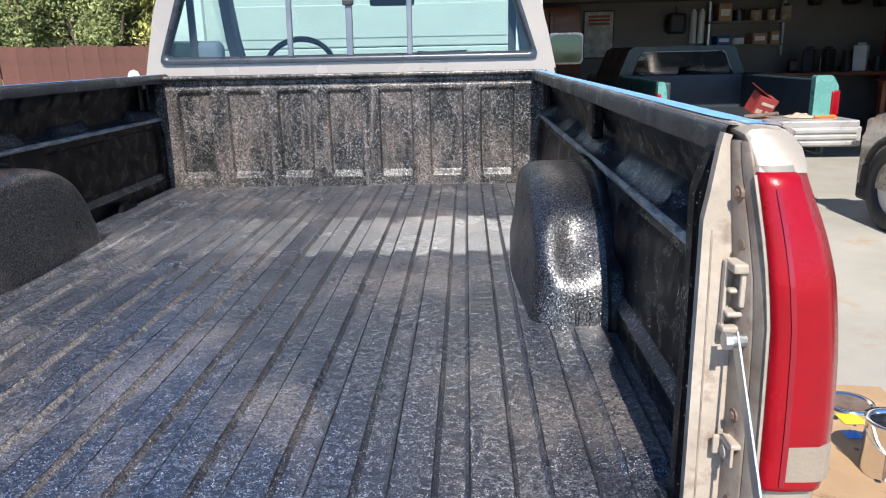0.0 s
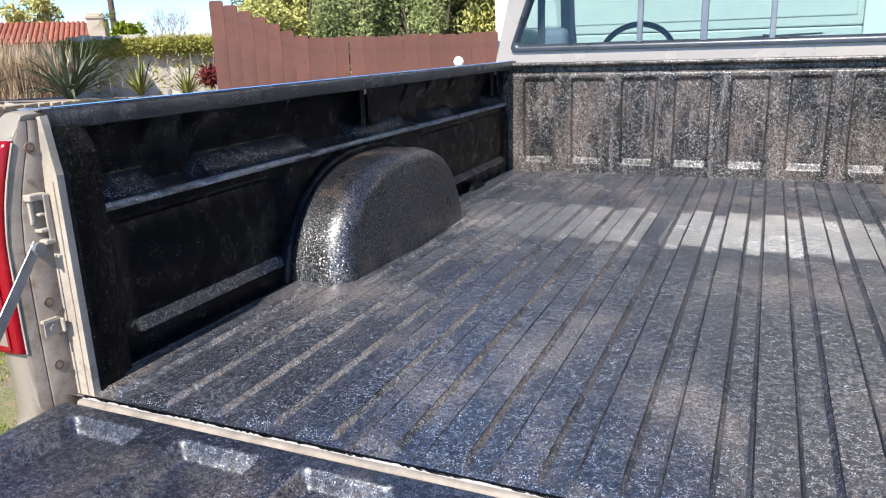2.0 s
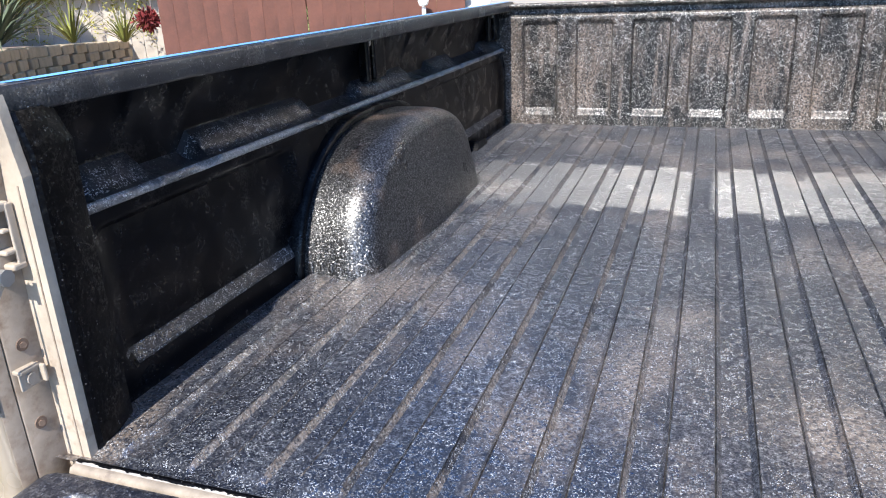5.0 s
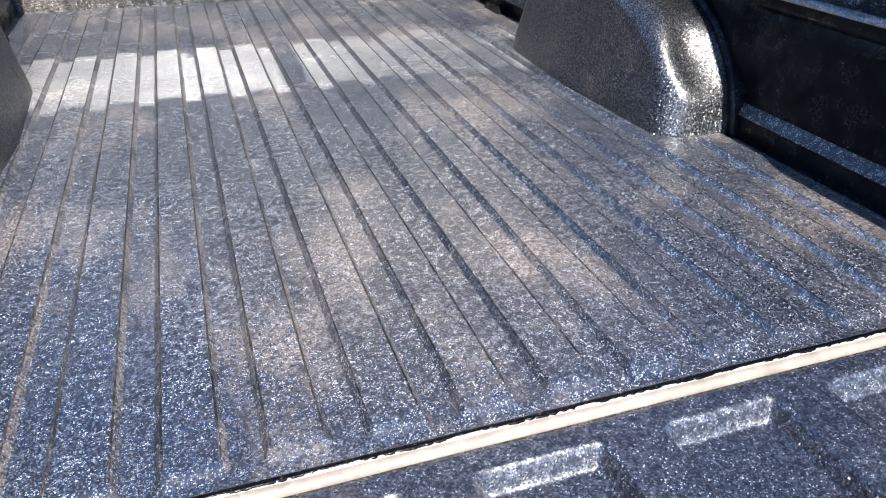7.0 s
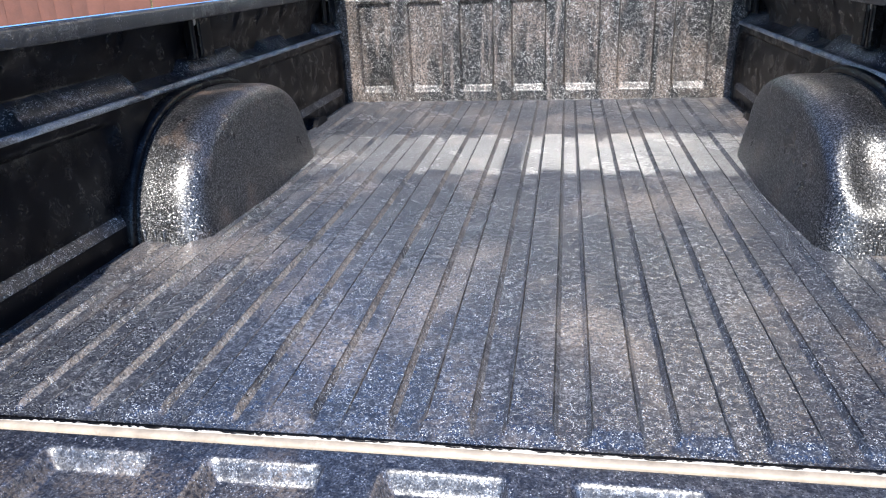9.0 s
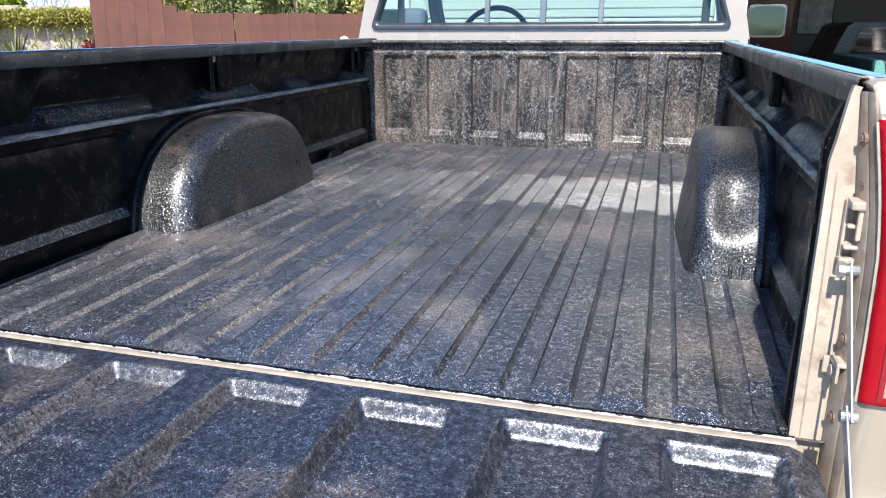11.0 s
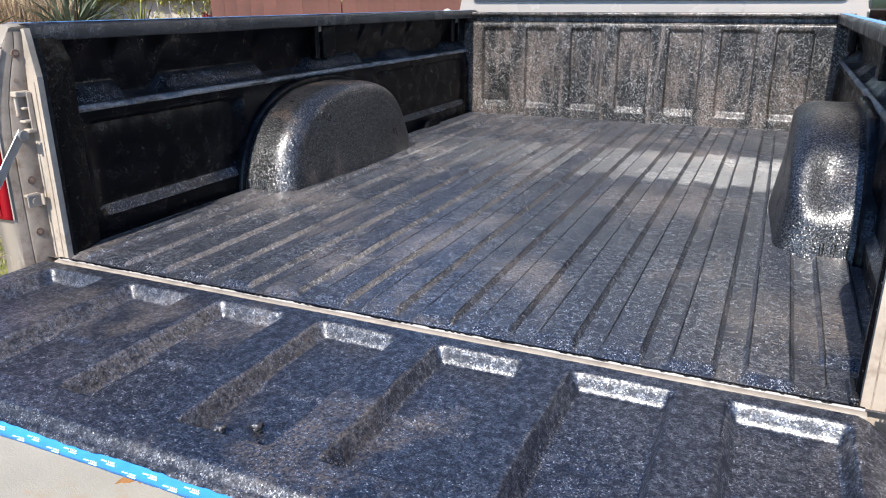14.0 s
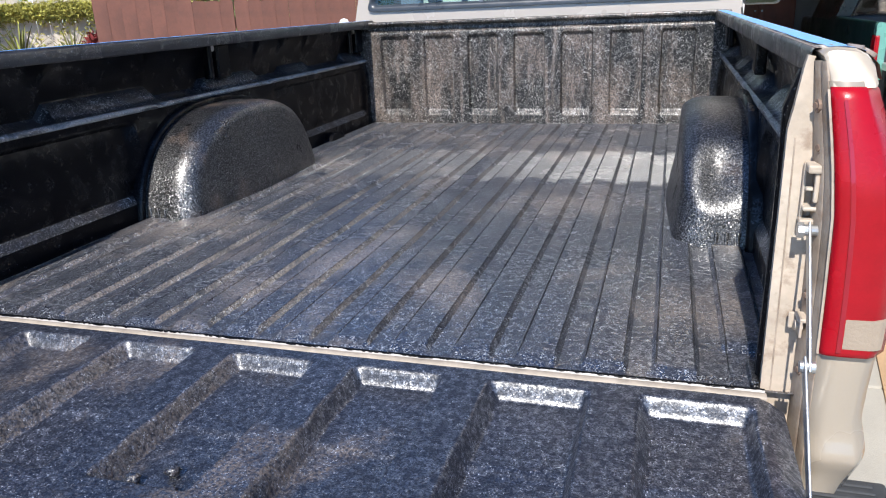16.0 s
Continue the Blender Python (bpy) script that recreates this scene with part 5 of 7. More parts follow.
def succulent(x, y, radius, seed, stems=70):
    r = random.Random(seed)
    z = ground_z(x, y)
    t = thing("succulent", (x, y, z), "blue-green finger-leaved succulent mound in the mulch", "plant", "succulents in the mulch")
    bm = bmesh.new()
    for _ in range(stems):
        a, d = r.uniform(0, 6.28), radius * math.sqrt(r.random())
        px, py = x + d * math.cos(a), y + d * math.sin(a)
        pz = ground_z(px, py)
        h = r.uniform(0.10, 0.21) * (1.15 - 0.5 * d / radius)
        top = Vector((px + 0.25 * d * math.cos(a), py + 0.25 * d * math.sin(a), pz + h))
        for k in range(7):
            b = 2.4 * k
            q = Vector((math.cos(b) * 0.5, math.sin(b) * 0.5, 0.9)).normalized()
            base = Vector((px, py, pz)).lerp(top, 0.3 + 0.1 * k)
            rod(bm, base, base + q * r.uniform(0.05, 0.085), 0.008, 5, 0.002)
    part("fleshy_leaves", bm, M["leaf_succ"], t, smooth=True)
    return t


# mound positions follow the slope beside the truck
for i, (x, y, rad, n_) in enumerate(((-3.49, 1.27, 0.18, 95), (-4.42, 2.26, 0.17, 65), (-4.12, 2.46, 0.2, 85), (-4.75, 3.15, 0.24, 85), (-4.3, 3.2, 0.26, 85), (-3.8, 2.75, 0.2, 70), (-3.55, 2.6, 0.14, 50), (-3.1, 0.1, 0.14, 40))):
    succulent(x, y, rad, 20 + i, n_)

r = random.Random(77)
bm = bmesh.new()
count = 0
while count < 62000:
    y = r.uniform(-1.0, 8.5)
    w = wall_x(y)
    x = r.uniform(max(w + 0.05, -9.5), EDGE - 0.7)
    t = (EDGE - x) / (EDGE - w)
    if t < 0.32 + 0.14 * noise.noise((x * 1.6, y * 1.6, 4)):
        continue
    count += 1
    a, tilt = r.uniform(0, 6.28), r.uniform(-0.5, 0.5)
    d = Vector((math.cos(a), math.sin(a), tilt)).normalized()
    s = d.cross(Vector((r.uniform(-0.4, 0.4), r.uniform(-0.4, 0.4), 1))).normalized()
    c = Vector((x, y, ground_z(x, y) + 0.008))
    l, q = r.uniform(0.010, 0.036), r.uniform(0.003, 0.009)
    bm.faces.new([bm.verts.new(p) for p in (c - d * l / 2 - s * q / 2, c + d * l / 2 - s * q / 2, c + d * l / 2 + s * q / 2, c - d * l / 2 + s * q / 2)])
solo("mulch", bm, M["mulch"], "grey-brown bark mulch chips over the slope", "mulch", kind="stuff")
bm = bmesh.new()
count = 0
while count < 120000:
    y = r.uniform(-1.2, 5.0)
    x = r.uniform(-3.4, EDGE + 0.02)
    t = (EDGE - x) / (EDGE - wall_x(y))
    if t > 0.36 + 0.16 * noise.noise((x * 1.6, y * 1.6, 4)) or noise.noise((x * 2.6, y * 2.6, 8)) < -0.3 + 0.25 * r.random():
        continue
    count += 1
    z = ground_z(x, y)
    d = Vector((r.uniform(-0.6, 0.6), r.uniform(-0.6, 0.6), 1)).normalized()
    s = d.cross(Vector((math.cos(count), math.sin(count), 0))).normalized()
    tuft = max(0.0, noise.noise((x * 9, y * 9, 5)))
    h, q = r.uniform(0.008, 0.026) * (1 + 1.6 * tuft), r.uniform(0.0018, 0.004)
    c = Vector((x, y, z - 0.003))
    bm.faces.new([bm.verts.new(p) for p in (c - s * q, c + s * q, c + d * h + s * q * 0.2 + Vector((0.3 * h * math.cos(count), 0, 0)))])
solo("grass", bm, M["grass"], "sparse sunlit lawn beside the driveway", "grass", kind="stuff")
for i, (x, y) in enumerate(((-2.55, 1.15), (-3.2, 1.75), (-2.6, 1.75), (-3.6, 1.6), (-2.9, 0.75), (-2.3, 0.6))):
    bush(x, y, ground_z(x, y), 0.05, 0.05, 0.03, M["leaf_red" if i % 2 else "leaf_dry"], "small withered reddish weed in the mulch", 300 + i, 60, 0.03, "weed")

# ---------------------------------------------------------------- retaining wall of split blocks
garden_wall = tagged(new("retaining_wall"), "low curved retaining wall of tan split-face blocks", "wall", kind="structure")
bmb = bmesh.new()
box(bmb, (-0.20, -0.13, 0), (0.20, 0.13, 0.147), 0.018, 2)
for v in bmb.verts:
    v.co += Vector((1, 1, 1)) * 0.007 * noise.noise(v.co * 30)
block_mesh = bpy.data.meshes.new("block")
bmb.to_mesh(block_mesh)
bmb.free()
block_mesh.materials.append(M["block"])
for course in range(3):
    s_acc, nxt = 0.0, (0.0 if course % 2 else 0.22)
    for i in range(900):
        y = -3.0 + 0.02 * i
        x = wall_x(y)
        s_acc += math.hypot(0.02, wall_x(y + 0.02) - x)
        if s_acc >= nxt:
            nxt += 0.54 if course < 2 else 0.43
            ob = new("block", block_mesh)
            ob.parent = garden_wall
            ang = math.atan2(0.02, wall_x(y + 0.02) - x)
            ob.matrix_basis = Matrix.Translation((x - 0.02 * course + 0.006 * math.sin(y * 37), y, wall_top(y) - 0.45 + course * 0.15)) @ Matrix.Rotation(ang + 0.04 * math.sin(y * 91 + course), 4, "Z")

# ---------------------------------------------------------------- fences
def board_mesh(w, h, t, name, mat, dog=True):
    bm = bmesh.new()
    c = 0.018 if dog else 0.002
    prism(bm, [(-w / 2, 0), (w / 2, 0), (w / 2, h - c), (w / 2 - c, h), (-w / 2 + c, h), (-w / 2, h - c)], "y", -t / 2, t / 2)
    me = bpy.data.meshes.new(name)
    bmesh.ops.recalc_face_normals(bm, faces=bm.faces)
    bm.to_mesh(me)
    bm.free()
    me.materials.append(mat)
    return me


fence = thing("wooden_fence", (-3.6, 5.7, 0.3), "reddish-brown stained board fence, stepped top", "fence")
p0, p1 = Vector((-4.76, 5.16)), Vector((-2.15, 6.28))
axis = (p1 - p0).normalized()
ang = math.atan2(axis.y, axis.x)
fl = (p1 - p0).length
wb = 0.133
STEP = [0.375, 0.335, 0.275, 0.21, 0.14, 0.075, 0.03, 0.01]      # how far the first boards rise above the rest
nb = int(fl / wb)
tall = board_mesh(wb + 0.0015, 2.0, 0.018, "board", M["wood_fence"])
for i in range(nb):
    q = p0 + axis * (wb * (i + 0.5))
    q += Vector((-axis.y, axis.x)) * (0.0015 if i % 2 else -0.0015)
    if i in (9, 10):
        q += axis * 0.009 * (i - 9.5) * 2
    top = 1.475 + (STEP[i] if i < len(STEP) else 0.0) + 0.006 * math.sin(i * 5.1)
    ob = new("board", tall)
    ob.parent = fence
    ob.matrix_parent_inverse = fence.matrix_basis.inverted()
    ob.matrix_basis = Matrix.Translation((q.x, q.y, top - 2.0)) @ Matrix.Rotation(ang + 0.004 * math.sin(i * 7), 4, "Z") @ Matrix.Rotation(0.0012 * math.sin(i * 3.7), 4, "Y")
for z in (0.55, 1.25):
    bm = bmesh.new()
    m = Matrix.Translation((*(p0 + axis * fl / 2), z)) @ Matrix.Rotation(ang, 4, "Z")
    box(bm, (-fl / 2, 0.012, -0.04), (fl / 2, 0.05, 0.04), 0.004, 2, m)
    part("rail", bm, M["wood_fence"], fence)
vent = thing("vent_cap", (-2.5, 5.98, 0.3), "white eight-sided cap on a thin pale post before the fence", "cap")
bm = bmesh.new()
rod(bm, (-2.49, 5.95, 1.21), (-2.51, 6.0, 1.21), 0.050, 8)
rod(bm, (-2.486, 5.94, 1.21), (-2.49, 5.952, 1.21), 0.036, 8, 0.047)
part("cap", bm, M["white_plastic"], vent)
bm = bmesh.new()
rod(bm, (-2.5, 5.985, 0.2), (-2.5, 5.985, 1.16), 0.02, 12)
part("post", bm, M["white_plastic"], vent)

gfence = thing("weathered_fence", (-9, 13, 0.9), "weathered grey board fence overgrown with ivy", "fence")
q0, q1 = Vector((-14.9, 6.9)), Vector((-6.4, 14.9))
ax2 = (q1 - q0).normalized()
gl = (q1 - q0).length
gb = board_mesh(0.21, 1.75, 0.025, "board", M["grey_fence"], False)
for i in range(int(gl * 0.34 / 0.22), int(gl / 0.22)):
    q = q0 + ax2 * (0.22 * (i + 0.5))
    ob = new("board", gb)
    ob.parent = gfence
    ob.matrix_parent_inverse = gfence.matrix_basis.inverted()
    ob.matrix_basis = Matrix.Translation((q.x, q.y, 0.0 + 0.02 * math.sin(i * 4.4))) @ Matrix.Rotation(math.atan2(ax2.y, ax2.x), 4, "Z")
ivy = thing("ivy", (-9, 12.8, 1.6), "yellow-green ivy spilling over the grey fence", "ivy")
r = random.Random(5)
bm = bmesh.new()
for i in range(120):
    q = q0 + ax2 * (gl * (0.345 + 0.655 * i / 120))
    leaves(bm, (q.x, q.y - 0.1, 1.54 + r.uniform(-0.06, 0.05)), (0.22, 0.26, 0.18), 330, 0.066, r, 0.3)
    if r.random() < 0.5:
        for k in range(r.randint(3, 14)):
            z = 1.5 - 0.08 * k
            leaves(bm, (q.x + 0.06 + 0.08 * math.sin(k + i), q.y - 0.09, z), (0.06, 0.03, 0.06), 4, 0.07, r, 0.2)
part("ivy_leaves", bm, M["leaf_ivy"], ivy, recalc=False)

# ---------------------------------------------------------------- terrace plants
spiky(-8.1, 4.75, 0.85, 0.66, M["leaf_agave"], "dark green agave with broad sword leaves behind the block wall", 1, 34, 0.075, 1.0, 0.3)
spiky(-8.9, 6.9, 0.8, 0.9, M["leaf_agave"], "grey-green strap-leaved clump behind the wall", 2, 60, 0.045, 1.05, 0.9, "strelitzia")
spiky(-9.5, 7.5, 0.8, 0.95, M["leaf_agave"], "tall grey-green strap-leaved clump", 3, 46, 0.045, 0.8, 0.8, "strelitzia")
spiky(-9.7, 9.0, 0.7, 0.7, M["leaf_palm"], "yellow-green sword-leaved garden plant", 4, 34, 0.028, 0.9, 0.7, "dracaena")
spiky(-9.2, 9.6, 0.65, 0.6, M["leaf_palm"], "yellow-green sword-leaved garden plant", 5, 34, 0.028, 0.9, 0.7, "dracaena")
bush(-8.9, 9.9, 0.8, 0.25, 0.25, 0.2, M["leaf_red"], "dark red leafy plant by the fence", 6, 300, 0.12, "shrub")
def reeds(x, y, z, rad, height, count, seed):
    r = random.Random(seed)
    t = thing("dry_grass", (x, y, z), "tall dry tan reed grass behind the wall", "grass", "dry reeds")
    bm = bmesh.new()
    for _ in range(count):
        a, d = r.uniform(0, 6.28), rad * math.sqrt(r.random())
        blade(bm, (x + d * math.cos(a), y + d * math.sin(a), z), (r.uniform(-0.3, 0.3), r.uniform(-0.3, 0.3), 1), height * (r.uniform(0.5, 0.85) if r.random() < 0.8 else r.uniform(0.85, 1.2)), r.uniform(0.006, 0.012), r.uniform(0, 1.1), 4)
    part("stalks", bm, M["leaf_dry"], t)


for i, (x, y) in enumerate(((-10.0, 6.5), (-9.75, 6.75), (-9.5, 7.1), (-10.2, 6.9))):
    reeds(x, y, 0.82, 0.33, 0.82, 620, 8 + i)
for i, (x, y) in enumerate(((-6.75, 1.9), (-7.1, 1.2))):
    spiky(x, y, 0.88, 0.4, M["leaf_agave"], "small dark green agave rosette", 40 + i, 20, 0.04, 0.8, 0.2)
r = random.Random(9)
bm = bmesh.new()
for i in range(520):
    x, y = r.uniform(-11.5, -7.5), r.uniform(2.0, 5.5)
    s_ = r.uniform(0.03, 0.085)
    bmesh.ops.create_icosphere(bm, subdivisions=2, radius=s_, matrix=Matrix.Translation((x, y, ground_z(x, y) + s_ * 0.3)) @ Matrix.Rotation(r.uniform(0, 3.1), 4, "Z") @ Matrix.Diagonal((1, r.uniform(0.6, 1), r.uniform(0.45, 0.75), 1)))
solo("stones", bm, M["stone"], "pale rounded landscaping stones", "stones", kind="stuff")
HOUSE = Matrix.Translation((-11.45, 7.0, 0)) @ Matrix.Rotation(radians(48), 4, "Z") @ Matrix.Translation((9.75, -7.4, 0))
r = random.Random(12)
hedge = thing("hedge", (0, 0, 0), "clipped yellow-green box hedge below the window", "hedge")
bm = bmesh.new()
for i in range(28):
    x = -15.0 + i * 0.2
    leaves(bm, (x, 6.3, 1.08), (0.2, 0.3, 0.33), 900, 0.042, r, 0.8)
part("foliage", bm, M["leaf_hedge"], hedge, recalc=False)
bm = bmesh.new()
box(bm, (-15.1, 6.2, 0.75), (-9.5, 6.45, 1.28), 0.06)
part("twig_core", bm, M["leaf_hedge"], hedge)
hedge.matrix_basis = HOUSE

# ---------------------------------------------------------------- trees behind
tree(-5.3, 8.0, 0.6, 1.9, 1.1, M["leaf_bright"], "dense olive-green leafy shrub behind the fence", 31, 6000, 0.075, clumps=26, low=0.1)
tree(-4.3, 8.2, 0.6, 2.1, 1.1, M["leaf"], "grey-green juniper behind the fence", 32, 7000, 0.06, clumps=36, low=0.1)
tree(-3.35, 8.3, 0.6, 2.2, 1.1, M["leaf"], "grey-green juniper behind the fence", 33, 7000, 0.06, clumps=36, low=0.1)
tree(-2.5, 8.2, 0.4, 2.1, 1.1, M["leaf_bright"], "yellow-green bamboo-like tree behind the fence", 30, 6000, 0.075, clumps=26, low=0.1)
tree(-4.8, 9.4, 0.6, 2.4, 1.4, M["leaf"], "dark green tree behind the junipers", 41, 9000, 0.11, clumps=26, low=0.1)
tree(-3.0, 9.6, 0.6, 2.4, 1.4, M["leaf"], "dark green tree behind the junipers", 42, 9000, 0.11, clumps=26, low=0.1)
def dense_shrub(x, y, z, rx, ry, rz, mat, label, seed, count, size):
    """A shrub so thick that only its outer leaves show."""
    r = random.Random(seed)
    t = thing("shrub", (x, y, z), label, "shrub")
    bm = bmesh.new()
    for k in range(7):
        a = r.uniform(0, 6.28)
        rod(bm, (x, y, z - 0.1), (x + rx * 0.6 * math.cos(a), y + ry * 0.6 * math.sin(a), z + rz * r.uniform(0.8, 1.6)), 0.03, 6, 0.01)
    part("stem", bm, M["bark"], t)
    bm = bmesh.new()
    for k in range(26):
        a, h, d = r.uniform(0, 6.28), r.random(), r.uniform(0.25, 0.75)
        w = math.sin(math.pi * (0.12 + 0.8 * h)) ** 0.6
        leaves(bm, (x + rx * d * w * math.cos(a), y + ry * d * w * math.sin(a), z + 2 * rz * h), (rx * 0.42, ry * 0.42, rz * 0.26), count // 26, size, r, 0.55)
    part("foliage", bm, mat, t, recalc=False)


dense_shrub(-5.25, 7.2, 0.5, 0.80, 0.6, 1.15, M["leaf_bright"], "dense olive-green shrub just behind the fence", 91, 17000, 0.062)
dense_shrub(-4.35, 7.4, 0.5, 0.65, 0.5, 1.2, M["leaf"], "thick upright grey-green juniper behind the fence", 92, 24000, 0.045)
dense_shrub(-3.5, 7.6, 0.5, 0.65, 0.5, 1.22, M["leaf"], "thick upright grey-green juniper behind the fence", 93, 24000, 0.045)
dense_shrub(-2.6, 7.5, 0.5, 0.75, 0.5, 1.15, M["leaf_bright"], "bushy yellow-green bamboo behind the fence", 94, 17000, 0.062)
tree(-6.9, 9.6, 0.6, 2.7, 1.3, M["leaf"], "dark conifer overhanging the fence", 34, 3600, 0.12, clumps=12, low=0.5)
tree(-6.2, 14.5, 0.6, 3.0, 1.7, M["leaf"], "tall green tree behind the fence", 35, 2600, 0.16, low=0.1)
tree(-4.6, 14.8, 0.6, 3.0, 1.8, M["leaf_bright"], "tall sunlit tree behind the fence", 36, 2600, 0.16, low=0.1)
tree(-2.6, 13.6, 0.6, 3.0, 1.7, M["leaf"], "green tree behind the garage", 37, 2000, 0.16, low=0.1)
tree(-6.0, -2.6, 0.6, 6.6, 2.1, M["leaf"], "garden tree that shades the mulch slope", 70, 5200, 0.13, clumps=16, low=0.55)
# Unseen tree, added only to throw shade on the lawn.
tree(-3.5, -2.9, 0.0, 3.6, 1.0, M["leaf"], "small unseen tree added to shade the lawn", 71, 2600, 0.11, clumps=12, low=0.6)
tree(-31.5, 24.5, 1, 3.3, 1.9, M["leaf_bright"], "sunlit round tree in the distance", 38, 2200, 0.25)
tree(-19.8, 18.8, 0.6, 1.9, 0.65, M["leaf_hedge"], "sunlit yellow-green tree in the distance", 39, 2200, 0.2)
tree(-9.6, 17, 0.6, 3.2, 1.6, M["leaf"], "green tree in the distance", 45, 1800, 0.2)
# bare tree
r = random.Random(50)
bare = thing("bare_tree", (-20.1, 21.0, 0.6), "leafless pinkish-grey tree in the distance", "tree")
bm = bmesh.new()


def twig(p, d, l, rad, depth):
    q = p + d * l
    rod(bm, p, q, rad, 4, rad * 0.6)
    if depth:
        for _ in range(3):
            twig(p.lerp(q, r.uniform(0.6, 1)), (d + rand_dir(r, -0.3) * 0.55).normalized(), l * 0.72, rad * 0.55, depth - 1)


for k in range(5):
    twig(Vector((-20.1 + r.uniform(-0.9, 0.9), 21.0, 0.6)), Vector((r.uniform(-0.2, 0.2), 0, 1)).normalized(), 1.0, 0.03, 4)
part("branch_crown", bm, M["bare_twig"], bare)


def palm(x, y, z, h, fl_, seed, count=34, label="fan palm in the distance"):
    r = random.Random(seed)
    t = thing("palm_tree", (x, y, z), label, "palm")
    bm = bmesh.new()
    rod(bm, (x, y, z - 0.1), (x, y, z + h), 0.16, 8, 0.12)
    part("trunk", bm, M["bark"], t)
    bm = bmesh.new()
    for i in range(count):
        a, e = r.uniform(0, 6.28), r.uniform(-0.5, 1.2)
        d = Vector((math.cos(a), math.sin(a), e)).normalized()
        p = Vector((x, y, z + h))
        for k in range(10):
            p = p + d * fl_ / 10
            d = (d + Vector((0, 0, -0.09))).normalized()
            s = d.cross(Vector((0, 0, 1))).normalized()
            for sg in (-1, 1):
                leaf_quad(bm, p, (d + s * sg * 0.9 + Vector((0, 0, -0.2))).normalized(), d, fl_ * 0.35 * (1.1 - k / 12), fl_ * 0.03)
    part("fronds", bm, M["leaf_palm"], t, recalc=False)
    return t


palm(-26.0, 23.6, 1, 1.9, 0.9, 60)
palm(-2.25, 7.9, 0.6, 1.7, 1.25, 61, 20, "feathery palm behind the fence")
pole = solo("utility_pole", bmesh.new(), M["bark"], "dark wooden utility pole", "pole")
bm = bmesh.new()
rod(bm, (-28.7, 26.6, 0.5), (-28.7, 26.6, 10), 0.15, 10, 0.12)
bm.to_mesh(pole.data)
bm.free()

# ---------------------------------------------------------------- neighbours
house = thing("neighbour_house", (0, 0, 0), "house with olive lap siding, white trim and window blinds", "house")
bm = bmesh.new()
box(bm, (-19, 7.4, 0.8), (-9.75, 13, 4.2))
part("wall", bm, M["siding"], house)
for i in range(26):
    bm = bmesh.new()
    z = 0.95 + i * 0.12
    prism(bm, [(7.4, z), (7.375, z), (7.39, z + 0.119), (7.4, z + 0.119)], "x", -19, -9.86)
    part("siding_board", bm, M["siding"], house)
for i in range(20):
    bm = bmesh.new()
    z = 0.95 + i * 0.12
    prism(bm, [(-9.75, z), (-9.725, z), (-9.74, z + 0.119), (-9.75, z + 0.119)], "y", 7.5, 13)
    part("siding_board", bm, M["siding"], house)
bm = bmesh.new()
box(bm, (-9.88, 7.35, 0.85), (-9.70, 7.53, 4.2), 0.01)
part("corner_trim", bm, M["trim"], house)
bm = bmesh.new()
for a, b in (((-13.6, 7.30, 1.48), (-10.62, 7.42, 1.58)), ((-13.6, 7.30, 1.55), (-13.48, 7.42, 3.4)), ((-10.74, 7.30, 1.55), (-10.62, 7.42, 3.4)), ((-13.6, 7.30, 3.3), (-10.62, 7.42, 3.45))):
    box(bm, a, b, 0.01)
wnd = part("window", bm, M["trim"], house, "white framed window with lowered blinds")
for i in range(34):
    bm = bmesh.new()
    z = 1.6 + i * 0.052
    prism(bm, [(7.335, z), (7.352, z + 0.042), (7.354, z + 0.042), (7.337, z)], "x", -13.48, -10.74)
    part("slat", bm, M["blind"], wnd)
bm = bmesh.new()
box(bm, (-12.15, 7.31, 1.58), (-12.08, 7.335, 3.3), 0.004)
part("mullion", bm, M["trim"], wnd)
bm = bmesh.new()
box(bm, (-13.5, 7.358, 1.55), (-10.7, 7.372, 3.35))
part("pane", bm, M["dash"], wnd)
bm = bmesh.new()
prism(bm, [(6.7, 4.15), (13.5, 4.15), (10, 5.6)], "x", -19.5, -9.3)
part("roof", bm, M["roof_tile"], house)
house.matrix_basis = HOUSE
for ob in [wnd]:
    ob.location.x += 0.44

villa = thing("distant_house", (0, 0, 0), "house with a red barrel-tile roof and tan chimney", "house")
bm = bmesh.new()
box(bm, (-9, 0.4, 0.0), (1.7, 9, 2.3))
part("wall", bm, M["stucco_tan"], villa)
bm = bmesh.new()
grid(bm, [[(x, 0, 2.2), (x, 3.2, 3.12)] for x in (-9.5, 2.0)])
grid(bm, [[(x, 3.2, 3.12), (x, 9.5, 2.2)] for x in (-9.5, 2.0)])
roof = part("roof", bm, M["roof_tile"], villa, "red clay barrel tiles")
for i in range(57):
    bm = bmesh.new()
    x = -9.4 + i * 0.2
    rows = []
    for k in range(9):
        y0, z0 = 3.2 * k / 8.0, 2.21 + 0.92 * k / 8.0
        rows.append([(x + 0.09 * math.cos(a), y0, z0 + 0.07 * math.sin(a) + 0.03 * (k % 2)) for a in (0, 0.8, 1.57, 2.34, 3.14)])
    grid(bm, rows)
    part("roof_tile", bm, M["roof_tile"], roof, smooth=True)
bm = bmesh.new()
box(bm, (2.05, 0.8, 1.0), (2.72, 1.5, 3.42), 0.03)
box(bm, (2.0, 0.75, 3.18), (2.77, 1.55, 3.32), 0.03)
part("chimney", bm, M["stucco_tan"], villa)
villa.matrix_basis = Matrix.Translation((-27.25, 20.96, -0.25)) @ Matrix.Rotation(radians(46), 4, "Z")

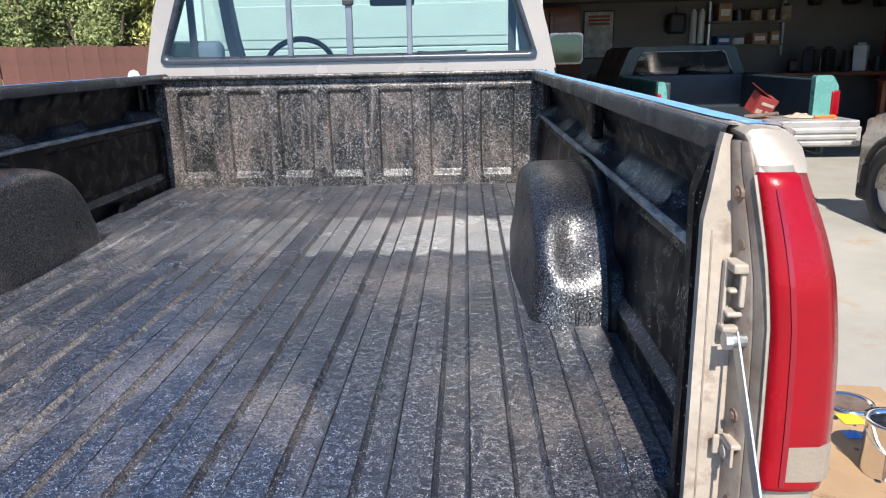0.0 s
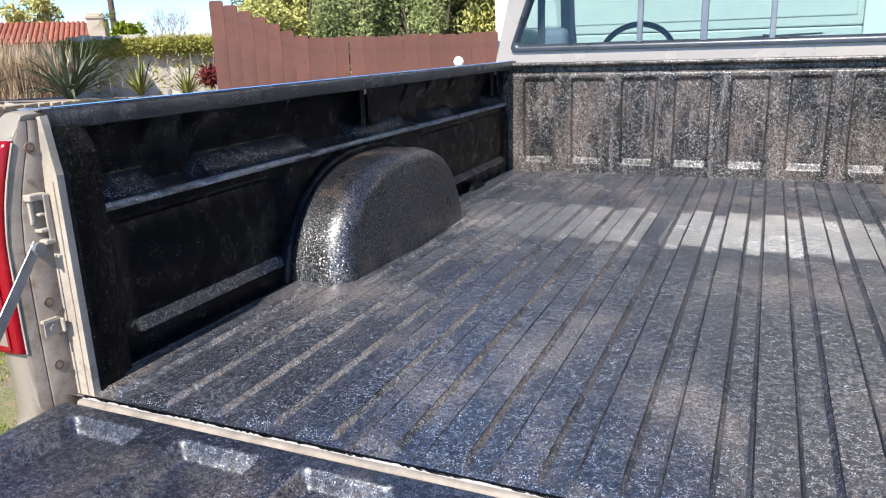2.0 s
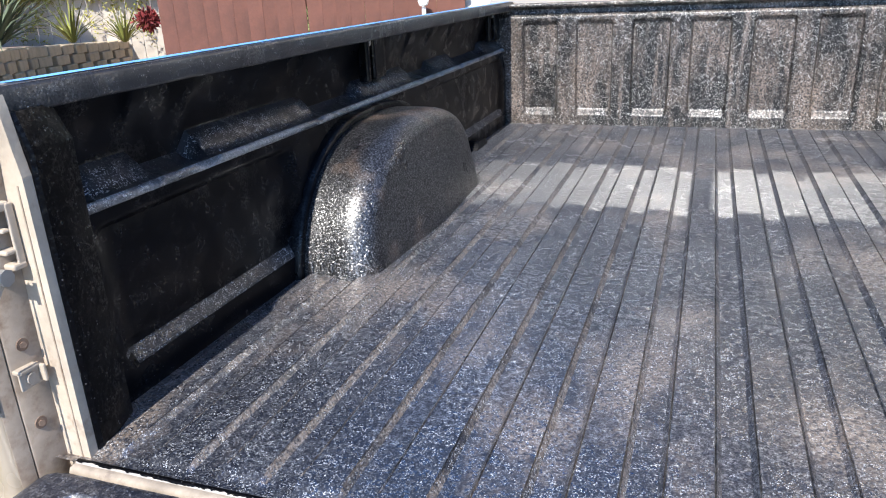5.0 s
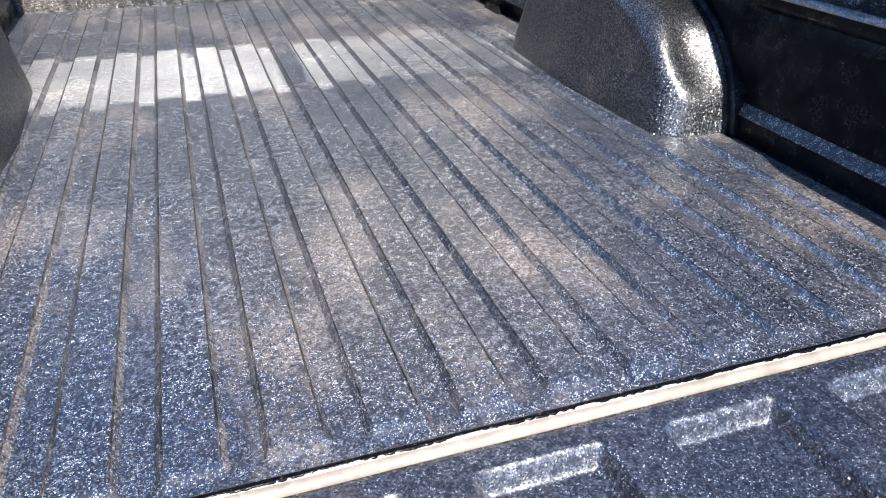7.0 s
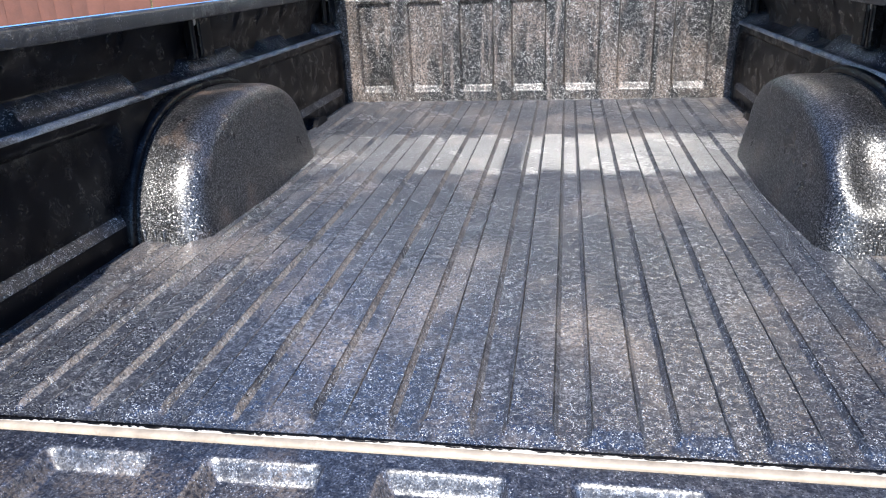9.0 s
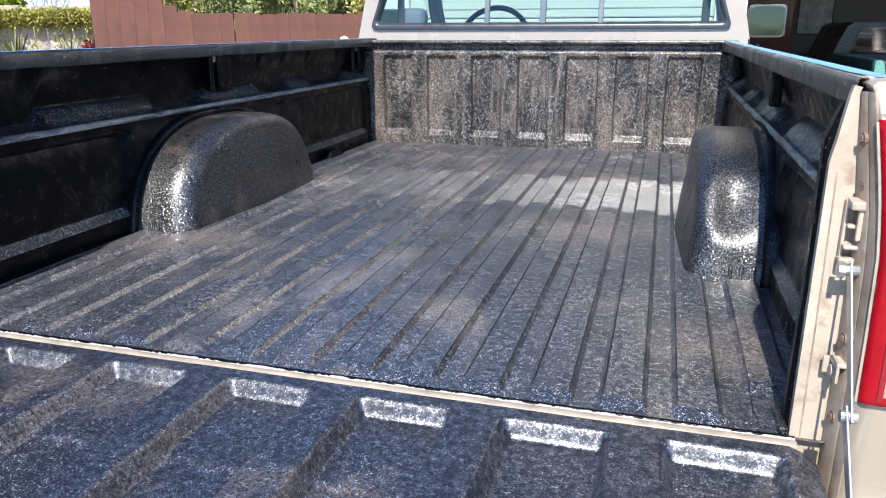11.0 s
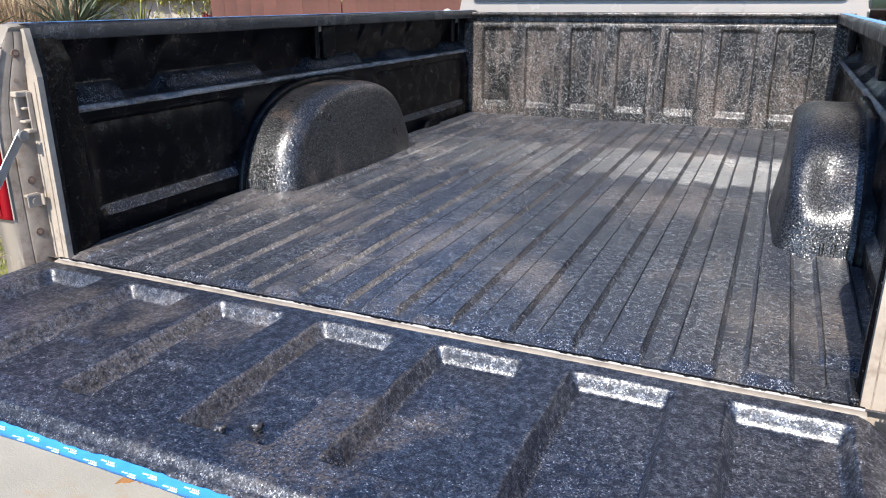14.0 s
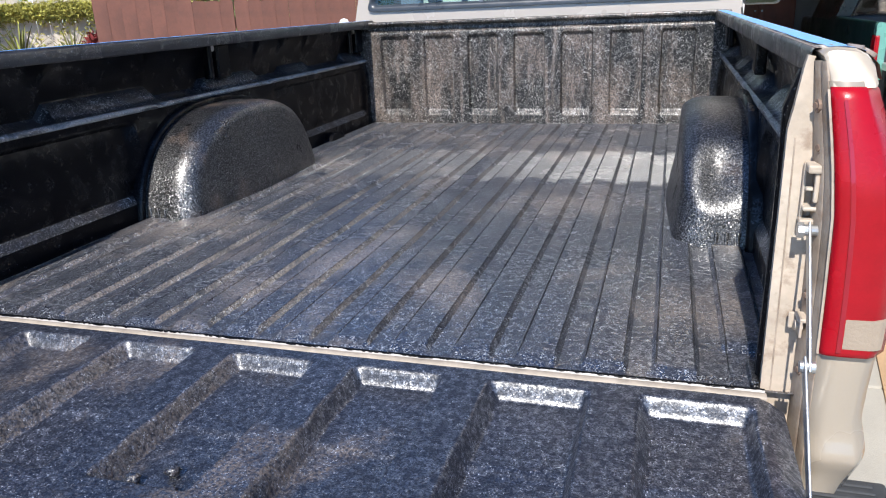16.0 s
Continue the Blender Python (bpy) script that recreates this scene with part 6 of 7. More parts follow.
# ---------------------------------------------------------------- garage building
GY = 6.35
bld = [((-2.25, GY, -0.1), (-1.95, GY + 0.2, 3.4)), ((0.95, GY, -0.1), (1.22, GY + 0.2, 3.4)), ((-1.95, GY, 2.30), (0.95, GY + 0.2, 3.4)), ((1.22, GY, 2.15), (7.2, GY + 0.2, 3.4)), ((7.2, GY, -0.1), (9, GY + 0.2, 3.4))]
for i, (a, b) in enumerate(bld):
    bm = bmesh.new()
    box(bm, a, b, 0.004)
    solo("wall_front", bm, M["white_wall"], "white stucco garage front", "wall", kind="structure")
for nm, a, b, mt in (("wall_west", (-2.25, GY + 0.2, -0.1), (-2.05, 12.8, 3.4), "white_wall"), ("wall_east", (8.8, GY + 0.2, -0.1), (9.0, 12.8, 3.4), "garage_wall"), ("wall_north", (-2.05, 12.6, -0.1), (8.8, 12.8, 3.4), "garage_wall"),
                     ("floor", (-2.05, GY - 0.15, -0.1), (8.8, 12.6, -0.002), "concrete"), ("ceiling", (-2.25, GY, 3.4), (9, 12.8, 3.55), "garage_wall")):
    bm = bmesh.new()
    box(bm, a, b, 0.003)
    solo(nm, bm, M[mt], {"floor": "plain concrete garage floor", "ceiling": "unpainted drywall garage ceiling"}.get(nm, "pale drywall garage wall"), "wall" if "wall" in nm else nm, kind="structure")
# Unseen upper storey and roof, added to reflect in the bed floor.
bm = bmesh.new()
box(bm, (0.1, GY + 0.3, 3.55), (9.0, 12.8, 6.1), 0.01)
upper = solo("wall_upper", bm, M["stucco_tan"], "unseen tan stucco upper storey added to reflect in the bed floor", "wall", kind="structure")
bm = bmesh.new()
prism(bm, [(GY - 0.2, 6.1), (13.3, 6.1), (9.6, 7.5)], "x", -0.4, 9.4)
solo("roof_upper", bm, M["roof_tile"], "red-brown tiled roof added over the unseen upper storey", "roof", kind="structure")
door = tagged(new("garage_door"), "closed white sectional garage door", "garage door", kind="structure")
for i in range(5):
    bm = bmesh.new()
    z = 0.01 + i * 0.47
    box(bm, (-1.95, GY + 0.06, z), (0.95, GY + 0.11, z + 0.462), 0.012)
    box(bm, (-1.9, GY + 0.05, z + 0.08), (0.9, GY + 0.07, z + 0.385), 0.012)
    part("panel", bm, M["door_white"], door)

# ---------------------------------------------------------------- things in and before the garage
green = thing("compact_truck", (2.95, 7.6, 0), "dark green compact pickup with faded teal corners and lowered tailgate", "truck")
for a, b in (((2.24, 5.85, 0.42), (2.30, 7.78, 1.06)), ((3.60, 5.85, 0.42), (3.66, 7.78, 1.06)), ((2.30, 5.85, 0.60), (3.60, 7.78, 0.70)), ((2.24, 7.78, 0.6), (3.66, 7.86, 1.06))):
    bm = bmesh.new()
    box(bm, a, b, 0.015)
    part("bed_panel", bm, M["dash"], green, "dark bed lining")
for x0, x1 in ((2.19, 2.236), (3.664, 3.71)):
    bm = bmesh.new()
    box(bm, (x0, 5.93, 0.40), (x1, 7.86, 1.07), 0.015)
    part("bed_side", bm, M["teal"], green)
for x0, x1, h in ((2.17, 2.25, 1.07), (3.51, 3.71, 1.10)):
    bm = bmesh.new()
    prism(bm, rounded([(x0, 0.62), (x1, 0.62), (x1, h - 0.09), (x0 + (x1 - x0) * 0.7, h), (x0, h)], 0.02, 3), "y", 5.78, 5.86)
    part("bed_corner", bm, M["teal_lite"], green, "faded teal bed corner")
for x0, x1 in ((2.165, 2.20), (3.655, 3.725)):
    bm = bmesh.new()
    box(bm, (x0, 5.765, 0.76), (x1, 5.9, 0.97), 0.012)
    part("tail_lamp", bm, M["lamp_red"], green)
bm = bmesh.new()
box(bm, (2.24, 5.30, 0.70), (3.68, 5.80, 0.76), 0.012)
gate2 = part("tailgate", bm, M["silver"], green, "lowered silver tailgate")
for i in range(3):
    bm = bmesh.new()
    box(bm, (2.26, 5.285, 0.56 + i * 0.05), (3.66, 5.31, 0.595 + i * 0.05), 0.008)
    part("tailgate_rib", bm, M["silver"], gate2)
bm = bmesh.new()
box(bm, (2.24, 5.30, 0.55), (3.70, 5.36, 0.71), 0.01)
part("tailgate_edge", bm, M["silver"], gate2)
bm = bmesh.new()
pl = [(2.25, 0.55), (3.70, 0.55), (3.69, 1.02), (3.56, 1.33), (3.5, 1.37), (2.42, 1.37), (2.36, 1.33), (2.24, 1.02)]
pw = [(2.42, 0.98), (3.52, 0.98), (3.545, 1.04), (3.44, 1.29), (3.40, 1.315), (2.52, 1.315), (2.48, 1.29), (2.395, 1.04)]
a = [bm.verts.new((x, 7.9, z)) for x, z in pl]
b = [bm.verts.new((x, 7.9, z)) for x, z in pw]
c = [bm.verts.new((x, 9.3, z)) for x, z in pl]
for i in range(8):
    bm.faces.new((a[i], a[(i + 1) % 8], b[(i + 1) % 8], b[i]))
    bm.faces.new((a[i], c[i], c[(i + 1) % 8], a[(i + 1) % 8]))
cabg = part("cab", bm, M["teal"], green)
bm = bmesh.new()
tube(bm, [(x, 7.895, z) for x, z in pw + pw[:1]], 0.007, 6)
part("window_trim", bm, M["chrome"], cabg, "chrome window trim")
bm = bmesh.new()
bm.faces.new([bm.verts.new((x, 7.91, z)) for x, z in pw])
part("rear_window", bm, M["glass_dark"], cabg)
bm = bmesh.new()
box(bm, (2.36, 8.15, 0.6), (3.58, 8.4, 1.08), 0.05, 3)
box(bm, (2.36, 9.22, 0.6), (3.58, 9.28, 1.34), 0.01)
part("seat_back", bm, M["dash"], cabg)
bm = bmesh.new()
box(bm, (2.3, 9.3, 0.45), (3.65, 10.5, 1.0), 0.06)
box(bm, (2.3, 7.95, 0.5), (3.65, 9.25, 0.9), 0.02)
part("bonnet", bm, M["teal"], green)
for x in (2.33, 3.57):
    for y in (6.6, 9.75):
        truck_wheel(x, y, green, 0.31, 0.19, "hub")
bm = bmesh.new()
rod(bm, (2.7, 9.0, 1.24), (2.9, 9.0, 1.24), 0.03, 10)
part("rear_view_mirror", bm, M["chrome"], green)

carton = thing("carton", (3.02, 5.62, 0.76), "crumpled red and white product carton on the tailgate", "box")
bm = bmesh.new()
m4 = Matrix.Translation((3.02, 5.66, 0.875)) @ Euler((0.35, 0.3, 0.25)).to_matrix().to_4x4()
box(bm, (-0.09, -0.07, -0.09), (0.09, 0.07, 0.08), 0.006, 2, m4)
part("body", bm, M["red_paper"], carton)
bm = bmesh.new()
box(bm, (-0.05, -0.073, 0.01), (0.07, -0.069, 0.035), 0.0, 2, m4)
box(bm, (-0.07, -0.074, -0.07), (-0.01, -0.07, -0.03), 0.0, 2, m4)
box(bm, (0.02, -0.074, -0.07), (0.08, -0.07, -0.03), 0.0, 2, m4)
part("printed_panel", bm, M["rag"], carton, "pale printed bars")
bm = bmesh.new()
box(bm, (-0.17, -0.07, 0.08), (-0.0, 0.07, 0.085), 0.0, 2, m4 @ Matrix.Rotation(0.3, 4, "Y"))
part("open_flap", bm, M["red_paper"], carton)
r = random.Random(3)
bm = bmesh.new()
rows = []
for i in range(12):
    rows.append([(3.22 + 0.022 * i, 5.52 + 0.02 * j, 0.765 + 0.05 * max(0, noise.noise((i * 0.45, j * 0.45, 2)) + 0.35) * math.sin(math.pi * i / 11) * math.sin(math.pi * j / 11) ** 0.5) for j in range(12)])
grid(bm, rows)
solo("rag", bm, M["rag"], "crumpled tan shop rag on the tailgate", "rag", smooth=True)
bm = bmesh.new()
rod(bm, (3.40, 5.5, 0.775), (3.58, 5.52, 0.775), 0.013, 8)
solo("handle_tool", bm, M["orange"], "orange handled hand tool on the tailgate", "tool")
bm = bmesh.new()
for k in range(7):
    q = 2.86 + 0.02 * k
    rod(bm, (q, 5.6 + 0.01 * k, 0.78), (q + 0.12, 5.55 - 0.008 * k, 0.785 + 0.004 * k), 0.014, 6)
solo("brush_bundle", bm, M["rust"], "dark heap of used brushes on the tailgate", "brush")

# cardboard, opened can, pan
card = thing("cardboard_sheet", (1.95, 1.6, 0), "flattened brown cardboard box on the concrete", "cardboard")
bm = bmesh.new()
m5 = Matrix.Translation((1.80, 1.50, 0.006)) @ Matrix.Rotation(radians(-8), 4, "Z")
box(bm, (-0.42, -0.55, -0.004), (0.30, 0.56, 0.003), 0.001, 1, m5)
part("sheet", bm, M["cardboard"], card)
bm = bmesh.new()
box(bm, (-0.40, 0.40, 0.003), (0.29, 0.404, 0.0045), 0, 1, m5)
part("fold_line", bm, M["rag"], card)
for i in range(18):
    bm = bmesh.new()
    q = (1.80 + r.uniform(-0.1, 0.25), 1.52 + r.uniform(-0.2, 0.4))
    rod(bm, (q[0], q[1], 0.009), (q[0], q[1], 0.0105), r.uniform(0.004, 0.014), 8)
    part("paint_drop", bm, M["black_plastic"], card)


def can(x, y, rad, h, label):
    t = thing("paint_can", (x, y, 0.01), label, "can")
    bm = bmesh.new()
    prof = [(rad * 0.98, 0.01), (rad, 0.016), (rad, h - 0.012), (rad + 0.004, h - 0.008), (rad + 0.004, h), (rad - 0.014, h), (rad - 0.014, h - 0.02), (rad - 0.016, 0.03), (0.001, 0.028)]
    grid(bm, [[(x + q * math.cos(a), y + q * math.sin(a), z) for q, z in prof] for a in (2 * math.pi * k / 36 for k in range(36))], close_u=True)
    part("tin_body", bm, M["chrome"], t, "shiny tin body", True)
    bm = bmesh.new()
    grid(bm, [[(x + (rad + 0.0015) * math.cos(a), y + (rad + 0.0015) * math.sin(a), z) for z in (0.02, h * 0.72)] for a in np.linspace(-2.3, 0.6, 20)])
    part("paper_label", bm, M["rust"], t, "dark brown printed label", True)
    bm = bmesh.new()
    for a0, a1, z0, z1 in ((-2.2, 0.5, 0.03, h * 0.10), (-2.2, 0.5, h * 0.36, h * 0.40), (-2.15, -1.95, h * 0.45, h * 0.62), (-1.88, -1.68, h * 0.45, h * 0.62), (-1.6, -1.4, h * 0.45, h * 0.62), (-1.32, -1.1, h * 0.45, h * 0.62)):
        grid(bm, [[(x + (rad + 0.003) * math.cos(a), y + (rad + 0.003) * math.sin(a), z) for z in (z0, z1)] for a in np.linspace(a0, a1, 8)])
    part("label_print", bm, M["white_plastic"], t, "white print blocks", True)
    bm = bmesh.new()
    rod(bm, (x, y, h - 0.05), (x, y, h - 0.045), rad - 0.016, 28)
    part("black_coating", bm, M["liner_wall_dim"], t, "wet black coating inside")
    bm = bmesh.new()
    tube(bm, [(x + (rad + 0.006) * math.cos(a), y - (rad + 0.006) * abs(math.sin(a)) * 0.9, h - 0.03 - 0.07 * math.sin(a)) for a in np.linspace(0, math.pi, 18)], 0.003, 6)
    part("wire_handle", bm, M["zinc"], t)
    return t


can(1.865, 1.39, 0.085, 0.195, "opened tin of black bed coating on the cardboard")
pan = thing("lid_ring", (1.98, 1.86, 0.01), "upturned tin lid with wet black coating on cardboard", "lid")
bm = bmesh.new()
prof = [(0.03, 0.004), (0.075, 0.004), (0.078, 0.012), (0.09, 0.012), (0.092, 0.004)]
grid(bm, [[(1.97 + q * math.cos(a), 1.86 + q * math.sin(a), 0.01 + z) for q, z in prof] for a in (2 * math.pi * k / 32 for k in range(32))], close_u=True)
part("rim", bm, M["chrome"], pan, smooth=True)
bm = bmesh.new()
rod(bm, (1.97, 1.86, 0.0115), (1.97, 1.86, 0.0155), 0.074, 28)
part("dried_coating", bm, M["rust"], pan)
bm = bmesh.new()
rows = [[(1.88 + 0.01 * i, 1.70 + 0.01 * j, 0.012 + 0.02 * max(0, noise.noise((i * 0.6, j * 0.6, 7)) + 0.3) * math.sin(math.pi * i / 8) * math.sin(math.pi * j / 8)) for j in range(9)] for i in range(9)]
grid(bm, rows)
solo("glove", bm, M["yellow"], "crumpled yellow rubber glove on the cardboard", "glove", smooth=True)
bm = bmesh.new()
rows = [[(1.84 + 0.008 * i, 1.60 + 0.008 * j, 0.012 + 0.025 * max(0, noise.noise((i * 0.7, j * 0.7, 17)) + 0.3) * math.sin(math.pi * i / 7) * math.sin(math.pi * j / 7)) for j in range(8)] for i in range(8)]
grid(bm, rows)
solo("crumpled_tape", bm, M["tape"], "crumpled ball of blue masking tape", "tape", smooth=True)

# beige car beside the driveway
car = thing("sedan", (4.2, 4.0, 0), "beige sedan parked beside the garage with silver wheel covers", "car")
prof_c = [(0.9, 0.30), (0.9, 0.75), (1.2, 0.96), (1.7, 0.995), (2.1, 1.38), (2.9, 1.42), (3.75, 0.995), (4.6, 0.95), (5.02, 0.86), (5.18, 0.68), (5.19, 0.30)]
bm = bmesh.new()
rings = []
for x, k in ((3.36, 0.0), (3.40, 0.03), (3.52, 0.06), (4.95, 0.06), (5.07, 0.03), (5.11, 0.0)):
    rings.append([(x + (0.12 if 1.0 < z and x < 4 else -0.12 if 1.0 < z else 0), y, z * (0.965 + k * 0.6)) for y, z in prof_c])
vs = grid(bm, rings, close_v=True)
bm.faces.new(vs[0]), bm.faces.new(vs[-1])
crease(part("body", bm, M["car_beige"], car), 50)
for x in (3.44, 5.03):
    for y in (1.9, 4.72):
        truck_wheel(x, y, car, 0.32, 0.20, "hub")
        bm = bmesh.new()
        s_ = -1 if x < 4 else 1
        pts = [(x + s_ * 0.085, y + 0.36 * math.cos(a), 0.32 + 0.36 * math.sin(a)) for a in np.linspace(-0.1, math.pi + 0.1, 24)]
        tube(bm, pts, 0.03, 8)
        part("wheel_arch", bm, M["rubber"], car)
bm = bmesh.new()
box(bm, (3.36, 4.98, 0.16), (5.1, 5.21, 0.30), 0.03)
part("air_dam", bm, M["black_plastic"], car)
bm = bmesh.new()
prism(bm, [(1.85, 1.02), (3.55, 1.02), (2.92, 1.34), (2.15, 1.34)], "x", 3.455, 3.47)
part("side_window", bm, M["glass_dark"], car)
bm = bmesh.new()
grid(bm, [[(3.58, 3.70, 1.035), (4.89, 3.70, 1.035)], [(3.62, 2.98, 1.395), (4.85, 2.98, 1.395)]])
part("windscreen", bm, M["glass_dark"], car, "sloping windscreen").visible_shadow = False
bm = bmesh.new()
box(bm, (3.22, 3.22, 1.02), (3.42, 3.30, 1.15), 0.035, 4)
mir2 = part("door_mirror", bm, M["car_beige"], car, "beige door mirror", True)
bm = bmesh.new()
box(bm, (3.24, 3.212, 1.035), (3.40, 3.219, 1.135), 0.003)
part("mirror_glass", bm, M["mirror"], mir2)
bm = bmesh.new()
box(bm, (3.37, 5.03, 0.66), (3.7, 5.185, 0.80), 0.03)
part("headlamp", bm, M["lamp_clear"], car)
car.location.x += 0.25
car.location.y -= 0.07

# garage contents
cab2 = thing("storage_cabinet", (1.92, 12.3, 0), "tall dark red wooden cabinet with two doors", "cabinet")
bm = bmesh.new()
box(bm, (1.36, 12.1, 0.0), (2.44, 12.58, 2.05), 0.01)
part("body", bm, M["dark_wood"], cab2)
for x0 in (1.38, 1.91):
    bm = bmesh.new()
    box(bm, (x0, 12.06, 0.06), (x0 + 0.51, 12.1, 2.0), 0.01)
    box(bm, (x0 + 0.07, 12.045, 0.15), (x0 + 0.44, 12.065, 1.9), 0.01)
    d = part("door", bm, M["dark_wood"], cab2)
    bm = bmesh.new()
    rod(bm, (x0 + (0.47 if x0 < 1.5 else 0.04), 12.06, 1.05), (x0 + (0.47 if x0 < 1.5 else 0.04), 12.02, 1.05), 0.015, 10)
    part("knob", bm, M["zinc"], d)
for i, (x, z) in enumerate(((1.62, 1.68), (2.12, 1.5), (2.2, 1.45), (2.2, 1.2))):
    bm = bmesh.new()
    box(bm, (x, 12.036, z), (x + 0.07 + 0.02 * i, 12.044, z + 0.08))
    solo("sticker", bm, M["white_plastic"], "small pale sticker on the cabinet door", "sticker", "stickers on the cabinet")


def poster(x0, x1, z0, z1, y=12.57, mat="poster"):
    t = thing("poster", ((x0 + x1) / 2, y, z0), "framed grey poster with unreadable red print", "poster")
    bm = bmesh.new()
    box(bm, (x0 - 0.02, y, z0 - 0.02), (x1 + 0.02, y + 0.03, z1 + 0.02), 0.006)
    part("picture_frame", bm, M["black_plastic"], t)
    bm = bmesh.new()
    box(bm, (x0, y - 0.006, z0), (x1, y + 0.002, z1))
    sheet = part("sheet", bm, M[mat], t)
    bm = bmesh.new()
    for k in range(3):
        box(bm, (x0 + 0.06, y - 0.01, z1 - 0.10 - 0.06 * k), (x1 - 0.06, y - 0.007, z1 - 0.06 - 0.06 * k))
    part("print_line", bm, M["poster_red"], sheet)


poster(2.57, 3.06, 1.22, 1.98)
poster(1.5, 2.1, 2.45, 2.85)
poster(2.6, 3.3, 2.45, 2.85)
bm = bmesh.new()
box(bm, (1.2, 12.2, 2.12), (8.6, 12.58, 2.3), 0.01)
solo("soffit_beam", bm, M["garage_wall"], "pale boxed beam along the garage wall", "beam", kind="structure")

shelf = thing("wall_shelf", (5.8, 12.4, 1.4), "long wall shelf in the dim garage", "shelf")
for z in (1.36, 1.74):
    bm = bmesh.new()
    box(bm, (4.6, 12.2, z), (6.0, 12.58, z + 0.03), 0.005)
    part("board", bm, M["garage_wall"], shelf)
for x in (4.65, 5.9):
    bm = bmesh.new()
    box(bm, (x, 12.45, 1.2), (x + 0.04, 12.58, 2.1), 0.004)
    part("bracket", bm, M["zinc"], shelf)
r = random.Random(15)
x = 4.75
for z in (1.39, 1.77):
    x = 4.75
    while x < 5.8:
        w, h = r.uniform(0.10, 0.24), r.uniform(0.14, 0.30)
        mt = r.choice(["blue_box", "white_plastic", "white_plastic", "teal", "black_plastic", "cardboard", "blue_box", "rag"])
        t = thing("container", (x, 12.3, z), {"blue_box": "blue carton on the garage shelf", "white_plastic": "white plastic jug on the garage shelf", "teal": "green bottle on the garage shelf", "black_plastic": "black box on the garage shelf", "cardboard": "brown cardboard box on the shelf", "rag": "tan canister on the garage shelf"}[mt], "container", "containers on the shelf")
        bm = bmesh.new()
        if mt in ("white_plastic", "teal", "rag"):
            rod(bm, (x + w / 2, 12.36, z), (x + w / 2, 12.36, z + h * 0.75), w * 0.42, 14)
            part("body", bm, M[mt], t)
            bm = bmesh.new()
            rod(bm, (x + w / 2, 12.36, z + h * 0.75), (x + w / 2, 12.36, z + h * 0.9), w * 0.18, 10)
            part("lid", bm, M["blue_box" if mt == "white_plastic" else "black_plastic"], t)
        else:
            box(bm, (x, 12.24, z), (x + w, 12.5, z + h), 0.006)
            part("body", bm, M[mt], t)
            bm = bmesh.new()
            box(bm, (x + w * 0.15, 12.235, z + h * 0.3), (x + w * 0.85, 12.241, z + h * 0.7))
            part("paper_label", bm, M["white_plastic" if mt != "black_plastic" else "rag"], t)
        x += w + r.uniform(0.02, 0.10)
bench = thing("workbench", (6.6, 12.0, 0), "cluttered dark workbench along the garage wall", "bench")
bm = bmesh.new()
box(bm, (4.4, 11.7, 0.86), (8.7, 12.58, 0.92), 0.01)
part("worktop", bm, M["dark_wood"], bench)
for x in (4.45, 5.9, 7.3, 8.55):
    bm = bmesh.new()
    box(bm, (x, 11.75, 0.0), (x + 0.09, 11.84, 0.86), 0.005)
    part("leg", bm, M["dark_wood"], bench)
chest = thing("tool_chest", (7.7, 10.3, 0), "tall red steel tool chest with many drawers", "chest")
for x0, x1 in ((7.10, 7.68), (7.72, 8.42)):
    bm = bmesh.new()
    box(bm, (x0, 10.02, 0.06), (x1, 10.55, 1.62), 0.012)
    part("cabinet_body", bm, M["red_steel"], chest)
    for i in range(11):
        bm = bmesh.new()
        z = 0.12 + i * 0.135
        box(bm, (x0 + 0.04, 10.0, z), (x1 - 0.04, 10.02, z + 0.11), 0.005)
        dr = part("drawer", bm, M["red_steel" if i > 8 or x0 > 7.5 else "black_plastic"], chest)
        bm = bmesh.new()
        box(bm, (x0 + 0.05, 9.988, z + 0.095), (x1 - 0.05, 10.0, z + 0.108), 0.003)
        part("pull", bm, M["zinc"], dr)
table = thing("covered_table", (6.9, 9.1, 0), "low table with a maroon cloth in the garage", "table")
bm = bmesh.new()
box(bm, (6.0, 8.7, 0.875), (7.95, 9.5, 0.905), 0.008)
part("tabletop", bm, M["maroon"], table)
for x in (6.05, 7.84):
    for y in (8.75, 9.39):
        bm = bmesh.new()
        box(bm, (x, y, 0.0), (x + 0.06, y + 0.06, 0.875), 0.004)
        part("leg", bm, M["dark_wood"], table)
cbox = thing("cardboard_box", (7.27, 9.1, 0.905), "closed brown cardboard box on the maroon table", "box")
bm = bmesh.new()
box(bm, (7.0, 8.95, 0.905), (7.55, 9.3, 1.18), 0.006)
part("body", bm, M["cardboard"], cbox)
bm = bmesh.new()
box(bm, (7.30, 8.944, 1.0), (7.52, 8.949, 1.1))
part("paper_label", bm, M["white_plastic"], cbox)
cup = thing("plastic_cup", (6.85, 8.95, 0.905), "translucent white plastic cup on the maroon table", "cup")
bm = bmesh.new()
prof = [(0.035, 0.0), (0.048, 0.13), (0.051, 0.132), (0.046, 0.13), (0.033, 0.004)]
grid(bm, [[(6.85 + q * math.cos(a), 8.95 + q * math.sin(a), 0.905 + z) for q, z in prof] for a in (2 * math.pi * k / 24 for k in range(24))], close_u=True)
part("body", bm, M["white_plastic"], cup, smooth=True)
redcab = thing("wall_cabinet", (8.0, 12.4, 1.1), "red steel cabinet on the garage wall", "cabinet")
bm = bmesh.new()
box(bm, (7.70, 12.32, 1.08), (8.24, 12.58, 1.70), 0.01)
part("body", bm, M["red_steel"], redcab)
bm = bmesh.new()
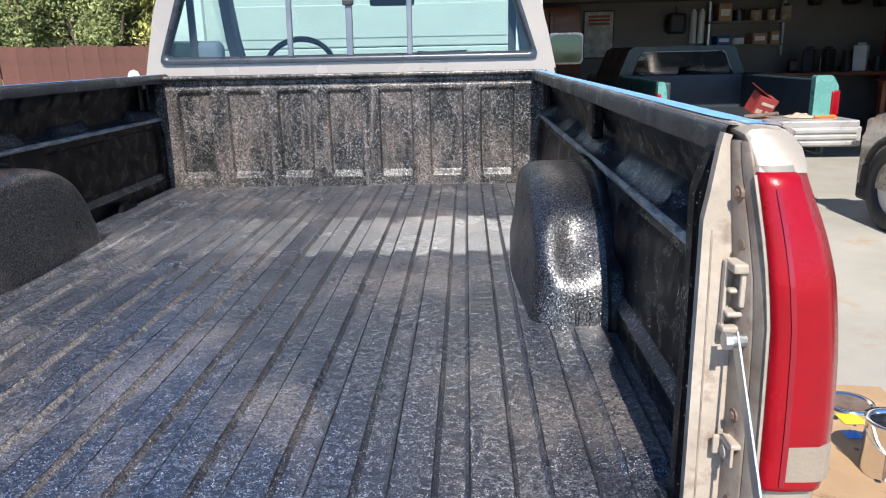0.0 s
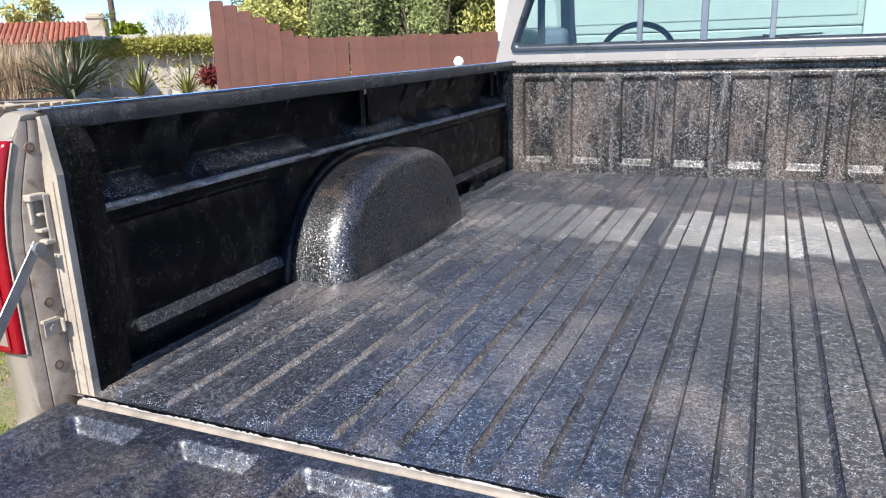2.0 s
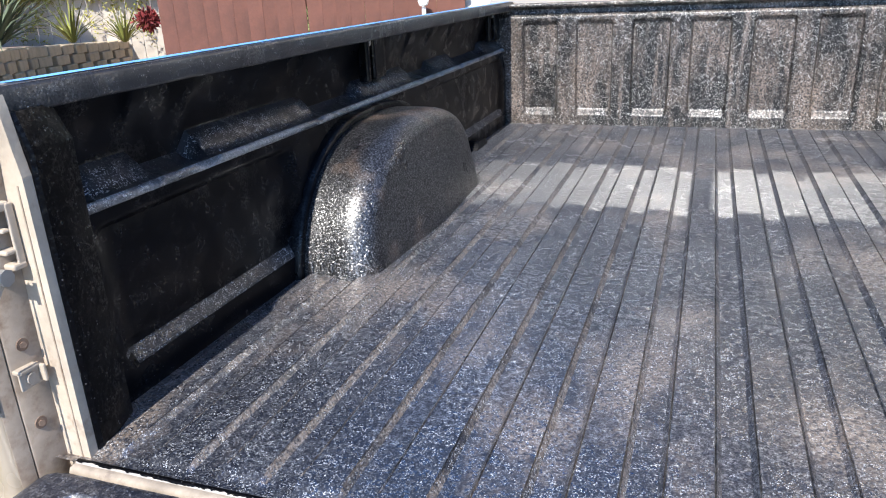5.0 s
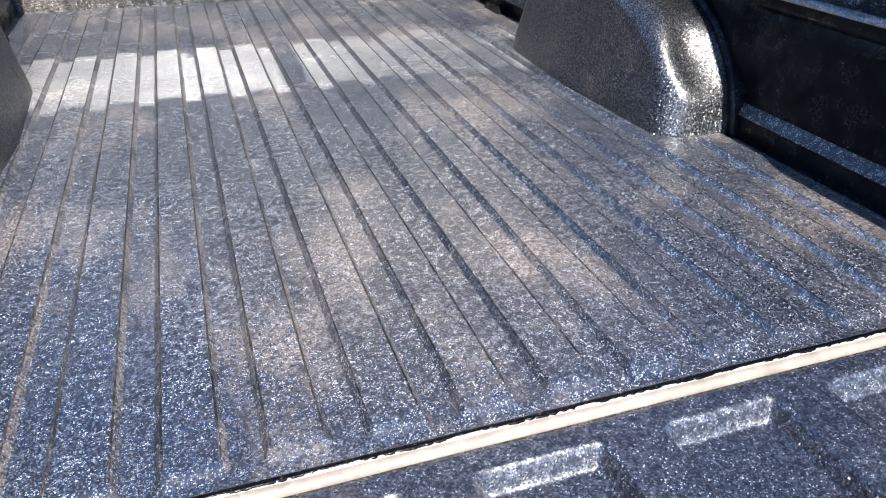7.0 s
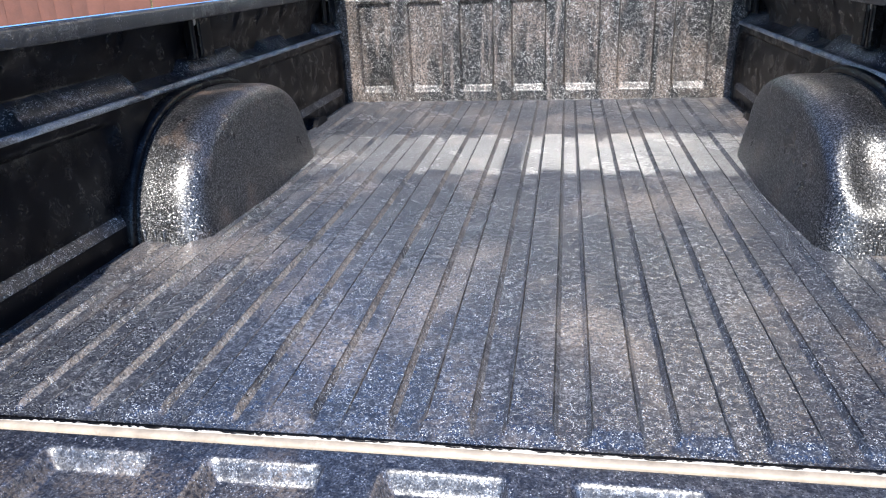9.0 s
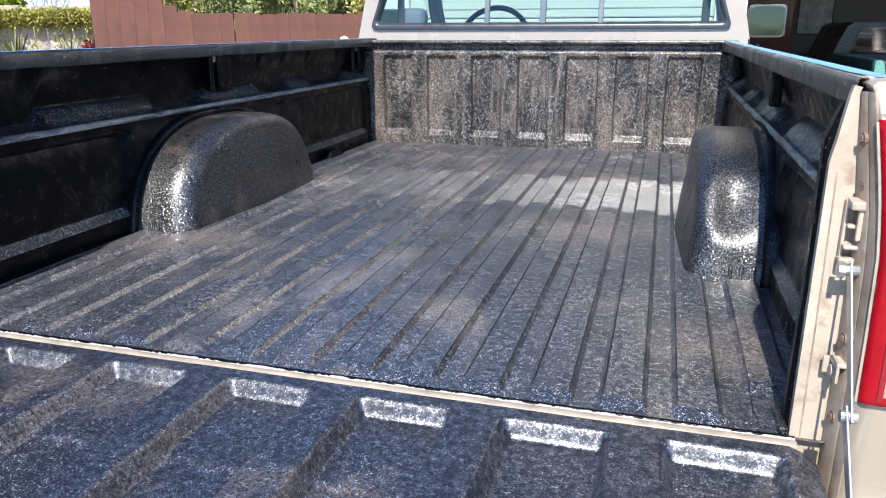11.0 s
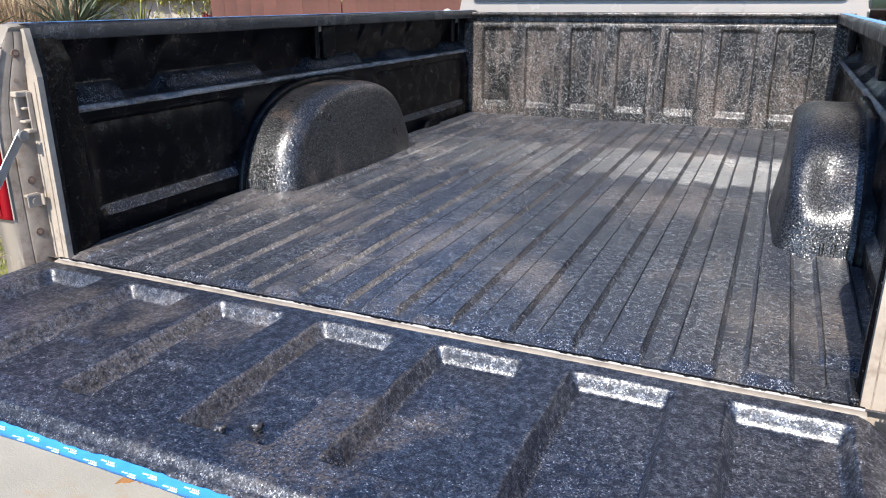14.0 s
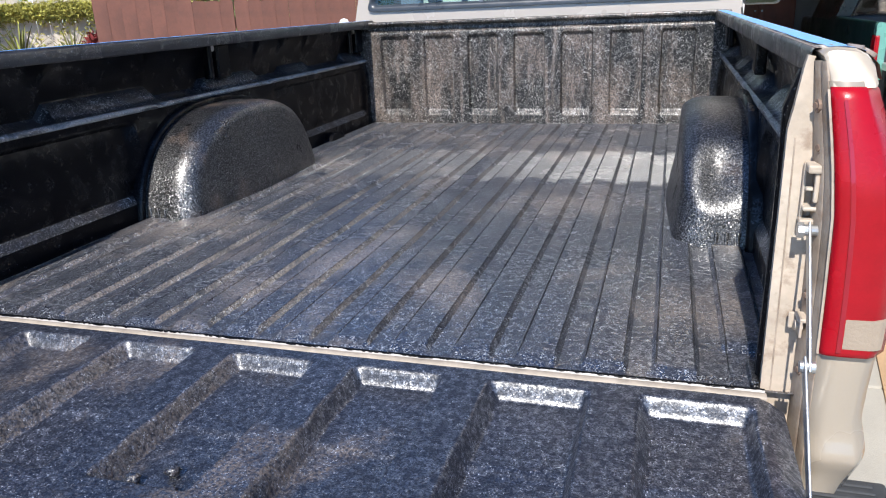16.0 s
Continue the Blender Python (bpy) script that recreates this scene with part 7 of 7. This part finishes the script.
box(bm, (7.72, 12.305, 1.10), (8.22, 12.32, 1.68), 0.006)
part("door", bm, M["red_steel"], redcab)
for i in range(26):
    x, z = r.uniform(4.6, 8.5), 0.92
    w, h = r.uniform(0.08, 0.3), r.uniform(0.08, 0.42)
    mt = r.choice(["black_plastic", "black_plastic", "rust", "red_paper", "rubber", "rubber", "black_plastic", "white_plastic"])
    bm = bmesh.new()
    mm = Matrix.Translation((x, r.uniform(11.85, 12.35), z + h / 2)) @ Matrix.Rotation(r.uniform(0, 3), 4, "Z")
    if i % 2:
        box(bm, (-w / 2, -0.08, -h / 2), (w / 2, 0.08, h / 2), 0.02, 3, mm)
        box(bm, (-w / 4, -0.05, h / 2), (w / 4, 0.05, h / 2 + 0.04), 0.01, 2, mm)
    else:
        vs = bmesh.ops.create_cone(bm, cap_ends=True, segments=14, radius1=w * 0.45, radius2=w * 0.35, depth=h)["verts"]
        bmesh.ops.transform(bm, matrix=mm, verts=vs)
    solo("shop_item", bm, M[mt], {"black_plastic": "dark power tool case on the workbench", "rust": "rusty tin on the workbench", "red_paper": "red parts box on the workbench", "rubber": "black rubber part on the workbench", "zinc": "steel canister on the workbench", "yellow": "yellow tool box on the workbench", "white_plastic": "white bottle on the workbench"}[mt], "tool", "clutter on the workbench")
for i, (x, z, w, h) in enumerate(((4.1, 1.58, 0.30, 0.34), (7.0, 2.0, 0.25, 0.35), (7.5, 1.95, 0.2, 0.4), (6.4, 2.0, 0.18, 0.3), (8.1, 2.0, 0.3, 0.4))):
    bm = bmesh.new()
    vs = box(bm, (x - w / 2, 12.3, z), (x + w / 2, 12.56, z + h), 0.06, 4)
    rod(bm, (x, 12.44, z + h - 0.01), (x, 12.5, z + h + 0.12), 0.01, 6)
    solo("hanging_bag", bm, M["black_plastic"], "dark bag hung on the garage wall", "bag", "bags on the wall")
for i, x in enumerate((4.42, 4.56)):
    bm = bmesh.new()
    rod(bm, (x, 12.535, 1.42), (x, 12.535, 1.95), 0.055, 14)
    rod(bm, (x, 12.535, 1.95), (x, 12.535, 1.99), 0.03, 10)
    solo("wall_canister", bm, M["white_plastic"], "tall white canister fixed to the wall", "canister", "white canisters on the wall")
bm = bmesh.new()
box(bm, (1.98, 11.6, 0.62), (2.18, 11.9, 0.76), 0.015)
box(bm, (2.02, 11.65, 0.76), (2.14, 11.85, 0.78), 0.005)
solo("battery_box", bm, M["yellow"], "yellow plastic case on a low stand", "case")
bm = bmesh.new()
box(bm, (1.7, 11.5, 0.0), (3.4, 12.0, 0.6), 0.02)
box(bm, (1.75, 11.45, 0.08), (3.35, 11.5, 0.52), 0.01)
solo("blanket_box", bm, M["black_plastic"], "low black box by the cabinet", "box")
